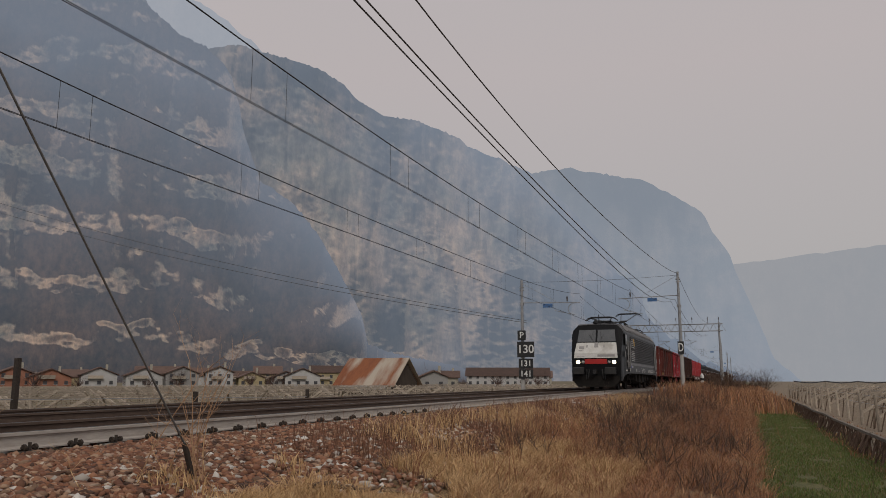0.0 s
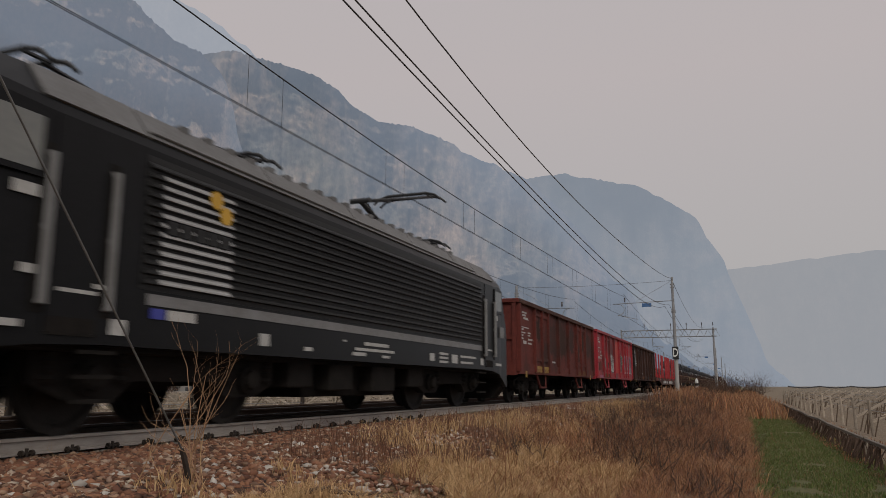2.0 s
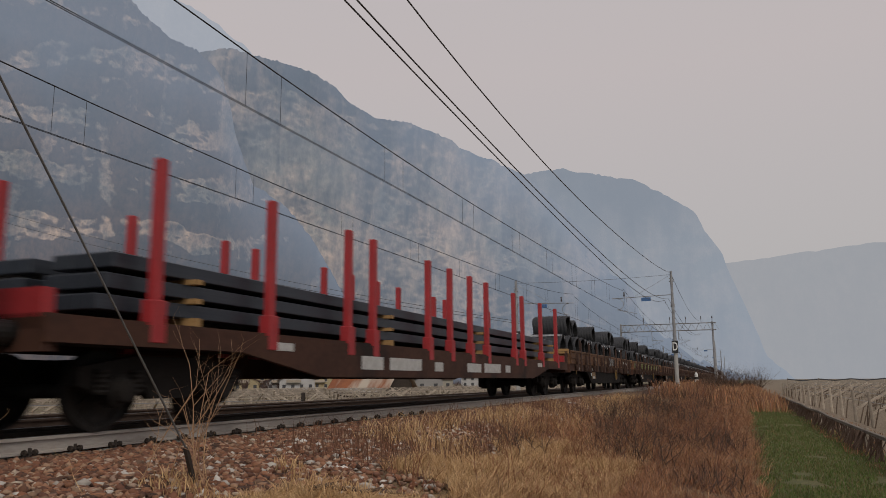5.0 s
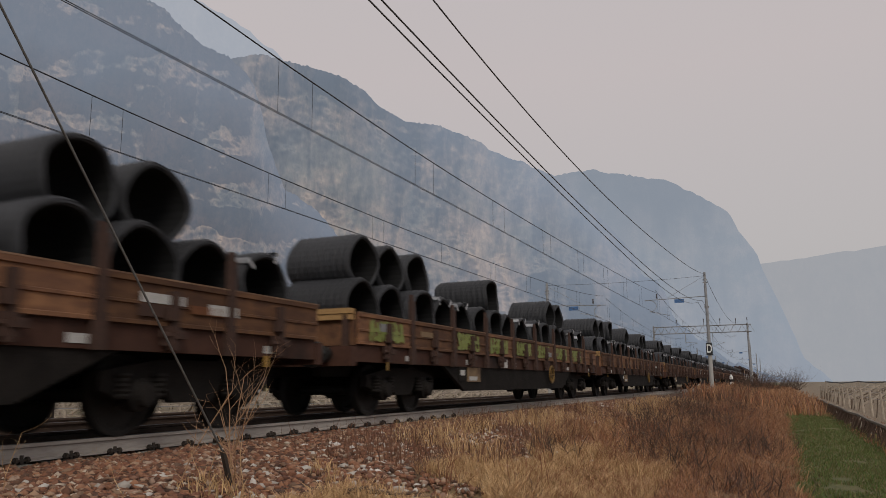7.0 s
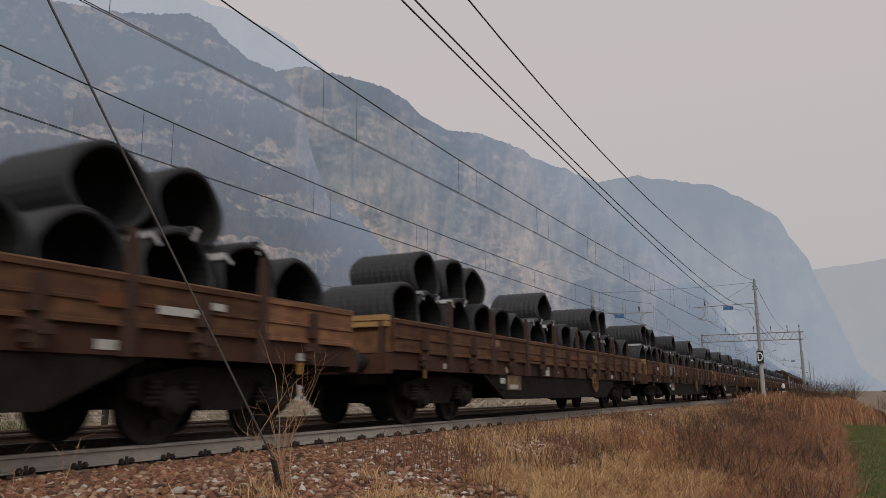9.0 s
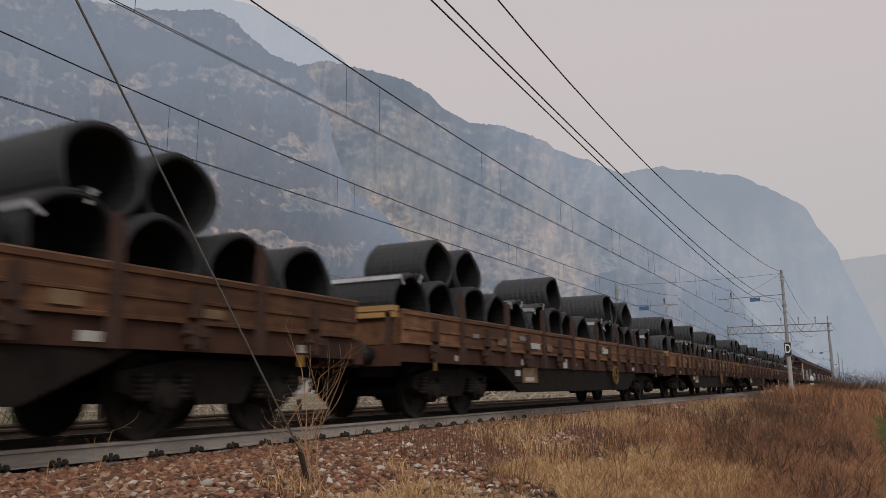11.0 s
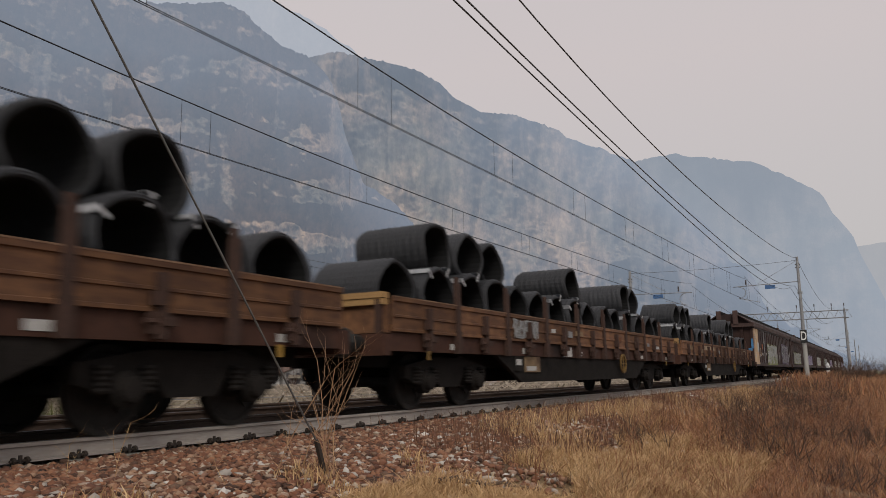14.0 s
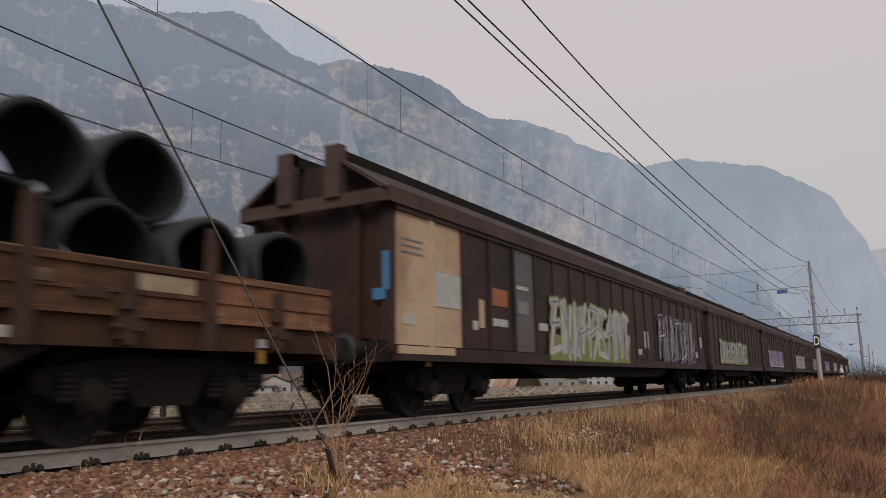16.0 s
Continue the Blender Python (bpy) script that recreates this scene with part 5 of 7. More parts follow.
def board_mesh(w):
    bm = bmesh.new()
    prism(bm, [(-0.01, 1.22), (0.055, 1.22), (0.055, 1.26), (0.035, 1.27), (0.035, 1.43), (0.056, 1.44), (0.056, 1.47), (0.035, 1.48), (0.035, 1.67), (0.062, 1.68), (0.062, 1.745), (-0.01, 1.745)], 0, w)
    return finish(bm, "side_board", board_brown)


NB = 9
BOARD_STEP = (FLAT - 1.24) / NB
BOARD = board_mesh(BOARD_STEP - 0.05)
rim_wear = mat("worn_rim", (0.30, 0.19, 0.12), (0.16, 0.09, 0.055), 2.0, 0.7, stain=(0.09, 0.05, 0.034), stretch=(1, 0.5, 1))
bm = bmesh.new()
quadbox(bm, -0.012, 0.066, 0, BOARD_STEP - 0.05, 1.738, 1.756)
RIM = finish(bm, "rim", rim_wear)


def flat_base():
    t = thing("low_sided_wagon", "rust-brown low-sided bogie wagon loaded with wire coils", "freight wagon", "wagons with wire coils")
    boxpart("deck", (-1.33, 1.33, 0.62, FLAT - 0.62, 1.12, 1.23), wagon_brown, t)
    for s in (-1, 1):
        X = s * 1.34
        bm = bmesh.new()
        quadbox(bm, min(X - s * 0.08, X), max(X - s * 0.08, X), 0.62, FLAT - 0.62, 0.93, 1.2)
        part("sole_bar", bm, wagon_brown, t, "grimy brown sill")
        bm = bmesh.new()
        prism(bm, [(4.4, 0.93), (5.6, 0.40), (FLAT - 5.6, 0.40), (FLAT - 4.4, 0.93)], min(X - s * 0.12, X - s * 0.03), max(X - s * 0.12, X - s * 0.03), "x")
        part("truss", bm, under, t, "black fish-bellied girder")
        for k in range(NB):
            y = 0.62 + k * BOARD_STEP
            shared("side_board", BOARD, t, pose(X, y + (0.025 if s > 0 else BOARD_STEP - 0.025), 0, 0, 0, 0 if s > 0 else 180), "rusty brown drop side")
            shared("rim", RIM, t, pose(X, y + (0.025 if s > 0 else BOARD_STEP - 0.025), 0, 0, 0, 0 if s > 0 else 180), "worn paler top edge")
            shared("latch", LATCH, t, pose(X + s * 0.03, y + BOARD_STEP / 2, 0, 0, 0, 0 if s > 0 else 180))
            if k:
                shared("stake", STAKE, t, pose(X + s * 0.01, y, 0, 0, 0, 0 if s > 0 else 180), "dark steel stake")
    for y, d in ((0.62, -1), (FLAT - 0.62, 1)):
        boxpart("end_board", (-1.33, 1.33, min(y, y + d * 0.06), max(y, y + d * 0.06), 1.2, 1.62), board_brown, t)
        boxpart("headstock", (-1.35, 1.35, min(y, y + d * 0.18), max(y, y + d * 0.18), 0.86, 1.18), wagon_brown, t)
        for x in (-1.2, -0.4, 0.4, 1.2):
            boxpart("end_post", (x - 0.05, x + 0.05, min(y, y + d * 0.14), max(y, y + d * 0.14), 1.0, 1.7), post_brown, t)
    bm = bmesh.new()
    for x in (-0.55, 0.55):
        quadbox(bm, x - 0.09, x + 0.09, 0.7, FLAT - 0.7, 0.7, 1.12)
    part("centre_sill", bm, under, t)
    for x in (-0.6, 0.6):
        boxpart("cradle", (x - 0.1, x + 0.1, 0.7, FLAT - 0.7, 1.23, 1.40), timber, t, "timber bearer under the coils")
    boxpart("brake_box", (-0.6, 0.9, 8.8, 11.2, 0.5, 0.95), under, t, "black brake gear under the deck", bevel=0.02)
    bars(t, 1.345, ((2.5, 0.98, 0.4, 0.1), (5.6, 0.97, 0.5, 0.12), (8.0, 0.95, 0.55, 0.22), (9.0, 0.98, 0.3, 0.1), (12.2, 0.95, 0.25, 0.14), (14.8, 0.98, 0.4, 0.1), (18.0, 0.98, 0.3, 0.1)))
    boxpart("data_board", (1.31, 1.335, 5.2, 5.62, 0.62, 0.92), under, t, "dark board under the sill")
    bars(t, 1.339, ((5.28, 0.74, 0.26, 0.12),), "label_plate", label_white, "white label on the dark board")
    boxpart("data_board", (1.31, 1.335, 5.75, 6.55, 0.60, 0.92), patch_beige, t, "faded beige board with worn lettering")
    bars(t, 1.339, ((5.82, 0.63, 0.5, 0.09),), "label_plate", label_white, "white label on the beige board")
    bars(t, 1.35, ((1.7, 0.80, 0.10, 0.15), (FLAT - 1.9, 0.80, 0.10, 0.15)), "end_mark", yellow_paint, "small yellow end mark")
    bm = bmesh.new()
    lathe(bm, [(1.40, 0.22), (1.40, 0.27), (1.44, 0.27), (1.44, 0.22)], "x", 20, (0, 12.6, 0.82), closed=True)
    beam(bm, (1.42, 12.36, 0.82), (1.42, 12.84, 0.82), 0.03)
    beam(bm, (1.42, 12.6, 0.58), (1.42, 12.6, 1.06), 0.03, up=(0, 1, 0))
    part("hand_wheel", bm, wheel_yellow, t, "yellow hand brake wheel")
    ends(t, FLAT)
    bogie(t, 2.95)
    bogie(t, FLAT - 2.95)
    return t


def coil_mesh(length, r, seed, inner=False):
    """A bundle of wire rod: ridged outside, thick wall, ragged ends."""
    rnd = random.Random(seed)
    bm = bmesh.new()
    prof = []
    n = 20
    for k in range(n + 1):
        s = -length / 2 + length * k / n
        prof.append((s, r * (1 + 0.018 * ((k % 2) * 2 - 1) * rnd.uniform(0.4, 1) - (0.05 if k in (0, n) else 0))))
    ri = r * 0.83
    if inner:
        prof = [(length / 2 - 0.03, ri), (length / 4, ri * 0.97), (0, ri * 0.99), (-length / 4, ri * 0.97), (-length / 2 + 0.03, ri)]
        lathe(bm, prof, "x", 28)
    else:
        prof = [(-length / 2 + 0.03, ri), (-length / 2, r * 0.88), (-length / 2 + 0.01, r * 0.95)] + prof + [(length / 2 - 0.01, r * 0.95), (length / 2, r * 0.88), (length / 2 - 0.03, ri)]
        lathe(bm, prof, "x", 32)
    sq = rnd.uniform(0.95, 0.985)
    for v in bm.verts:
        a = math.atan2(v.co.z, v.co.y)
        d = 1 + 0.02 * math.sin(2 * a + seed) + 0.012 * math.sin(5 * a + seed * 2)
        v.co.y *= d * (2 - sq)
        v.co.z = (v.co.z + r) * sq - r if v.co.z > -r * 0.8 else v.co.z * sq
        v.co.x += 0.03 * math.sin(3 * a + seed)
    return finish(bm, "inner_winding" if inner else "wire_coil", coil_inner_shade if inner else coil_steel)


def band_mesh(length, r, seed):
    bm = bmesh.new()
    for a0 in (0.9, 2.25):
        a = a0 + seed * 0.13
        for k in range(2):
            o = Vector((0, math.cos(a), math.sin(a)))
            beam(bm, Vector((-length / 2, 0, 0)) + o * (r + 0.012), Vector((length / 2 + 0.01, 0, 0)) + o * (r + 0.012), 0.11, 0.006, up=o)
        beam(bm, Vector((length / 2 + 0.02, 0, 0)) + o * (r + 0.012), Vector((length / 2 + 0.005, 0, 0)) + o * r * 0.72, 0.05, 0.006, up=(1, 0, 0))
    return finish(bm, "tie_band", tie_band)


CR = 0.565
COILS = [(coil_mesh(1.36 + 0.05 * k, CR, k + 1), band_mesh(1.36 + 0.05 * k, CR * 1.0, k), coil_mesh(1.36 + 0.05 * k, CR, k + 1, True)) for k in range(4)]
bm = bmesh.new()
quadbox(bm, -0.004, 0.004, -0.08, 0.08, -0.08, 0.08)
TAG = finish(bm, "paper_tag", label_white)
coil_count = 0


def coil(back, y, z, x, banded=True):
    global coil_count
    k = coil_count % 4
    coil_count += 1
    ob = new("wire_coil", COILS[k][0])
    tagged(ob, "dark steel wire rod coil lying across the wagon", "wire coil", "wire coils on the wagons")
    shared("inner_winding", COILS[k][2], ob, pose(0, 0, 0), "inner winding of the coil, painted black for the shade inside")
    if banded and coil_count % 5 < 2:
        shared("tie_band", COILS[k][1], ob, pose(0, 0, 0), "shiny steel tie band")
    if banded and coil_count % 3 == 0:
        shared("paper_tag", TAG, ob, pose(0.68 + 0.025 * k, 0.24, -0.40, 25, 0, 0), "white paper tag tied to the coil")
    MOVING.append((ob, back + y, x, z))


def coil_wagon(base, i, back):
    t = base if i == 0 else copy_thing(base, pose(0, 0, 0))
    rnd = random.Random(100 + i)
    MOVING.append((t, back, 0.0, 0.0))
    y = 1.55 + (0.2 if i == 9 else 0)
    pitch = 1.215
    for k in range(15):
        coil(back, y + k * pitch, 1.395 + CR, rnd.uniform(0.18, 0.34))
    upper = (1, 2, 6, 10, 11, 12) if i in (5, 6) else (0, 1, 2, 6, 11, 12) if i == 1 else (1, 2, 3, 7, 11, 12)
    for k in upper:
        coil(back, y + (k + 0.5) * pitch - 0.12, 1.395 + CR + 0.885, rnd.uniform(-0.12, 0.08), False)
    for d in (0, 1):
        bm = bmesh.new()
        quadbox(bm, -1.3, 1.3, 0.36 - d * 0.02, 0.52, 1.66 + d * 0.10, 1.75 + d * 0.10)
        b = tagged(part("timber_beam", bm, timber), "pale timber beam resting on the wagon's end board", "timber", "timber beams")
        b.data.transform(Matrix.Translation((0, 0.12, -0.04)))
        MOVING.append((b, back, 0.0, 0.0))


FLATS_AT = 61.70 + 25.6
base = flat_base()
FLAT_WAGONS = []
for i in range(10):
    coil_wagon(base, i, FLATS_AT + i * FLAT)
    FLAT_WAGONS.append(MOVING[[m[1] for m in MOVING].index(FLATS_AT + i * FLAT)][0])

for i, t in enumerate(FLAT_WAGONS):
    rnd = random.Random(i)
    if i == 1:
        for y in (1.0, 5.0, 7.1, 9.2, 11.2, 13.3, 15.4):
            blobs(t, 1.40, y, y + 1.3, 1.28, 1.66, (spray_lime,), int(y * 10), 8)
    elif i in (0, 4, 8):
        y = rnd.uniform(3, 12)
        blobs(t, 1.40, y, y + 1.3, 1.28, 1.66, (spray_white, spray_grey), i + 50, 7)
    for k in range(8):
        y = rnd.uniform(0.9, 17)
        bars(t, 1.402, ((y, rnd.uniform(1.29, 1.5), rnd.uniform(0.2, 0.7), rnd.uniform(0.08, 0.16)),), "paint_patch", rnd.choice((spray_grey, label_white, patch_beige, patch_beige, rust_orange, post_brown)), "faded paint patch")

patch_cream = mat("patch_cream", (0.42, 0.34, 0.24), (0.33, 0.25, 0.17), 2, 0.8, stain=(0.22, 0.15, 0.10))
bars(FLAT_WAGONS[9], 1.378, ((4.9, 1.49, 1.75, 0.17), (6.95, 1.49, 0.5, 0.17)), "paint_patch", patch_cream, "faded cream paint on the drop side")
bars(FLAT_WAGONS[9], 1.378, ((16.3, 1.49, 0.7, 0.17),), "paint_patch", patch_cream, "faded cream paint on the drop side")

# closed wagons
van_brown = mat("van_brown", (0.050, 0.025, 0.019), (0.034, 0.018, 0.015), 0.8, 0.6, spec=0.25, stain=(0.022, 0.013, 0.012), bump=0.1)
van_roof = mat("van_roof", (0.05, 0.03, 0.027), (0.036, 0.023, 0.02), 1.0, 0.75, stain=(0.035, 0.025, 0.022))
van_fascia = mat("van_fascia", (0.085, 0.052, 0.045), (0.065, 0.04, 0.035), 1.5, 0.7, stain=(0.05, 0.032, 0.028))
van_cream = mat("van_cream", (0.58, 0.43, 0.29), (0.48, 0.34, 0.22), 1.2, 0.7, stain=(0.33, 0.21, 0.14))
van_grey = mat("van_grey", (0.12, 0.11, 0.11), (0.09, 0.085, 0.085), 2, 0.6)
van_orange = mat("van_orange", (0.38, 0.11, 0.035), (0.30, 0.09, 0.03), 3, 0.6)
van_blue = mat("van_blue", (0.06, 0.20, 0.38), (0.05, 0.16, 0.32), 3, 0.6)


def closed_wagon(back, L, label, first, seed):
    t = thing("closed_wagon", label, "freight wagon", "closed wagons at the rear")
    W, z0, z1 = 1.40, 1.00, 3.28
    y0, y1 = 0.6, L - 0.6
    boxpart("body", (-W + 0.03, W - 0.03, y0, y1, z0, z1), van_brown, t)
    prof = [(-W - 0.06, z1 - 0.04), (W + 0.06, z1 - 0.04), (W + 0.06, z1 + 0.16), (0.62, z1 + 0.70), (0.32, z1 + 0.76), (-0.32, z1 + 0.76), (-0.62, z1 + 0.70), (-W - 0.06, z1 + 0.16)]
    bm = bmesh.new()
    prism(bm, prof, y0 + 0.02, y1 - 0.02)
    part("roof", bm, van_roof, t, "dark brown sloping roof")
    for y, d in ((y0 - 0.3, 1), (y1 + 0.3, -1)):
        bm = bmesh.new()
        ya, yb = min(y, y + d * 0.32), max(y, y + d * 0.32)
        for s in (-1, 1):
            prism(bm, [(s * (W + 0.06), z1 + 0.16), (s * 0.62, z1 + 0.70), (s * 0.62, z1 + 0.64), (s * (W + 0.06), z1 + 0.08)], ya, yb)
        quadbox(bm, -W - 0.07, W + 0.07, ya, ya + 0.06 if d > 0 else yb, z1 - 0.06, z1 + 0.15) if d > 0 else quadbox(bm, -W - 0.07, W + 0.07, yb - 0.06, yb, z1 - 0.06, z1 + 0.15)
        part("roof_overhang", bm, van_fascia, t, "brown roof overhang at the end")
    for s in (-1, 1):
        bm = bmesh.new()
        quadbox(bm, min(s * (W + 0.06), s * (W + 0.085)), max(s * (W + 0.06), s * (W + 0.085)), y0 - 0.28, y1 + 0.28, z1 - 0.06, z1 + 0.18)
        part("eave_board", bm, van_fascia, t, "paler brown board along the eave")
        bm = bmesh.new()
        quadbox(bm, min(s * 0.34, s * 0.50), max(s * 0.34, s * 0.50), y0 - 0.30, y1 + 0.30, z1 + 0.74, z1 + 0.92)
        part("roof_rail", bm, under, t, "raised black roof rail")
        for y in (y0 - 0.36, y1 + 0.16):
            boxpart("rail_bracket", (min(s * 0.34, s * 0.62), max(s * 0.34, s * 0.62), y, y + 0.2, z1 + 0.1, z1 + 0.94), van_fascia, t)
        n = int((y1 - y0) / 1.02)
        step = (y1 - y0) / n
        for k in range(n):
            X = s * (W - 0.03)
            bm = bmesh.new()
            a, b = y0 + k * step, y0 + (k + 1) * step
            quadbox(bm, min(X, X + s * 0.035), max(X, X + s * 0.035), a + 0.06, b - 0.06, z0 + 0.12, z1 - 0.14)
            m = van_cream if first and k in (0, 1) else van_grey if first and k == 4 else van_brown
            part("wall_panel", bm, m, t, "cream painted wall panel" if m is van_cream else "")
            bm = bmesh.new()
            quadbox(bm, min(X, X + s * 0.07), max(X, X + s * 0.07), b - 0.05, b + 0.05, z0 + 0.08, z1 - 0.1)
            part("wall_rib", bm, m if m is van_cream and k == 0 else van_brown, t)
        bm = bmesh.new()
        X = s * W
        quadbox(bm, min(X - s * 0.06, X + s * 0.05), max(X - s * 0.06, X + s * 0.05), y0, y1, z0 - 0.12, z0 + 0.1)
        quadbox(bm, min(X - s * 0.06, X + s * 0.05), max(X - s * 0.06, X + s * 0.05), y0, y1, z1 - 0.14, z1 - 0.04)
        part("door_track", bm, van_brown, t)
    for y, d in ((y0, -1), (y1, 1)):
        for x in (-1.3, -0.75, 0.75, 1.3):
            boxpart("end_post", (x - 0.07, x + 0.07, min(y, y + d * 0.1), max(y, y + d * 0.1), z0, z1), van_brown, t)
        boxpart("headstock", (-1.35, 1.35, min(y, y + d * 0.15), max(y, y + d * 0.15), 0.86, 1.18), under, t)
    if first:
        for a, b, z, h, m in ((3.05, 3.25, 1.45, 0.16, label_white), (3.78, 4.48, 1.56, 0.14, label_white), (1.70, 2.62, 1.76, 0.56, label_white), (3.81, 4.5, 1.94, 0.32, van_orange), (6.02, 6.5, 1.58, 0.16, label_white), (0.82, 1.16, 1.42, 0.16, label_white), (14.03, 14.5, 1.45, 0.5, label_white), (4.95, 5.5, 2.34, 0.08, label_white), (5.0, 5.5, 1.86, 0.26, spray_grey), (13.2, 13.7, 1.25, 0.16, label_white), (21.9, 22.2, 1.7, 0.4, label_white), (21.0, 21.4, 1.3, 0.2, label_white), (3.3, 3.5, 1.5, 0.5, van_cream), (0.75, 1.4, 2.72, 0.03, spray_grey), (0.75, 1.35, 2.62, 0.03, spray_grey), (0.75, 1.4, 2.52, 0.03, spray_grey)):
            bars(t, W + 0.012, ((a, z, b - a, h),), "label_plate", m, "label plate on the wagon side")
        boxpart("blue_shutter", (1.25, 1.37, 0.485, 0.498, 1.92, 2.5), van_blue, t, "blue painted patch on the end")
        boxpart("blue_shutter", (1.08, 1.30, 0.48, 0.496, 1.78, 1.95), van_blue, t, "blue painted patch on the end")
        boxpart("cream_sill", (W + 0.05, W + 0.058, 0.6, 2.3, 0.98, 1.1), van_cream, t, "cream painted sill")
    g = ((spray_lime, spray_white, spray_grey), (spray_white, spray_violet), (spray_lime, spray_white))
    if first:
        blobs(t, W + 0.05, 6.5, 12.3, 0.98, 2.38, (spray_lime, spray_white, spray_grey), 21, 20)
        blobs(t, W + 0.05, 15.6, 20.7, 1.05, 2.6, (spray_violet, van_brown, spray_white), 22, 10)
    else:
        blobs(t, W + 0.05, 2.5, L * 0.62, 1.15, 2.2, g[seed % 3], 30 + seed, 16)
    bm = bmesh.new()
    quadbox(bm, -0.7, 0.7, 1.0, L - 1.0, 0.72, 1.05)
    part("underframe", bm, under, t)
    bm = bmesh.new()
    for s in (-1, 1):
        prism(bm, [(L * 0.22, 0.95), (L * 0.3, 0.62), (L * 0.7, 0.62), (L * 0.78, 0.95)], s * 1.2 - 0.03, s * 1.2 + 0.03, "x")
    part("truss", bm, under, t)
    bars(t, 1.30, ((1.6, 0.8, 0.18, 0.2), (L - 1.9, 0.8, 0.18, 0.2)), "end_mark", yellow_paint, "small yellow end mark")
    ends(t, L)
    bogie(t, 2.9)
    bogie(t, L - 2.9)
    MOVING.append((t, back, 0.0, 0.0))
    return t


VANS_AT = FLATS_AT + 0.3 + 10 * FLAT
closed_wagon(VANS_AT, 23.24, "dark brown closed wagon with cream panels and green graffiti", True, 0)
van = [closed_wagon(VANS_AT + 23.24 + k * 15.5, 15.5, "dark brown closed wagon with graffiti along its side", False, k) for k in range(3)]
for k in range(3, 8):
    t = copy_thing(van[k % 3], pose(0, 0, 0))
    MOVING.append((t, VANS_AT + 23.24 + k * 15.5, 0.0, 0.0))
# ---------------------------------------------------------------- sleepers and fastenings
bm = bmesh.new()
quadbox(bm, -1.15, 1.15, -0.13, 0.13, -0.40, -0.19)
SLEEPER = finish(bm, "sleeper", concrete, bevel=0.02)
bm = bmesh.new()
for s in (-1, 1):
    for d in (-1, 1):
        x = s * 0.7525 + d * 0.115
        for y in (-0.065, 0.065):
            lathe(bm, [(y - 0.014, 0.016), (y - 0.014, 0.032), (y + 0.014, 0.032), (y + 0.014, 0.016)], "y", 8, (x, 0, -0.148), closed=True)
        tube(bm, (x, -0.1, -0.15), (x, 0.1, -0.15), 0.014, n=5)
        tube(bm, (x, 0, -0.18), (x, 0, -0.10), 0.018, n=6)
FASTENING = finish(bm, "fastening", clip_iron)
for t, n in ((tracks[0], 150), (tracks[1], 60)):
    for k in range(n):
        s = shared("sleeper", SLEEPER, t, pose(0, 0.06 + k * 0.585 - 4.0, 0))
        if t is tracks[0] and k < 36:
            shared("fastening", FASTENING, s, pose(0, 0, 0), "dark iron rail clips")

# ---------------------------------------------------------------- stones and dry plants
rng = np.random.default_rng(7)
ICO_V = np.array([(0, 0, -1), (0.72, -0.53, -0.45), (-0.28, -0.85, -0.45), (-0.89, 0, -0.45), (-0.28, 0.85, -0.45), (0.72, 0.53, -0.45), (0.28, -0.85, 0.45), (-0.72, -0.53, 0.45), (-0.72, 0.53, 0.45), (0.28, 0.85, 0.45), (0.89, 0, 0.45), (0, 0, 1)])
ICO_F = np.array([(0, 1, 2), (1, 0, 5), (0, 2, 3), (0, 3, 4), (0, 4, 5), (1, 5, 10), (2, 1, 6), (3, 2, 7), (4, 3, 8), (5, 4, 9), (1, 10, 6), (2, 6, 7), (3, 7, 8), (4, 8, 9), (5, 9, 10), (6, 10, 11), (7, 6, 11), (8, 7, 11), (9, 8, 11), (10, 9, 11)])


def stones(name, x, y, r, material, label, sink=0.3):
    n = len(x)
    v = ICO_V[None] * rng.uniform(0.5, 1.45, (n, 12, 1)) * (r * 1.0)[:, None, None] * rng.uniform((0.7, 0.7, 0.45), (1.3, 1.3, 0.9), (n, 3))[:, None, :]
    a = rng.uniform(0, 6.28, n)
    c, s = np.cos(a)[:, None], np.sin(a)[:, None]
    v = np.stack([v[..., 0] * c - v[..., 1] * s, v[..., 0] * s + v[..., 1] * c, v[..., 2]], -1)
    v += np.stack([x, y, ground_z(x) + r * sink], -1)[:, None, :]
    f = ICO_F[None] + (np.arange(n) * 12)[:, None, None]
    ob = arrays(name, v.reshape(-1, 3), f.reshape(-1, 3), material)
    return tagged(ob, label, "stones", kind="stuff")


# The darkest stone tones also paint in shadowed gaps of the ballast.
stone_mat = ramp_island("ballast_stone", ((0.100, 0.043, 0.027), (0.245, 0.105, 0.056), (0.130, 0.056, 0.035), (0.320, 0.152, 0.082), (0.036, 0.020, 0.014), (0.260, 0.116, 0.062), (0.360, 0.232, 0.148), (0.070, 0.034, 0.022), (0.215, 0.090, 0.050), (0.48, 0.40, 0.31)), 0.9)
pale_mat2 = ramp_island("pale_stone", ((0.50, 0.46, 0.41), (0.32, 0.28, 0.24), (0.62, 0.58, 0.53)), 0.9)
n = 42000
y = 2.0 + 34 * rng.random(n) ** 1.6
x = -6.86 + rng.triangular(0, 0.7, 4.2, n)
stones("ballast", x, y, rng.uniform(0.018, 0.046, n), stone_mat, "reddish-brown ballast stones on the bank")
n = 5200
stones("ballast", rng.uniform(-13.8, -6.1, n), 2 + 45 * rng.random(n) ** 1.3, rng.uniform(0.025, 0.05, n), stone_mat, "reddish-brown ballast stones between the rails")
n = 1500
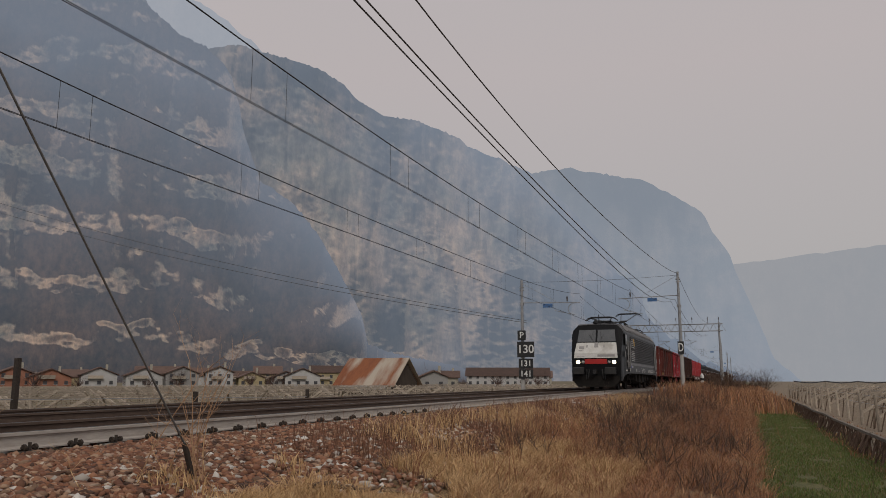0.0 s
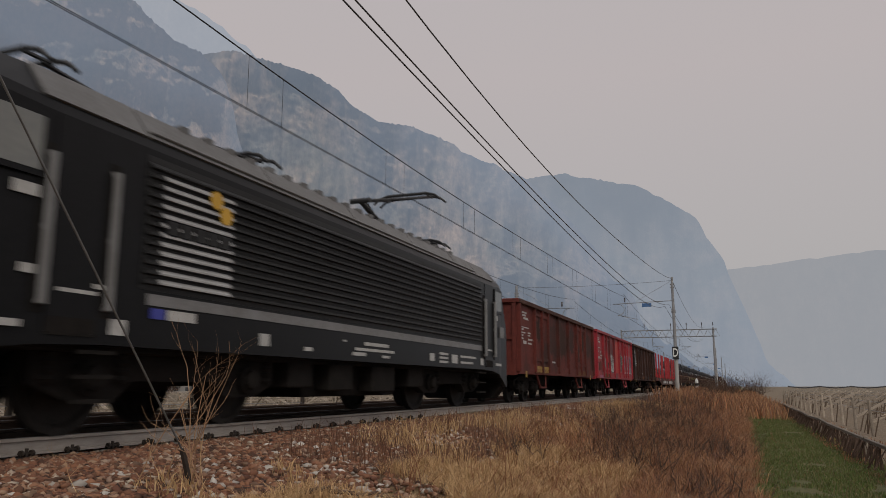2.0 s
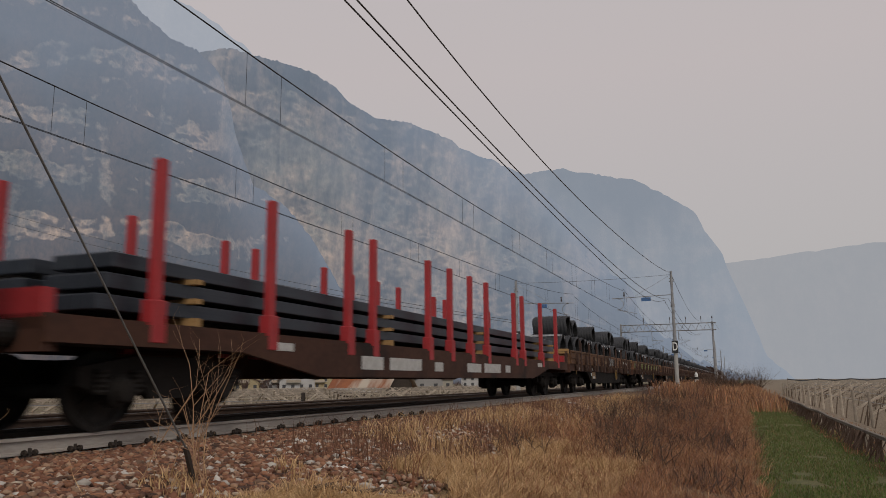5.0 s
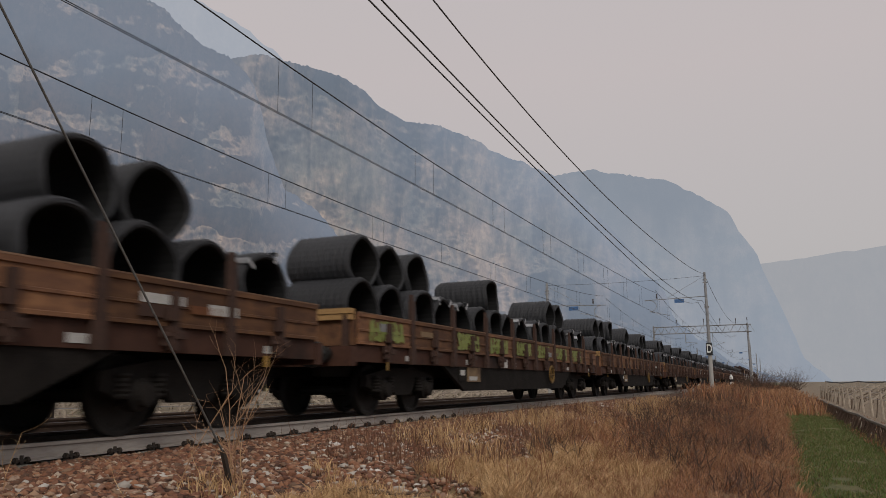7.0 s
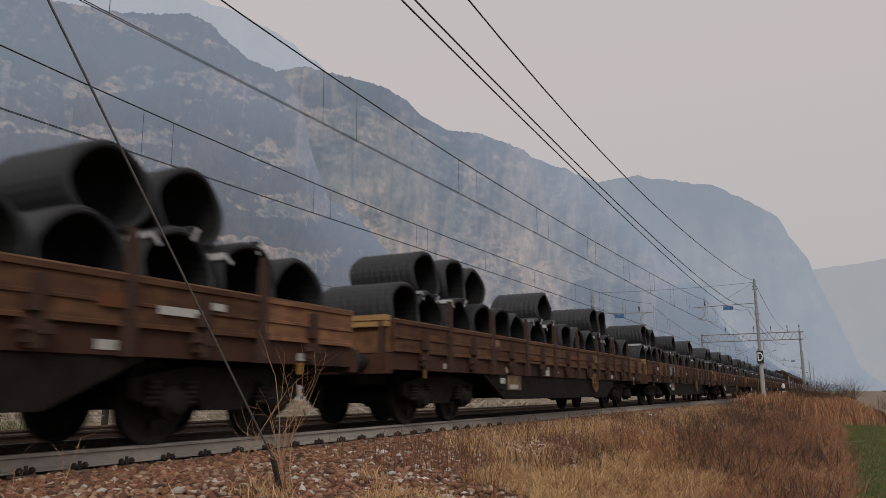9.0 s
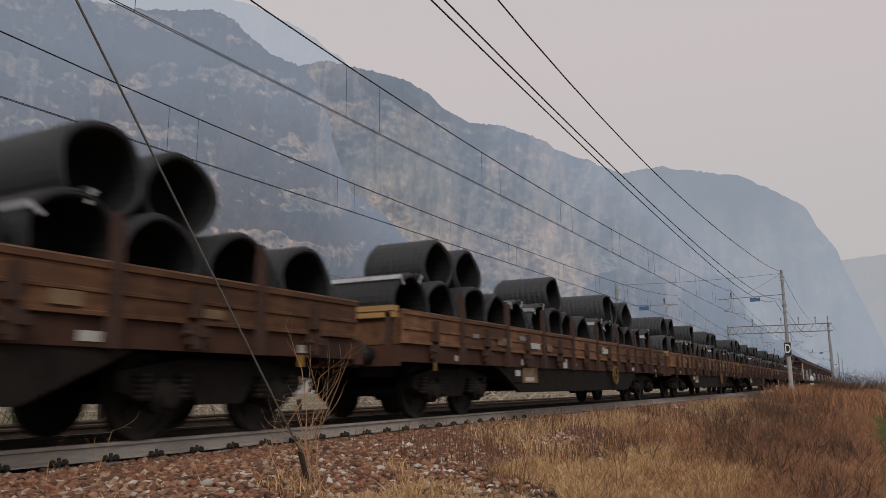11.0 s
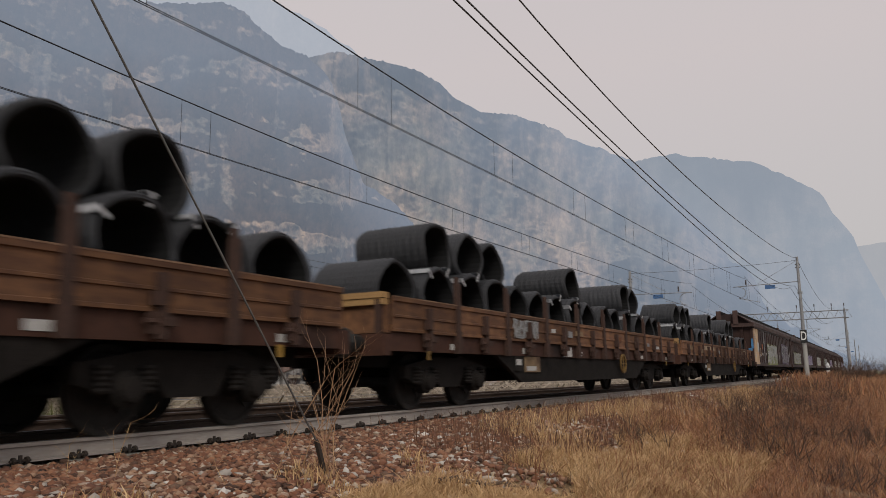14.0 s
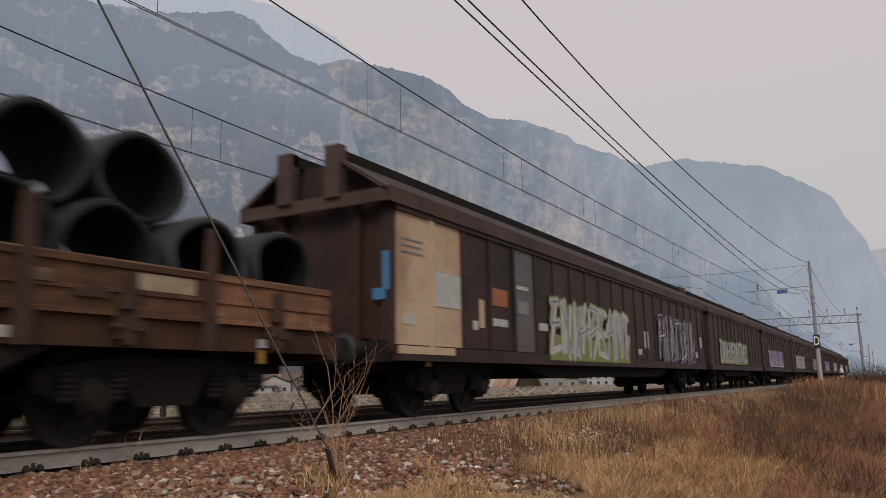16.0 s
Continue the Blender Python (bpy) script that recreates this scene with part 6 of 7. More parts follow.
stones("pale_stones", -6.1 + rng.triangular(0, 0.9, 5.2, n), 2.5 + 30 * rng.random(n) ** 1.5, rng.uniform(0.018, 0.055, n), pale_mat2, "scattered pale limestone lumps on the bank")


def blades(name, x, y, h, material, label, width=0.006, lean=0.35, base=None, kind="stuff", category="grass"):
    """Thin bent blades, each a strip of three triangles."""
    n = len(x)
    z = ground_z(x) if base is None else base
    a = rng.uniform(0, 6.28, n)
    b = rng.uniform(0, 6.28, n)
    l = rng.uniform(0.1, 1.0, n) * lean * h
    w = width * rng.uniform(0.6, 1.5, n)
    px, py = np.cos(a) * w, np.sin(a) * w
    dx, dy = np.cos(b) * l, np.sin(b) * l
    v = np.stack([np.stack([x - px, y - py, z - 0.02], -1), np.stack([x + px, y + py, z - 0.02], -1),
                  np.stack([x - px * 0.8 + dx * 0.35, y - py * 0.8 + dy * 0.35, z + h * 0.6], -1), np.stack([x + px * 0.8 + dx * 0.35, y + py * 0.8 + dy * 0.35, z + h * 0.6], -1),
                  np.stack([x + dx, y + dy, z + h], -1)], 1)
    f = np.array([(0, 1, 3), (0, 3, 2), (2, 3, 4)])[None] + (np.arange(n) * 5)[:, None, None]
    ob = arrays(name, v.reshape(-1, 3), f.reshape(-1, 3), material)
    return tagged(ob, label, category, kind=kind)


straw = ramp_island("straw", ((0.600, 0.390, 0.190), (0.455, 0.285, 0.130), (0.700, 0.490, 0.260), (0.280, 0.152, 0.070), (0.620, 0.405, 0.200), (0.350, 0.185, 0.082)), 0.75)
weed = ramp_island("brown_weed", ((0.290, 0.115, 0.055), (0.385, 0.185, 0.082), (0.150, 0.066, 0.040), (0.460, 0.255, 0.122), (0.240, 0.118, 0.070), (0.085, 0.046, 0.036), (0.540, 0.325, 0.165), (0.330, 0.120, 0.056), (0.170, 0.094, 0.068)), 0.85)
redstem = ramp_island("red_stem", ((0.13, 0.06, 0.035), (0.19, 0.09, 0.05), (0.09, 0.045, 0.03)), 0.85)
green = ramp_island("green_grass", ((0.066, 0.118, 0.018), (0.085, 0.138, 0.024), (0.130, 0.150, 0.036), (0.046, 0.080, 0.016), (0.210, 0.160, 0.070), (0.082, 0.110, 0.028), (0.150, 0.110, 0.050)), 0.8)


def clumpy(n, x0, x1, y0, y1, scale, cut, power=1.4):
    """Places in a rectangle, thinned where a noise field is low, denser near the camera."""
    xs = rng.uniform(x0, x1, n)
    ys = y0 + (y1 - y0) * rng.random(n) ** power
    keep = np.array([noise.noise((a * scale, b * scale, 3.3)) > cut for a, b in zip(xs, ys)])
    xs, ys = xs[keep], ys[keep]
    if 0 < x1 < 1:
        edge = np.array([0.35 * noise.noise((0.3, b * 0.8, 1)) + 0.2 * noise.noise((0.7, b * 2.5, 4)) for b in ys])
        xs = np.where(xs > x1 - 0.6, xs + edge, xs)
    return xs, ys


def tufts(x, y):
    """Uneven growth: low hollows and taller tufts."""
    return np.array([0.85 + 0.75 * noise.noise((a * 1.3, b * 1.3, 9.1)) + 0.45 * noise.noise((a * 3.1, b * 3.1, 2.2)) for a, b in zip(x, y)]).clip(0.2, 2.0)


x, y = clumpy(130000, -3.9, -1.5, 5.0, 34, 0.55, -0.06)
blades("straw_grass", x, y, rng.uniform(0.05, 0.22, len(x)) * tufts(x, y), straw, "pale dry straw-coloured grass on the verge", 0.0030, 1.7)
x, y = clumpy(9000, -5.3, -3.6, 10, 40, 0.5, 0.0, 1.0)
blades("straw_grass", x, y, rng.uniform(0.12, 0.4, len(x)), straw, "pale dry tall grass at the edge of the ballast", 0.0045, 1.1)
x, y = clumpy(9000, -4.9, -2.6, 2.5, 11, 1.3, 0.2, 1.0)
blades("straw_grass", x, y, rng.uniform(0.05, 0.18, len(x)), straw, "thin dry grass between the ballast stones", 0.005, 0.9)
x, y = clumpy(120000, -2.7, 0.25, 5.5, 45, 0.7, -0.12, 1.6)
blades("brown_weeds", x, y, rng.uniform(0.07, 0.30, len(x)) * np.clip(0.5 + (y - 6) * 0.05, 0.45, 1.3) * tufts(x, y), weed, "matted red-brown dry weeds covering the bank", 0.0032, 1.9)
x, y = clumpy(50000, -4.4, 0.1, 13, 70, 0.45, -0.05, 1.3)
blades("brown_weeds", x, y, rng.uniform(0.10, 0.42, len(x)) * tufts(x, y), weed, "tall red-brown dry weeds on the bank", 0.0042, 1.5)
x, y = clumpy(24000, -4.8, 2.4, 45, 210, 0.12, -0.3, 1.0)
blades("brown_weeds", x, y, rng.uniform(0.4, 1.1, len(x)), weed, "distant dry weeds along the line", 0.02, 0.6)
x, y = clumpy(6500, -5.7, -3.4, 8.0, 28, 0.9, -0.05, 1.0)
blades("red_stems", x, y, rng.uniform(0.12, 0.42, len(x)), redstem, "upright reddish dry stems among the ballast", 0.004, 0.6)
x, y = clumpy(90000, 0.15, 3.0, 9, 60, 1.1, -0.45, 1.7)
x = x + 0.006 * (y - 10)
blades("green_grass", x, y, rng.uniform(0.025, 0.075, len(x)), green, "short green grass on the farm track", 0.006, 0.8)
x, y = clumpy(9000, 2.3, 4.2, 10, 50, 0.9, 0.0, 1.4)
blades("straw_grass", x, y, rng.uniform(0.05, 0.16, len(x)), weed, "bleached grass along the vine row", 0.006, 0.9)
x, y = clumpy(9000, -19.5, -14.6, 0.0, 60, 0.5, 0.0, 1.3)
blades("straw_grass", x, y, rng.uniform(0.15, 0.8, len(x)), weed, "tall dry grass behind the second track", 0.010, 0.5)
x, y = clumpy(12000, -18.0, -14.6, -1.0, 12, 0.6, 0.05, 1.0)
blades("green_grass", x, y, rng.uniform(0.3, 1.2, len(x)), green, "green undergrowth behind the second track", 0.012, 0.7, category="plants")


def twigs(name, label, at, height, spread, n, material, seed, depth=2, thick=0.008, category="bush"):
    """A bare shrub: stems that fork, each a thin three-sided twig."""
    rnd = random.Random(seed)
    verts, faces = [], []

    def stick(p, q, r0, r1):
        ax = (q - p).normalized()
        u = ax.orthogonal().normalized()
        w = ax.cross(u)
        k = len(verts)
        for c, r in ((p, r0), (q, r1)):
            for j in range(3):
                a = j * math.tau / 3
                verts.append(tuple(c + (u * math.cos(a) + w * math.sin(a)) * r))
        for j in range(3):
            faces.append((k + j, k + (j + 1) % 3, k + 3 + (j + 1) % 3, k + 3 + j))

    def grow(p, d, length, r, level):
        q = p
        for _ in range(3):
            d = (d + Vector((rnd.gauss(0, 0.16), rnd.gauss(0, 0.16), rnd.gauss(0.03, 0.1)))).normalized()
            e = q + d * length / 3
            stick(q, e, r, r * 0.8)
            q, r = e, r * 0.8
            if level and rnd.random() < 0.9:
                side = (d + Vector((rnd.gauss(0, 0.7), rnd.gauss(0, 0.7), rnd.gauss(0.1, 0.3)))).normalized()
                grow(q, side, length * rnd.uniform(0.35, 0.6), r * 0.65, level - 1)
    for _ in range(n):
        base = Vector((rnd.gauss(0, spread * 0.25), rnd.gauss(0, spread * 0.25), 0))
        d = Vector((rnd.gauss(0, spread * 0.4), rnd.gauss(0, spread * 0.4), 1)).normalized()
        grow(base, d, height * rnd.uniform(0.6, 1.0), thick, depth)
    me = bpy.data.meshes.new(name)
    me.from_pydata(verts, [], faces)
    me.materials.append(material)
    ob = new(name, me)
    ob.matrix_basis = pose(at[0], at[1], float(ground_z(at[0])) + (at[2] if len(at) > 2 else 0) - 0.03)
    return tagged(ob, label, category, "bare shrubs on the bank" if category == "bush" else "")


bark = mat("dry_bark", (0.085, 0.055, 0.042), (0.13, 0.085, 0.06), 12, 0.9)
sapling_bark = mat("sapling_bark", (0.46, 0.29, 0.17), (0.32, 0.19, 0.11), 12, 0.9)
bark_pale = mat("pale_bark", (0.34, 0.21, 0.12), (0.24, 0.14, 0.08), 12, 0.9)
twigs("sapling", "thin bare sapling beside the guy wire", (-4.66, 5.72), 1.15, 0.75, 9, sapling_bark, 3, 2, 0.0075, "sapling")
for k, (x, y, h, n) in enumerate(((-2.3, 15.5, 0.75, 40), (-1.7, 13.0, 0.6, 34), (-1.2, 17.0, 0.7, 36), (-2.9, 20.0, 0.8, 36), (-1.4, 22.0, 0.8, 36), (-2.4, 26.0, 0.9, 36), (-3.2, 30, 0.9, 34), (-1.6, 33, 0.9, 34), (-2.8, 42, 1.0, 34), (-1.9, 52, 1.1, 34), (-3.3, 11.5, 0.5, 16), (-0.6, 12.0, 0.45, 22), (-0.4, 19.0, 0.6, 26), (-2.2, 70, 1.8, 40), (-1.4, 86, 2.4, 46), (-2.8, 100, 2.6, 46), (-0.6, 115, 3.0, 46), (1.5, 150, 3.5, 46), (4.0, 180, 4.0, 46))):
    twigs("bare_bush", "tangled brown leafless shrub on the bank", (x, y), h, 1.3 if y < 60 else 1.6, int(n * 1.5), bark, 20 + k, 2, 0.009 if y < 60 else 0.02)
red_bark = mat("red_bark", (0.22, 0.095, 0.052), (0.32, 0.15, 0.080), 12, 0.9)
plum_bark = mat("plum_bark", (0.085, 0.055, 0.048), (0.14, 0.09, 0.075), 12, 0.9)
rnd = random.Random(41)
for k in range(44):
    y = 8.0 + 26 * (k / 44) ** 1.3
    x = rnd.uniform(-2.4, -0.15) if k % 4 else rnd.uniform(-3.6, -2.2)
    near = min(1.0, y / 16)
    twigs("bare_bush", "low tangled leafless shrub among the dry weeds", (x, y), rnd.uniform(0.32, 0.6) * near, 1.9, 34, red_bark if k % 3 else plum_bark, 140 + k, 2, 0.0048 if y < 16 else 0.007)
for k, (x, y) in enumerate(((-3.3, 7.4), (-2.7, 8.6), (-3.0, 10.4), (-2.5, 12.2), (-3.6, 13.5), (-3.9, 16.0))):
    twigs("bare_bush", "thin upright dry shrub in the straw grass", (x, y), 0.55, 0.7, 8, red_bark, 200 + k, 2, 0.005)
for k, (x, y, h) in enumerate(((-16.0, 5.5, 1.2), (-16.6, 8.5, 1.4), (-17.2, 3.5, 1.5), (-16.2, 12, 1.1), (-17.5, 17, 1.2))):
    twigs("bare_bush", "leafless shrub behind the second track", (x, y), h, 1.2, 30, bark_pale, 60 + k, 2, 0.008)
for k in range(5):
    twigs("dry_stalk", "pale dry stalk standing in the ballast", ((-4.75, 4.6), (-4.35, 5.8), (-4.5, 5.2), (-5.6, 4.0), (-5.5, 4.5))[k], 0.5, 0.5, 1, straw, 80 + k, 2, 0.004, "stalk")
bm = bmesh.new()
for k in range(4):
    p = Vector((-3.75 + 0.18 * k, 6.3 + 0.13 * k, float(ground_z(-3.75 + 0.18 * k)) + 0.07 + 0.03 * (k % 2)))
    tube(bm, p, p + Vector((0.19, 0.14, 0.03 * (-1) ** k)), 0.028 - 0.004 * k, 0.024 - 0.004 * k, 7)
tagged(part("fallen_branch", bm, bark), "dark fallen branch lying on the bank", "branch")

# ---------------------------------------------------------------- vineyards
post_wood = mat("vine_post", (0.42, 0.36, 0.29), (0.30, 0.25, 0.20), 4, 0.9, obj=True, spread=0.25, bump=0.3)
cane = mat("vine_cane", (0.10, 0.07, 0.05), (0.15, 0.11, 0.08), 9, 0.9)
bm = bmesh.new()
tube(bm, (0, 0, -0.1), (0, 0, 1.35), 0.065, 0.055, 6)
POST = finish(bm, "post", post_wood)
bm = bmesh.new()
beam(bm, (0, 0, 0.5), (1.75, 0, 1.45), 0.08, 0.10)
ARM = finish(bm, "arm", post_wood)


def vine_row(x, y0, y1, gap, side, label, canes=14):
    t = thing("vine_row", label, "vineyard", "pergola rows of the vineyards", at=pose(x, 0, float(ground_z(x))))
    rnd = random.Random(int(x * 10) + 500)
    n = int((y1 - y0) / gap)
    for k in range(n):
        y = y0 + k * gap
        shared("post", POST, t, pose(0, y, 0, rnd.uniform(-4, 4), rnd.uniform(-4, 4), 0))
        shared("arm", ARM, t, pose(0, y + 0.1, 0, 0, rnd.uniform(-3, 3), (0 if side > 0 else 180) + rnd.uniform(-6, 6)))
        if side < 0:
            shared("arm", ARM, t, pose(0, y - 0.1, 0, 0, rnd.uniform(-3, 3), rnd.uniform(-70, 70)))
    for k, z in enumerate((0.95, 1.2, 1.42)):
        bm = bmesh.new()
        beam(bm, (side * 0.55 * k, y0, z), (side * 0.55 * k, y0 + n * gap, z), 0.012 if side > 0 else 0.035)
        part("trellis_wire", bm, galv if side > 0 else post_wood, t)
    bm = bmesh.new()
    for k in range(int(n * gap * canes / 10)):
        y = rnd.uniform(y0, y0 + n * gap)
        p = Vector((0, y, 0))
        q = Vector((side * rnd.uniform(0.0, 0.25), y + rnd.uniform(-0.25, 0.25), rnd.uniform(0.6, 0.95)))
        beam(bm, p, q, 0.035)
        for _ in range(2):
            e = q + Vector((side * rnd.uniform(0.3, 1.4), rnd.uniform(-0.9, 0.9), rnd.uniform(0.1, 0.5)))
            beam(bm, q, e, 0.014)
    tagged(part("vine_canes", bm, cane, t, "bare brown vine canes"), kind="stuff")
    return t


for k in range(9):
    vine_row(4.6 + k * 2.9, 15 + k * 1.5, 105, 4.6, 1, "bare pergola vine row on wooden posts beside the farm track", 5)
for k in range(10):
    vine_row(-21 - k * 6.0, 8, 150, 5.2, -1, "bare pergola vine row on wooden posts beyond the railway", 5)
# the first row's edge: a rail over dark hanging roots and canes
grey_wood = mat("grey_wood", (0.20, 0.17, 0.14), (0.14, 0.12, 0.10), 4, 0.9, bump=0.3, obj=True)
t = thing("vine_edge", "weathered rail with dark hanging canes edging the vineyard", "vineyard edge", at=pose(2.75, 0, -1.3))
for k in range(14):
    bm = bmesh.new()
    beam(bm, (0.04 * (k % 3), 14 + k * 4.0, 0.53 + 0.03 * (k % 2)), (0.04 * ((k + 1) % 3), 17.97 + k * 4.0, 0.53 + 0.03 * ((k + 1) % 2)), 0.09, 0.07)
    part("rail", bm, grey_wood, t)
    shared("post", POST, t, pose(0.1, 14 + k * 4.0, -0.75))
bm = bmesh.new()
rnd = random.Random(5)
for k in range(520):
    y = 14 + 56 * rnd.random()
    beam(bm, (rnd.uniform(-0.08, 0.1), y, 0.52), (rnd.uniform(-0.28, 0.15), y + rnd.uniform(-0.25, 0.25), rnd.uniform(-0.02, 0.2)), rnd.uniform(0.012, 0.035))
tagged(part("cane_tangle", bm, bark, t, "dark tangled canes"), kind="stuff")
# hail nets rolled up on far poles
net = mat("net_black", (0.05, 0.05, 0.055), (0.08, 0.08, 0.085), 3, 0.8)
t = thing("orchard_nets", "rolled dark hail nets on posts across the far orchard", "orchard", at=pose(0, 0, -1.5))
for k in range(26):
    x = 8 + k * 5.0
    bm = bmesh.new()
    tube(bm, (x, 150, 0), (x, 150, 2.1), 0.07, n=6)
    part("post", bm, post_wood, t)
    bm = bmesh.new()
    tube(bm, (x, 150, 1.95), (x + 2.5, 150, 1.7), 0.10, n=6)
    tube(bm, (x + 2.5, 150, 1.7), (x + 5.0, 150, 1.95), 0.10, n=6)
    part("net_roll", bm, net, t)

# fence and kerb behind the second track
t = thing("wire_fence", "dark metal posts of a broken wire fence", "fence", at=pose(-16.8, 0, -1.45))
for y in (13.2, 14.2, 21.0, 28.0):
    boxpart("post", (-0.06, 0.06, y - 0.06, y + 0.06, 0, 2.5 if y < 15 else 1.6), clip_iron, t)
for z in (0.9, 1.5):
    bm = bmesh.new()
    beam(bm, (0, 13.2, z), (0, 28, z - 0.2), 0.02)
    part("fence_wire", bm, galv, t)
boxpart_ob = boxpart("concrete_edge", (-15.9, -15.7, 2, 60, -0.75, -0.36), pole_concrete, None)
tagged(boxpart_ob, "low pale concrete edge behind the second track", "kerb", kind="structure")
t = thing("marker_post", "short black and white banded marker post", "marker", at=pose(-4.7, 97, float(ground_z(-4.7))))
for k in range(5):
    bm = bmesh.new()
    tube(bm, (0, 0, 0.3 * k), (0, 0, 0.3 * k + 0.3), 0.2, n=10)
    part("band", bm, sign_white if k % 2 == 0 else sign_black, t, "white band" if k % 2 == 0 else "black band")
bm = bmesh.new()
tube(bm, (0, 0, 1.5), (0, 0, 1.8), 0.2, 0.02, 10)
part("cap", bm, sign_white, t)

# ---------------------------------------------------------------- village
win_dark = mat("window_dark", (0.04, 0.04, 0.045), (0.07, 0.07, 0.075), 3, 0.3)
roof_tile = mat("roof_tile", (0.135, 0.085, 0.068), (0.095, 0.066, 0.056), 0.8, 0.9, obj=True, spread=0.3)
walls = [mat("plaster", c, tuple(v * 0.86 for v in c), 0.4, 0.9) for c in ((0.30, 0.29, 0.28), (0.40, 0.33, 0.20), (0.32, 0.15, 0.10), (0.46, 0.45, 0.44), (0.38, 0.35, 0.29))]


def house(bearing, dist, w, d, h, wall, turn, label):
    a = radians(bearing)
    x, y = -math.sin(a) * dist, math.cos(a) * dist
    t = thing("house", label, "house", "houses of the village", at=pose(x, y, -2.0, 0, 0, bearing + turn))
    h *= 0.70 + 0.16 * math.sin(bearing * 7.3)
    boxpart("wall", (-w / 2, w / 2, -d / 2, d / 2, 0, h), walls[wall], t)
    r = 0.26 * d + 0.5
    bm = bmesh.new()
    if turn:
        prism(bm, [(-w / 2 - 0.6, h - 0.1), (0, h + w * 0.22), (w / 2 + 0.6, h - 0.1), (w / 2 + 0.6, h + 0.15), (0, h + w * 0.22 + 0.3), (-w / 2 - 0.6, h + 0.15)], -d / 2 - 0.7, d / 2 + 0.7)
        part("roof", bm, roof_tile, t, "red-brown tiled roof")
        bm = bmesh.new()
        prism(bm, [(-w / 2, h), (w / 2, h), (0, h + w * 0.21)], -d / 2, d / 2)
        part("gable", bm, walls[wall], t)
    else:
        prism(bm, [(-d / 2 - 0.6, h - 0.1), (0, h + r - 0.25), (d / 2 + 0.6, h - 0.1), (d / 2 + 0.6, h + 0.15), (0, h + r), (-d / 2 - 0.6, h + 0.15)], -w / 2 - 0.7, w / 2 + 0.7, "x")
        part("roof", bm, roof_tile, t, "red-brown tiled roof")
        bm = bmesh.new()
        prism(bm, [(-d / 2, h), (d / 2, h), (0, h + r - 0.3)], -w / 2, w / 2, "x")
        part("gable", bm, walls[wall], t)
    n = max(2, int(w / 3))
    for fl in range(2 if h > 4.2 else 1):
        for k in range(n):
            xx = -w / 2 + (k + 0.5) * w / n
            win = boxpart("window", (xx - 0.55, xx + 0.55, -d / 2 - 0.05, -d / 2 + 0.05, 0.9 + fl * 2.3, 2.1 + fl * 2.3), win_dark, t)
            boxpart("sill", (xx - 0.7, xx + 0.7, -d / 2 - 0.15, -d / 2 + 0.02, 0.78 + fl * 2.3, 0.88 + fl * 2.3), walls[3], win)
    if w > 8 and w < 15:
        bal = boxpart("balcony", (-w * 0.32, w * 0.1, -d / 2 - 1.2, -d / 2 - 0.06, 2.75, 2.92), walls[4], t, "small balcony")
        boxpart("railing", (-w * 0.32, w * 0.1, -d / 2 - 1.2, -d / 2 - 1.12, 2.92, 3.8), post_wood, bal)
    boxpart("chimney", (w * 0.2, w * 0.2 + 0.7, -0.3, 0.4, h, h + r + 0.8), walls[4], t)


HOUSES = ((50.0, 285, 10, 9, 5.4, 2, 8), (47.9, 280, 12, 9, 5.4, 2, 5), (46.4, 290, 7, 8, 5.4, 1, 0), (45.0, 285, 11, 9, 4.6, 3, 6), (42.2, 275, 11, 10, 5.0, 3, 7), (40.9, 300, 18, 9, 6.6, 0, 0), (39.7, 270, 10, 9, 5.4, 0, 6), (38.3, 290, 8, 9, 5.6, 3, 0), (37.2, 285, 9, 9, 5.8, 3, 6), (36.0, 300, 11, 9, 5.4, 4, 0), (35.0, 285, 9, 9, 5.6, 1, 7), (33.8, 290, 9, 9, 5.4, 1, 0), (32.6, 285, 10, 9, 5.4, 0, 6), (31.4, 280, 12, 9, 5.2, 3, 5), (29.6, 310, 13, 9, 6.6, 1, 0), (21.9, 230, 8, 8, 4.4, 0, 6), (20.8, 260, 7, 7, 4.0, 4, 0), (16.4, 330, 34, 12, 5.6, 3, 0), (14.6, 420, 20, 12, 6, 4, 0))
for b, dist, w, d, h, c, turn in HOUSES:
    names = ("grey plaster", "yellow plaster", "orange plaster", "white plaster", "cream plaster")
    house(b, dist, w, d, h, c, turn, names[c] + " village house with a red-brown tiled roof")

for k in range(22):
    b = radians(14 + 38 * k / 21 + 0.7 * math.sin(k * 5.1))
    d = 235 + 60 * math.sin(k * 2.3) ** 2
    twigs("tree", "bare brown tree between the village houses", (-math.sin(b) * d, math.cos(b) * d), 4.2 + 1.6 * math.sin(k * 3.7), 1.6, 26, plum_bark, 300 + k, 2, 0.07, "tree")

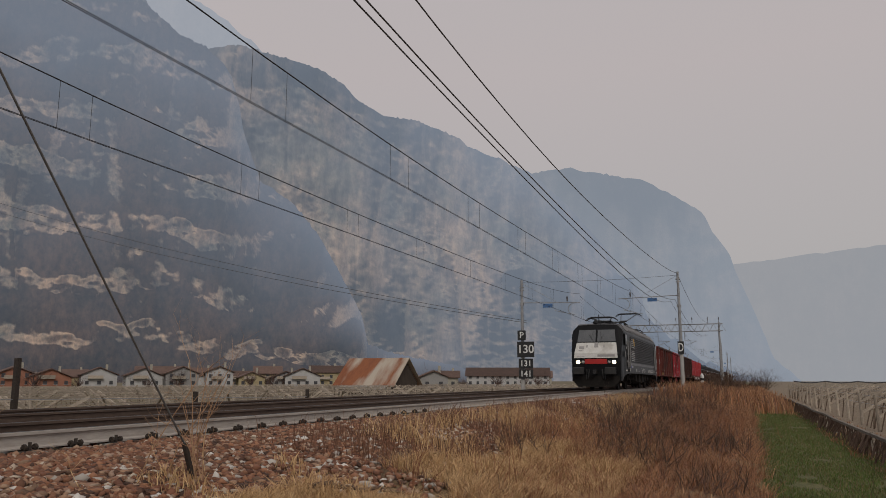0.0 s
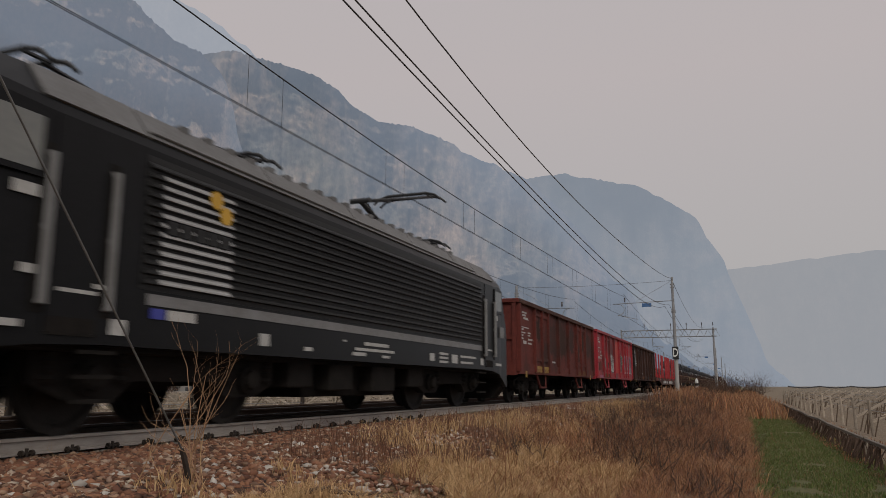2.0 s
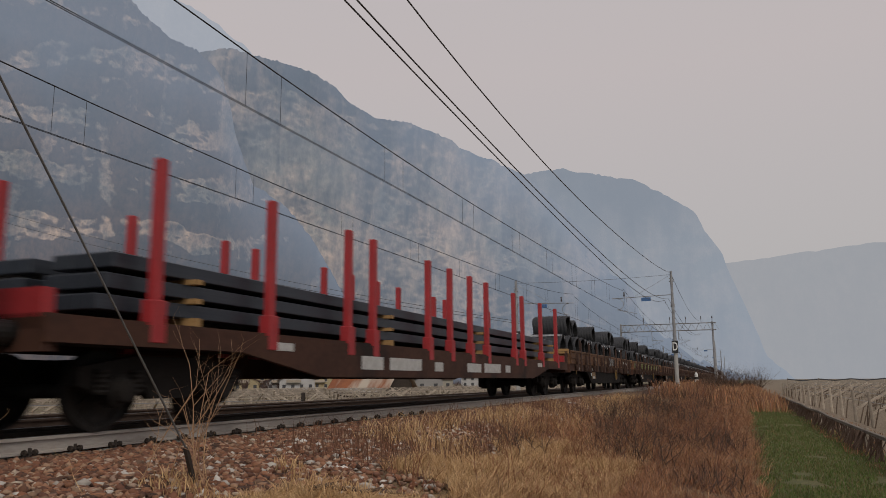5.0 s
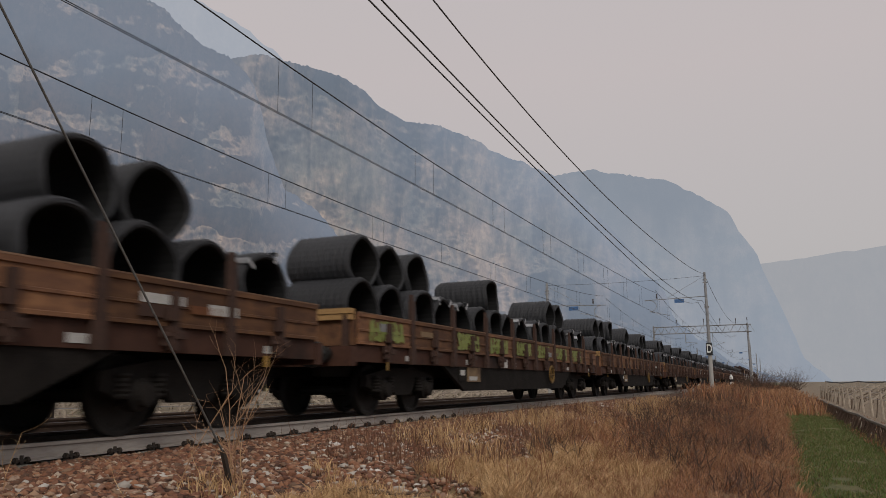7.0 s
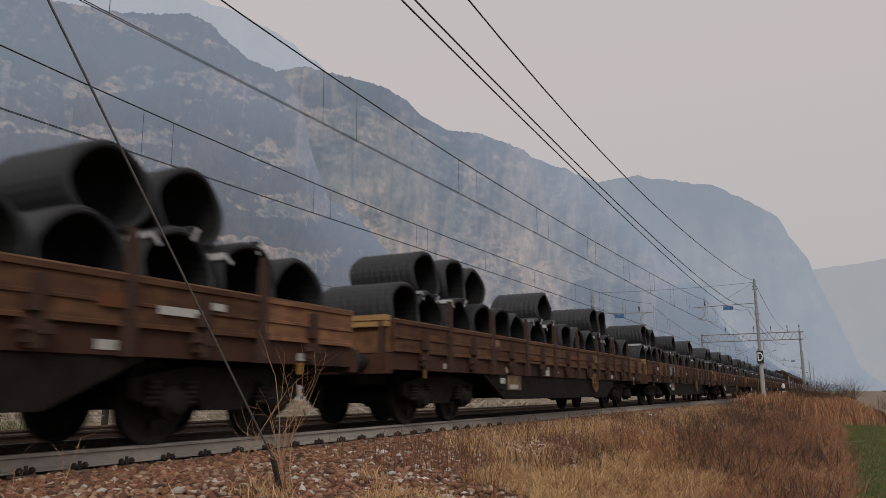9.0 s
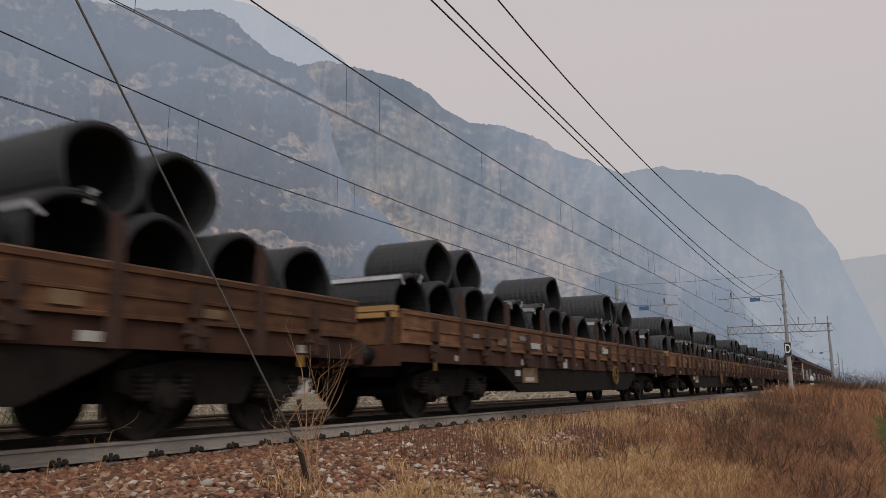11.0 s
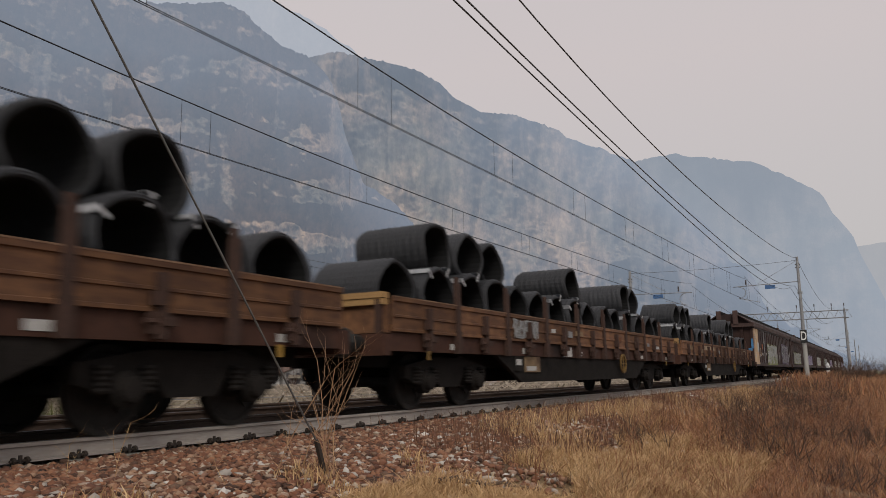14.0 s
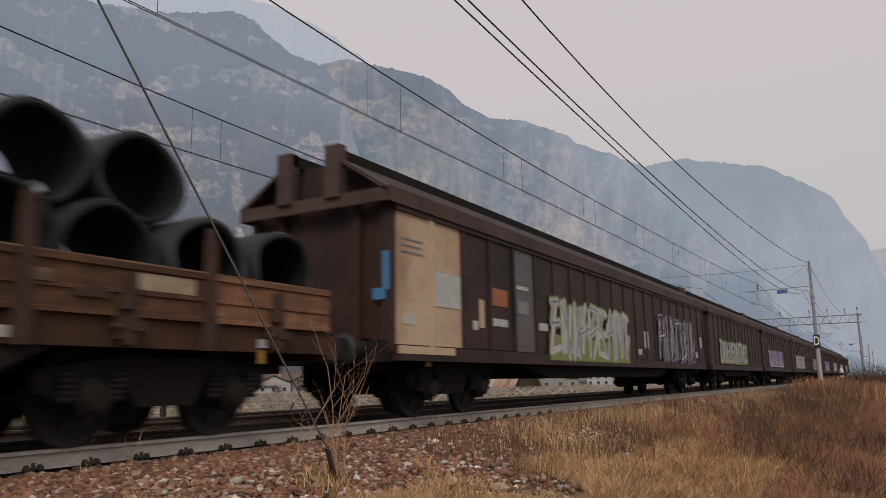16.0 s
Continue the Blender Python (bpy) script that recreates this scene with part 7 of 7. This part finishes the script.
# rusty barn
rust_roof = mat("rusty_sheet", (0.27, 0.10, 0.045), (0.20, 0.075, 0.04), 0.35, 0.85, stain=(0.42, 0.36, 0.29), stretch=(1.5, 0.4, 0.4))
barn_wood = mat("barn_boards", (0.05, 0.04, 0.033), (0.08, 0.062, 0.05), 1.5, 0.9, stretch=(4, 4, 0.5))
pale_sheet = mat("pale_sheet", (0.42, 0.40, 0.37), (0.34, 0.32, 0.30), 0.6, 0.7)
a = radians(25.9)
t = thing("barn", "old dark wooden barn with a rust-streaked metal roof", "barn", at=pose(-math.sin(a) * 126, math.cos(a) * 126, -1.8, 0, 0, 25.9 - 30))
boxpart("wall", (-5.0, 5.0, -4.0, 4.0, 0, 2.1), barn_wood, t, "dark board wall")
for k in range(24):
    boxpart("board", (5.0, 5.04, -4.0 + k / 3, -3.7 + k / 3, 0, 2.0 + 3.3 * (1 - abs(-4 + k / 3 + 0.15) / 4.0)), barn_wood, t)
bm = bmesh.new()
prism(bm, [(-4, 2.0), (4, 2.0), (0, 5.4)], -4.9, 4.96, "x")
part("gable", bm, barn_wood, t)
for k in range(20):
    for s in (-1, 1):
        bm = bmesh.new()
        x0 = -5.5 + k * 0.56
        prism(bm, [(s * 4.9, 1.35), (0, 5.75), (0, 5.83), (s * 4.9, 1.43)], x0, x0 + (0.545 if k % 2 else 0.555), "x")
        part("roof_sheet", bm, rust_roof, t, "rusty corrugated sheet")
bm = bmesh.new()
prism(bm, [(-6.6, 0.9), (-4.6, 1.5), (-4.6, 1.56), (-6.6, 0.96)], -4.0, 4.6, "x")
part("lean_to_roof", bm, pale_sheet, t, "pale metal lean-to roof")


def motions():
    """The train rolls by at an even speed; its wheels turn."""
    drift = ((0, 0.0), (1.5, 0.0), (3.5, 0.25), (6.3, 0.35), (9.2, 0.2), (11.3, -0.15), (13.3, -0.42), (14.5, -0.55), (16, -0.8))
    for ob, back, x, z in MOVING:
        walk(ob, [(t, pose(XC + x, FRONT + back - SPEED * t + d, z)) for t, d in drift])
    for (y, r), sets in WHEELSETS.items():
        walk(sets[0], [(k / FPS, pose(0, y, r, math.degrees(SPEED * k / FPS / r) % 360)) for k in range(16 * FPS + 1)])
        alike = [o for o in scene.objects if o.data is sets[0].data and o is not sets[0] and abs(o.location.y - y) < 0.01]
        for w in alike:
            w.rotation_mode = "QUATERNION"
            keys = w.animation_data_create()
            keys.action = sets[0].animation_data.action
            keys.action_slot = sets[0].animation_data.action_slot


motions()
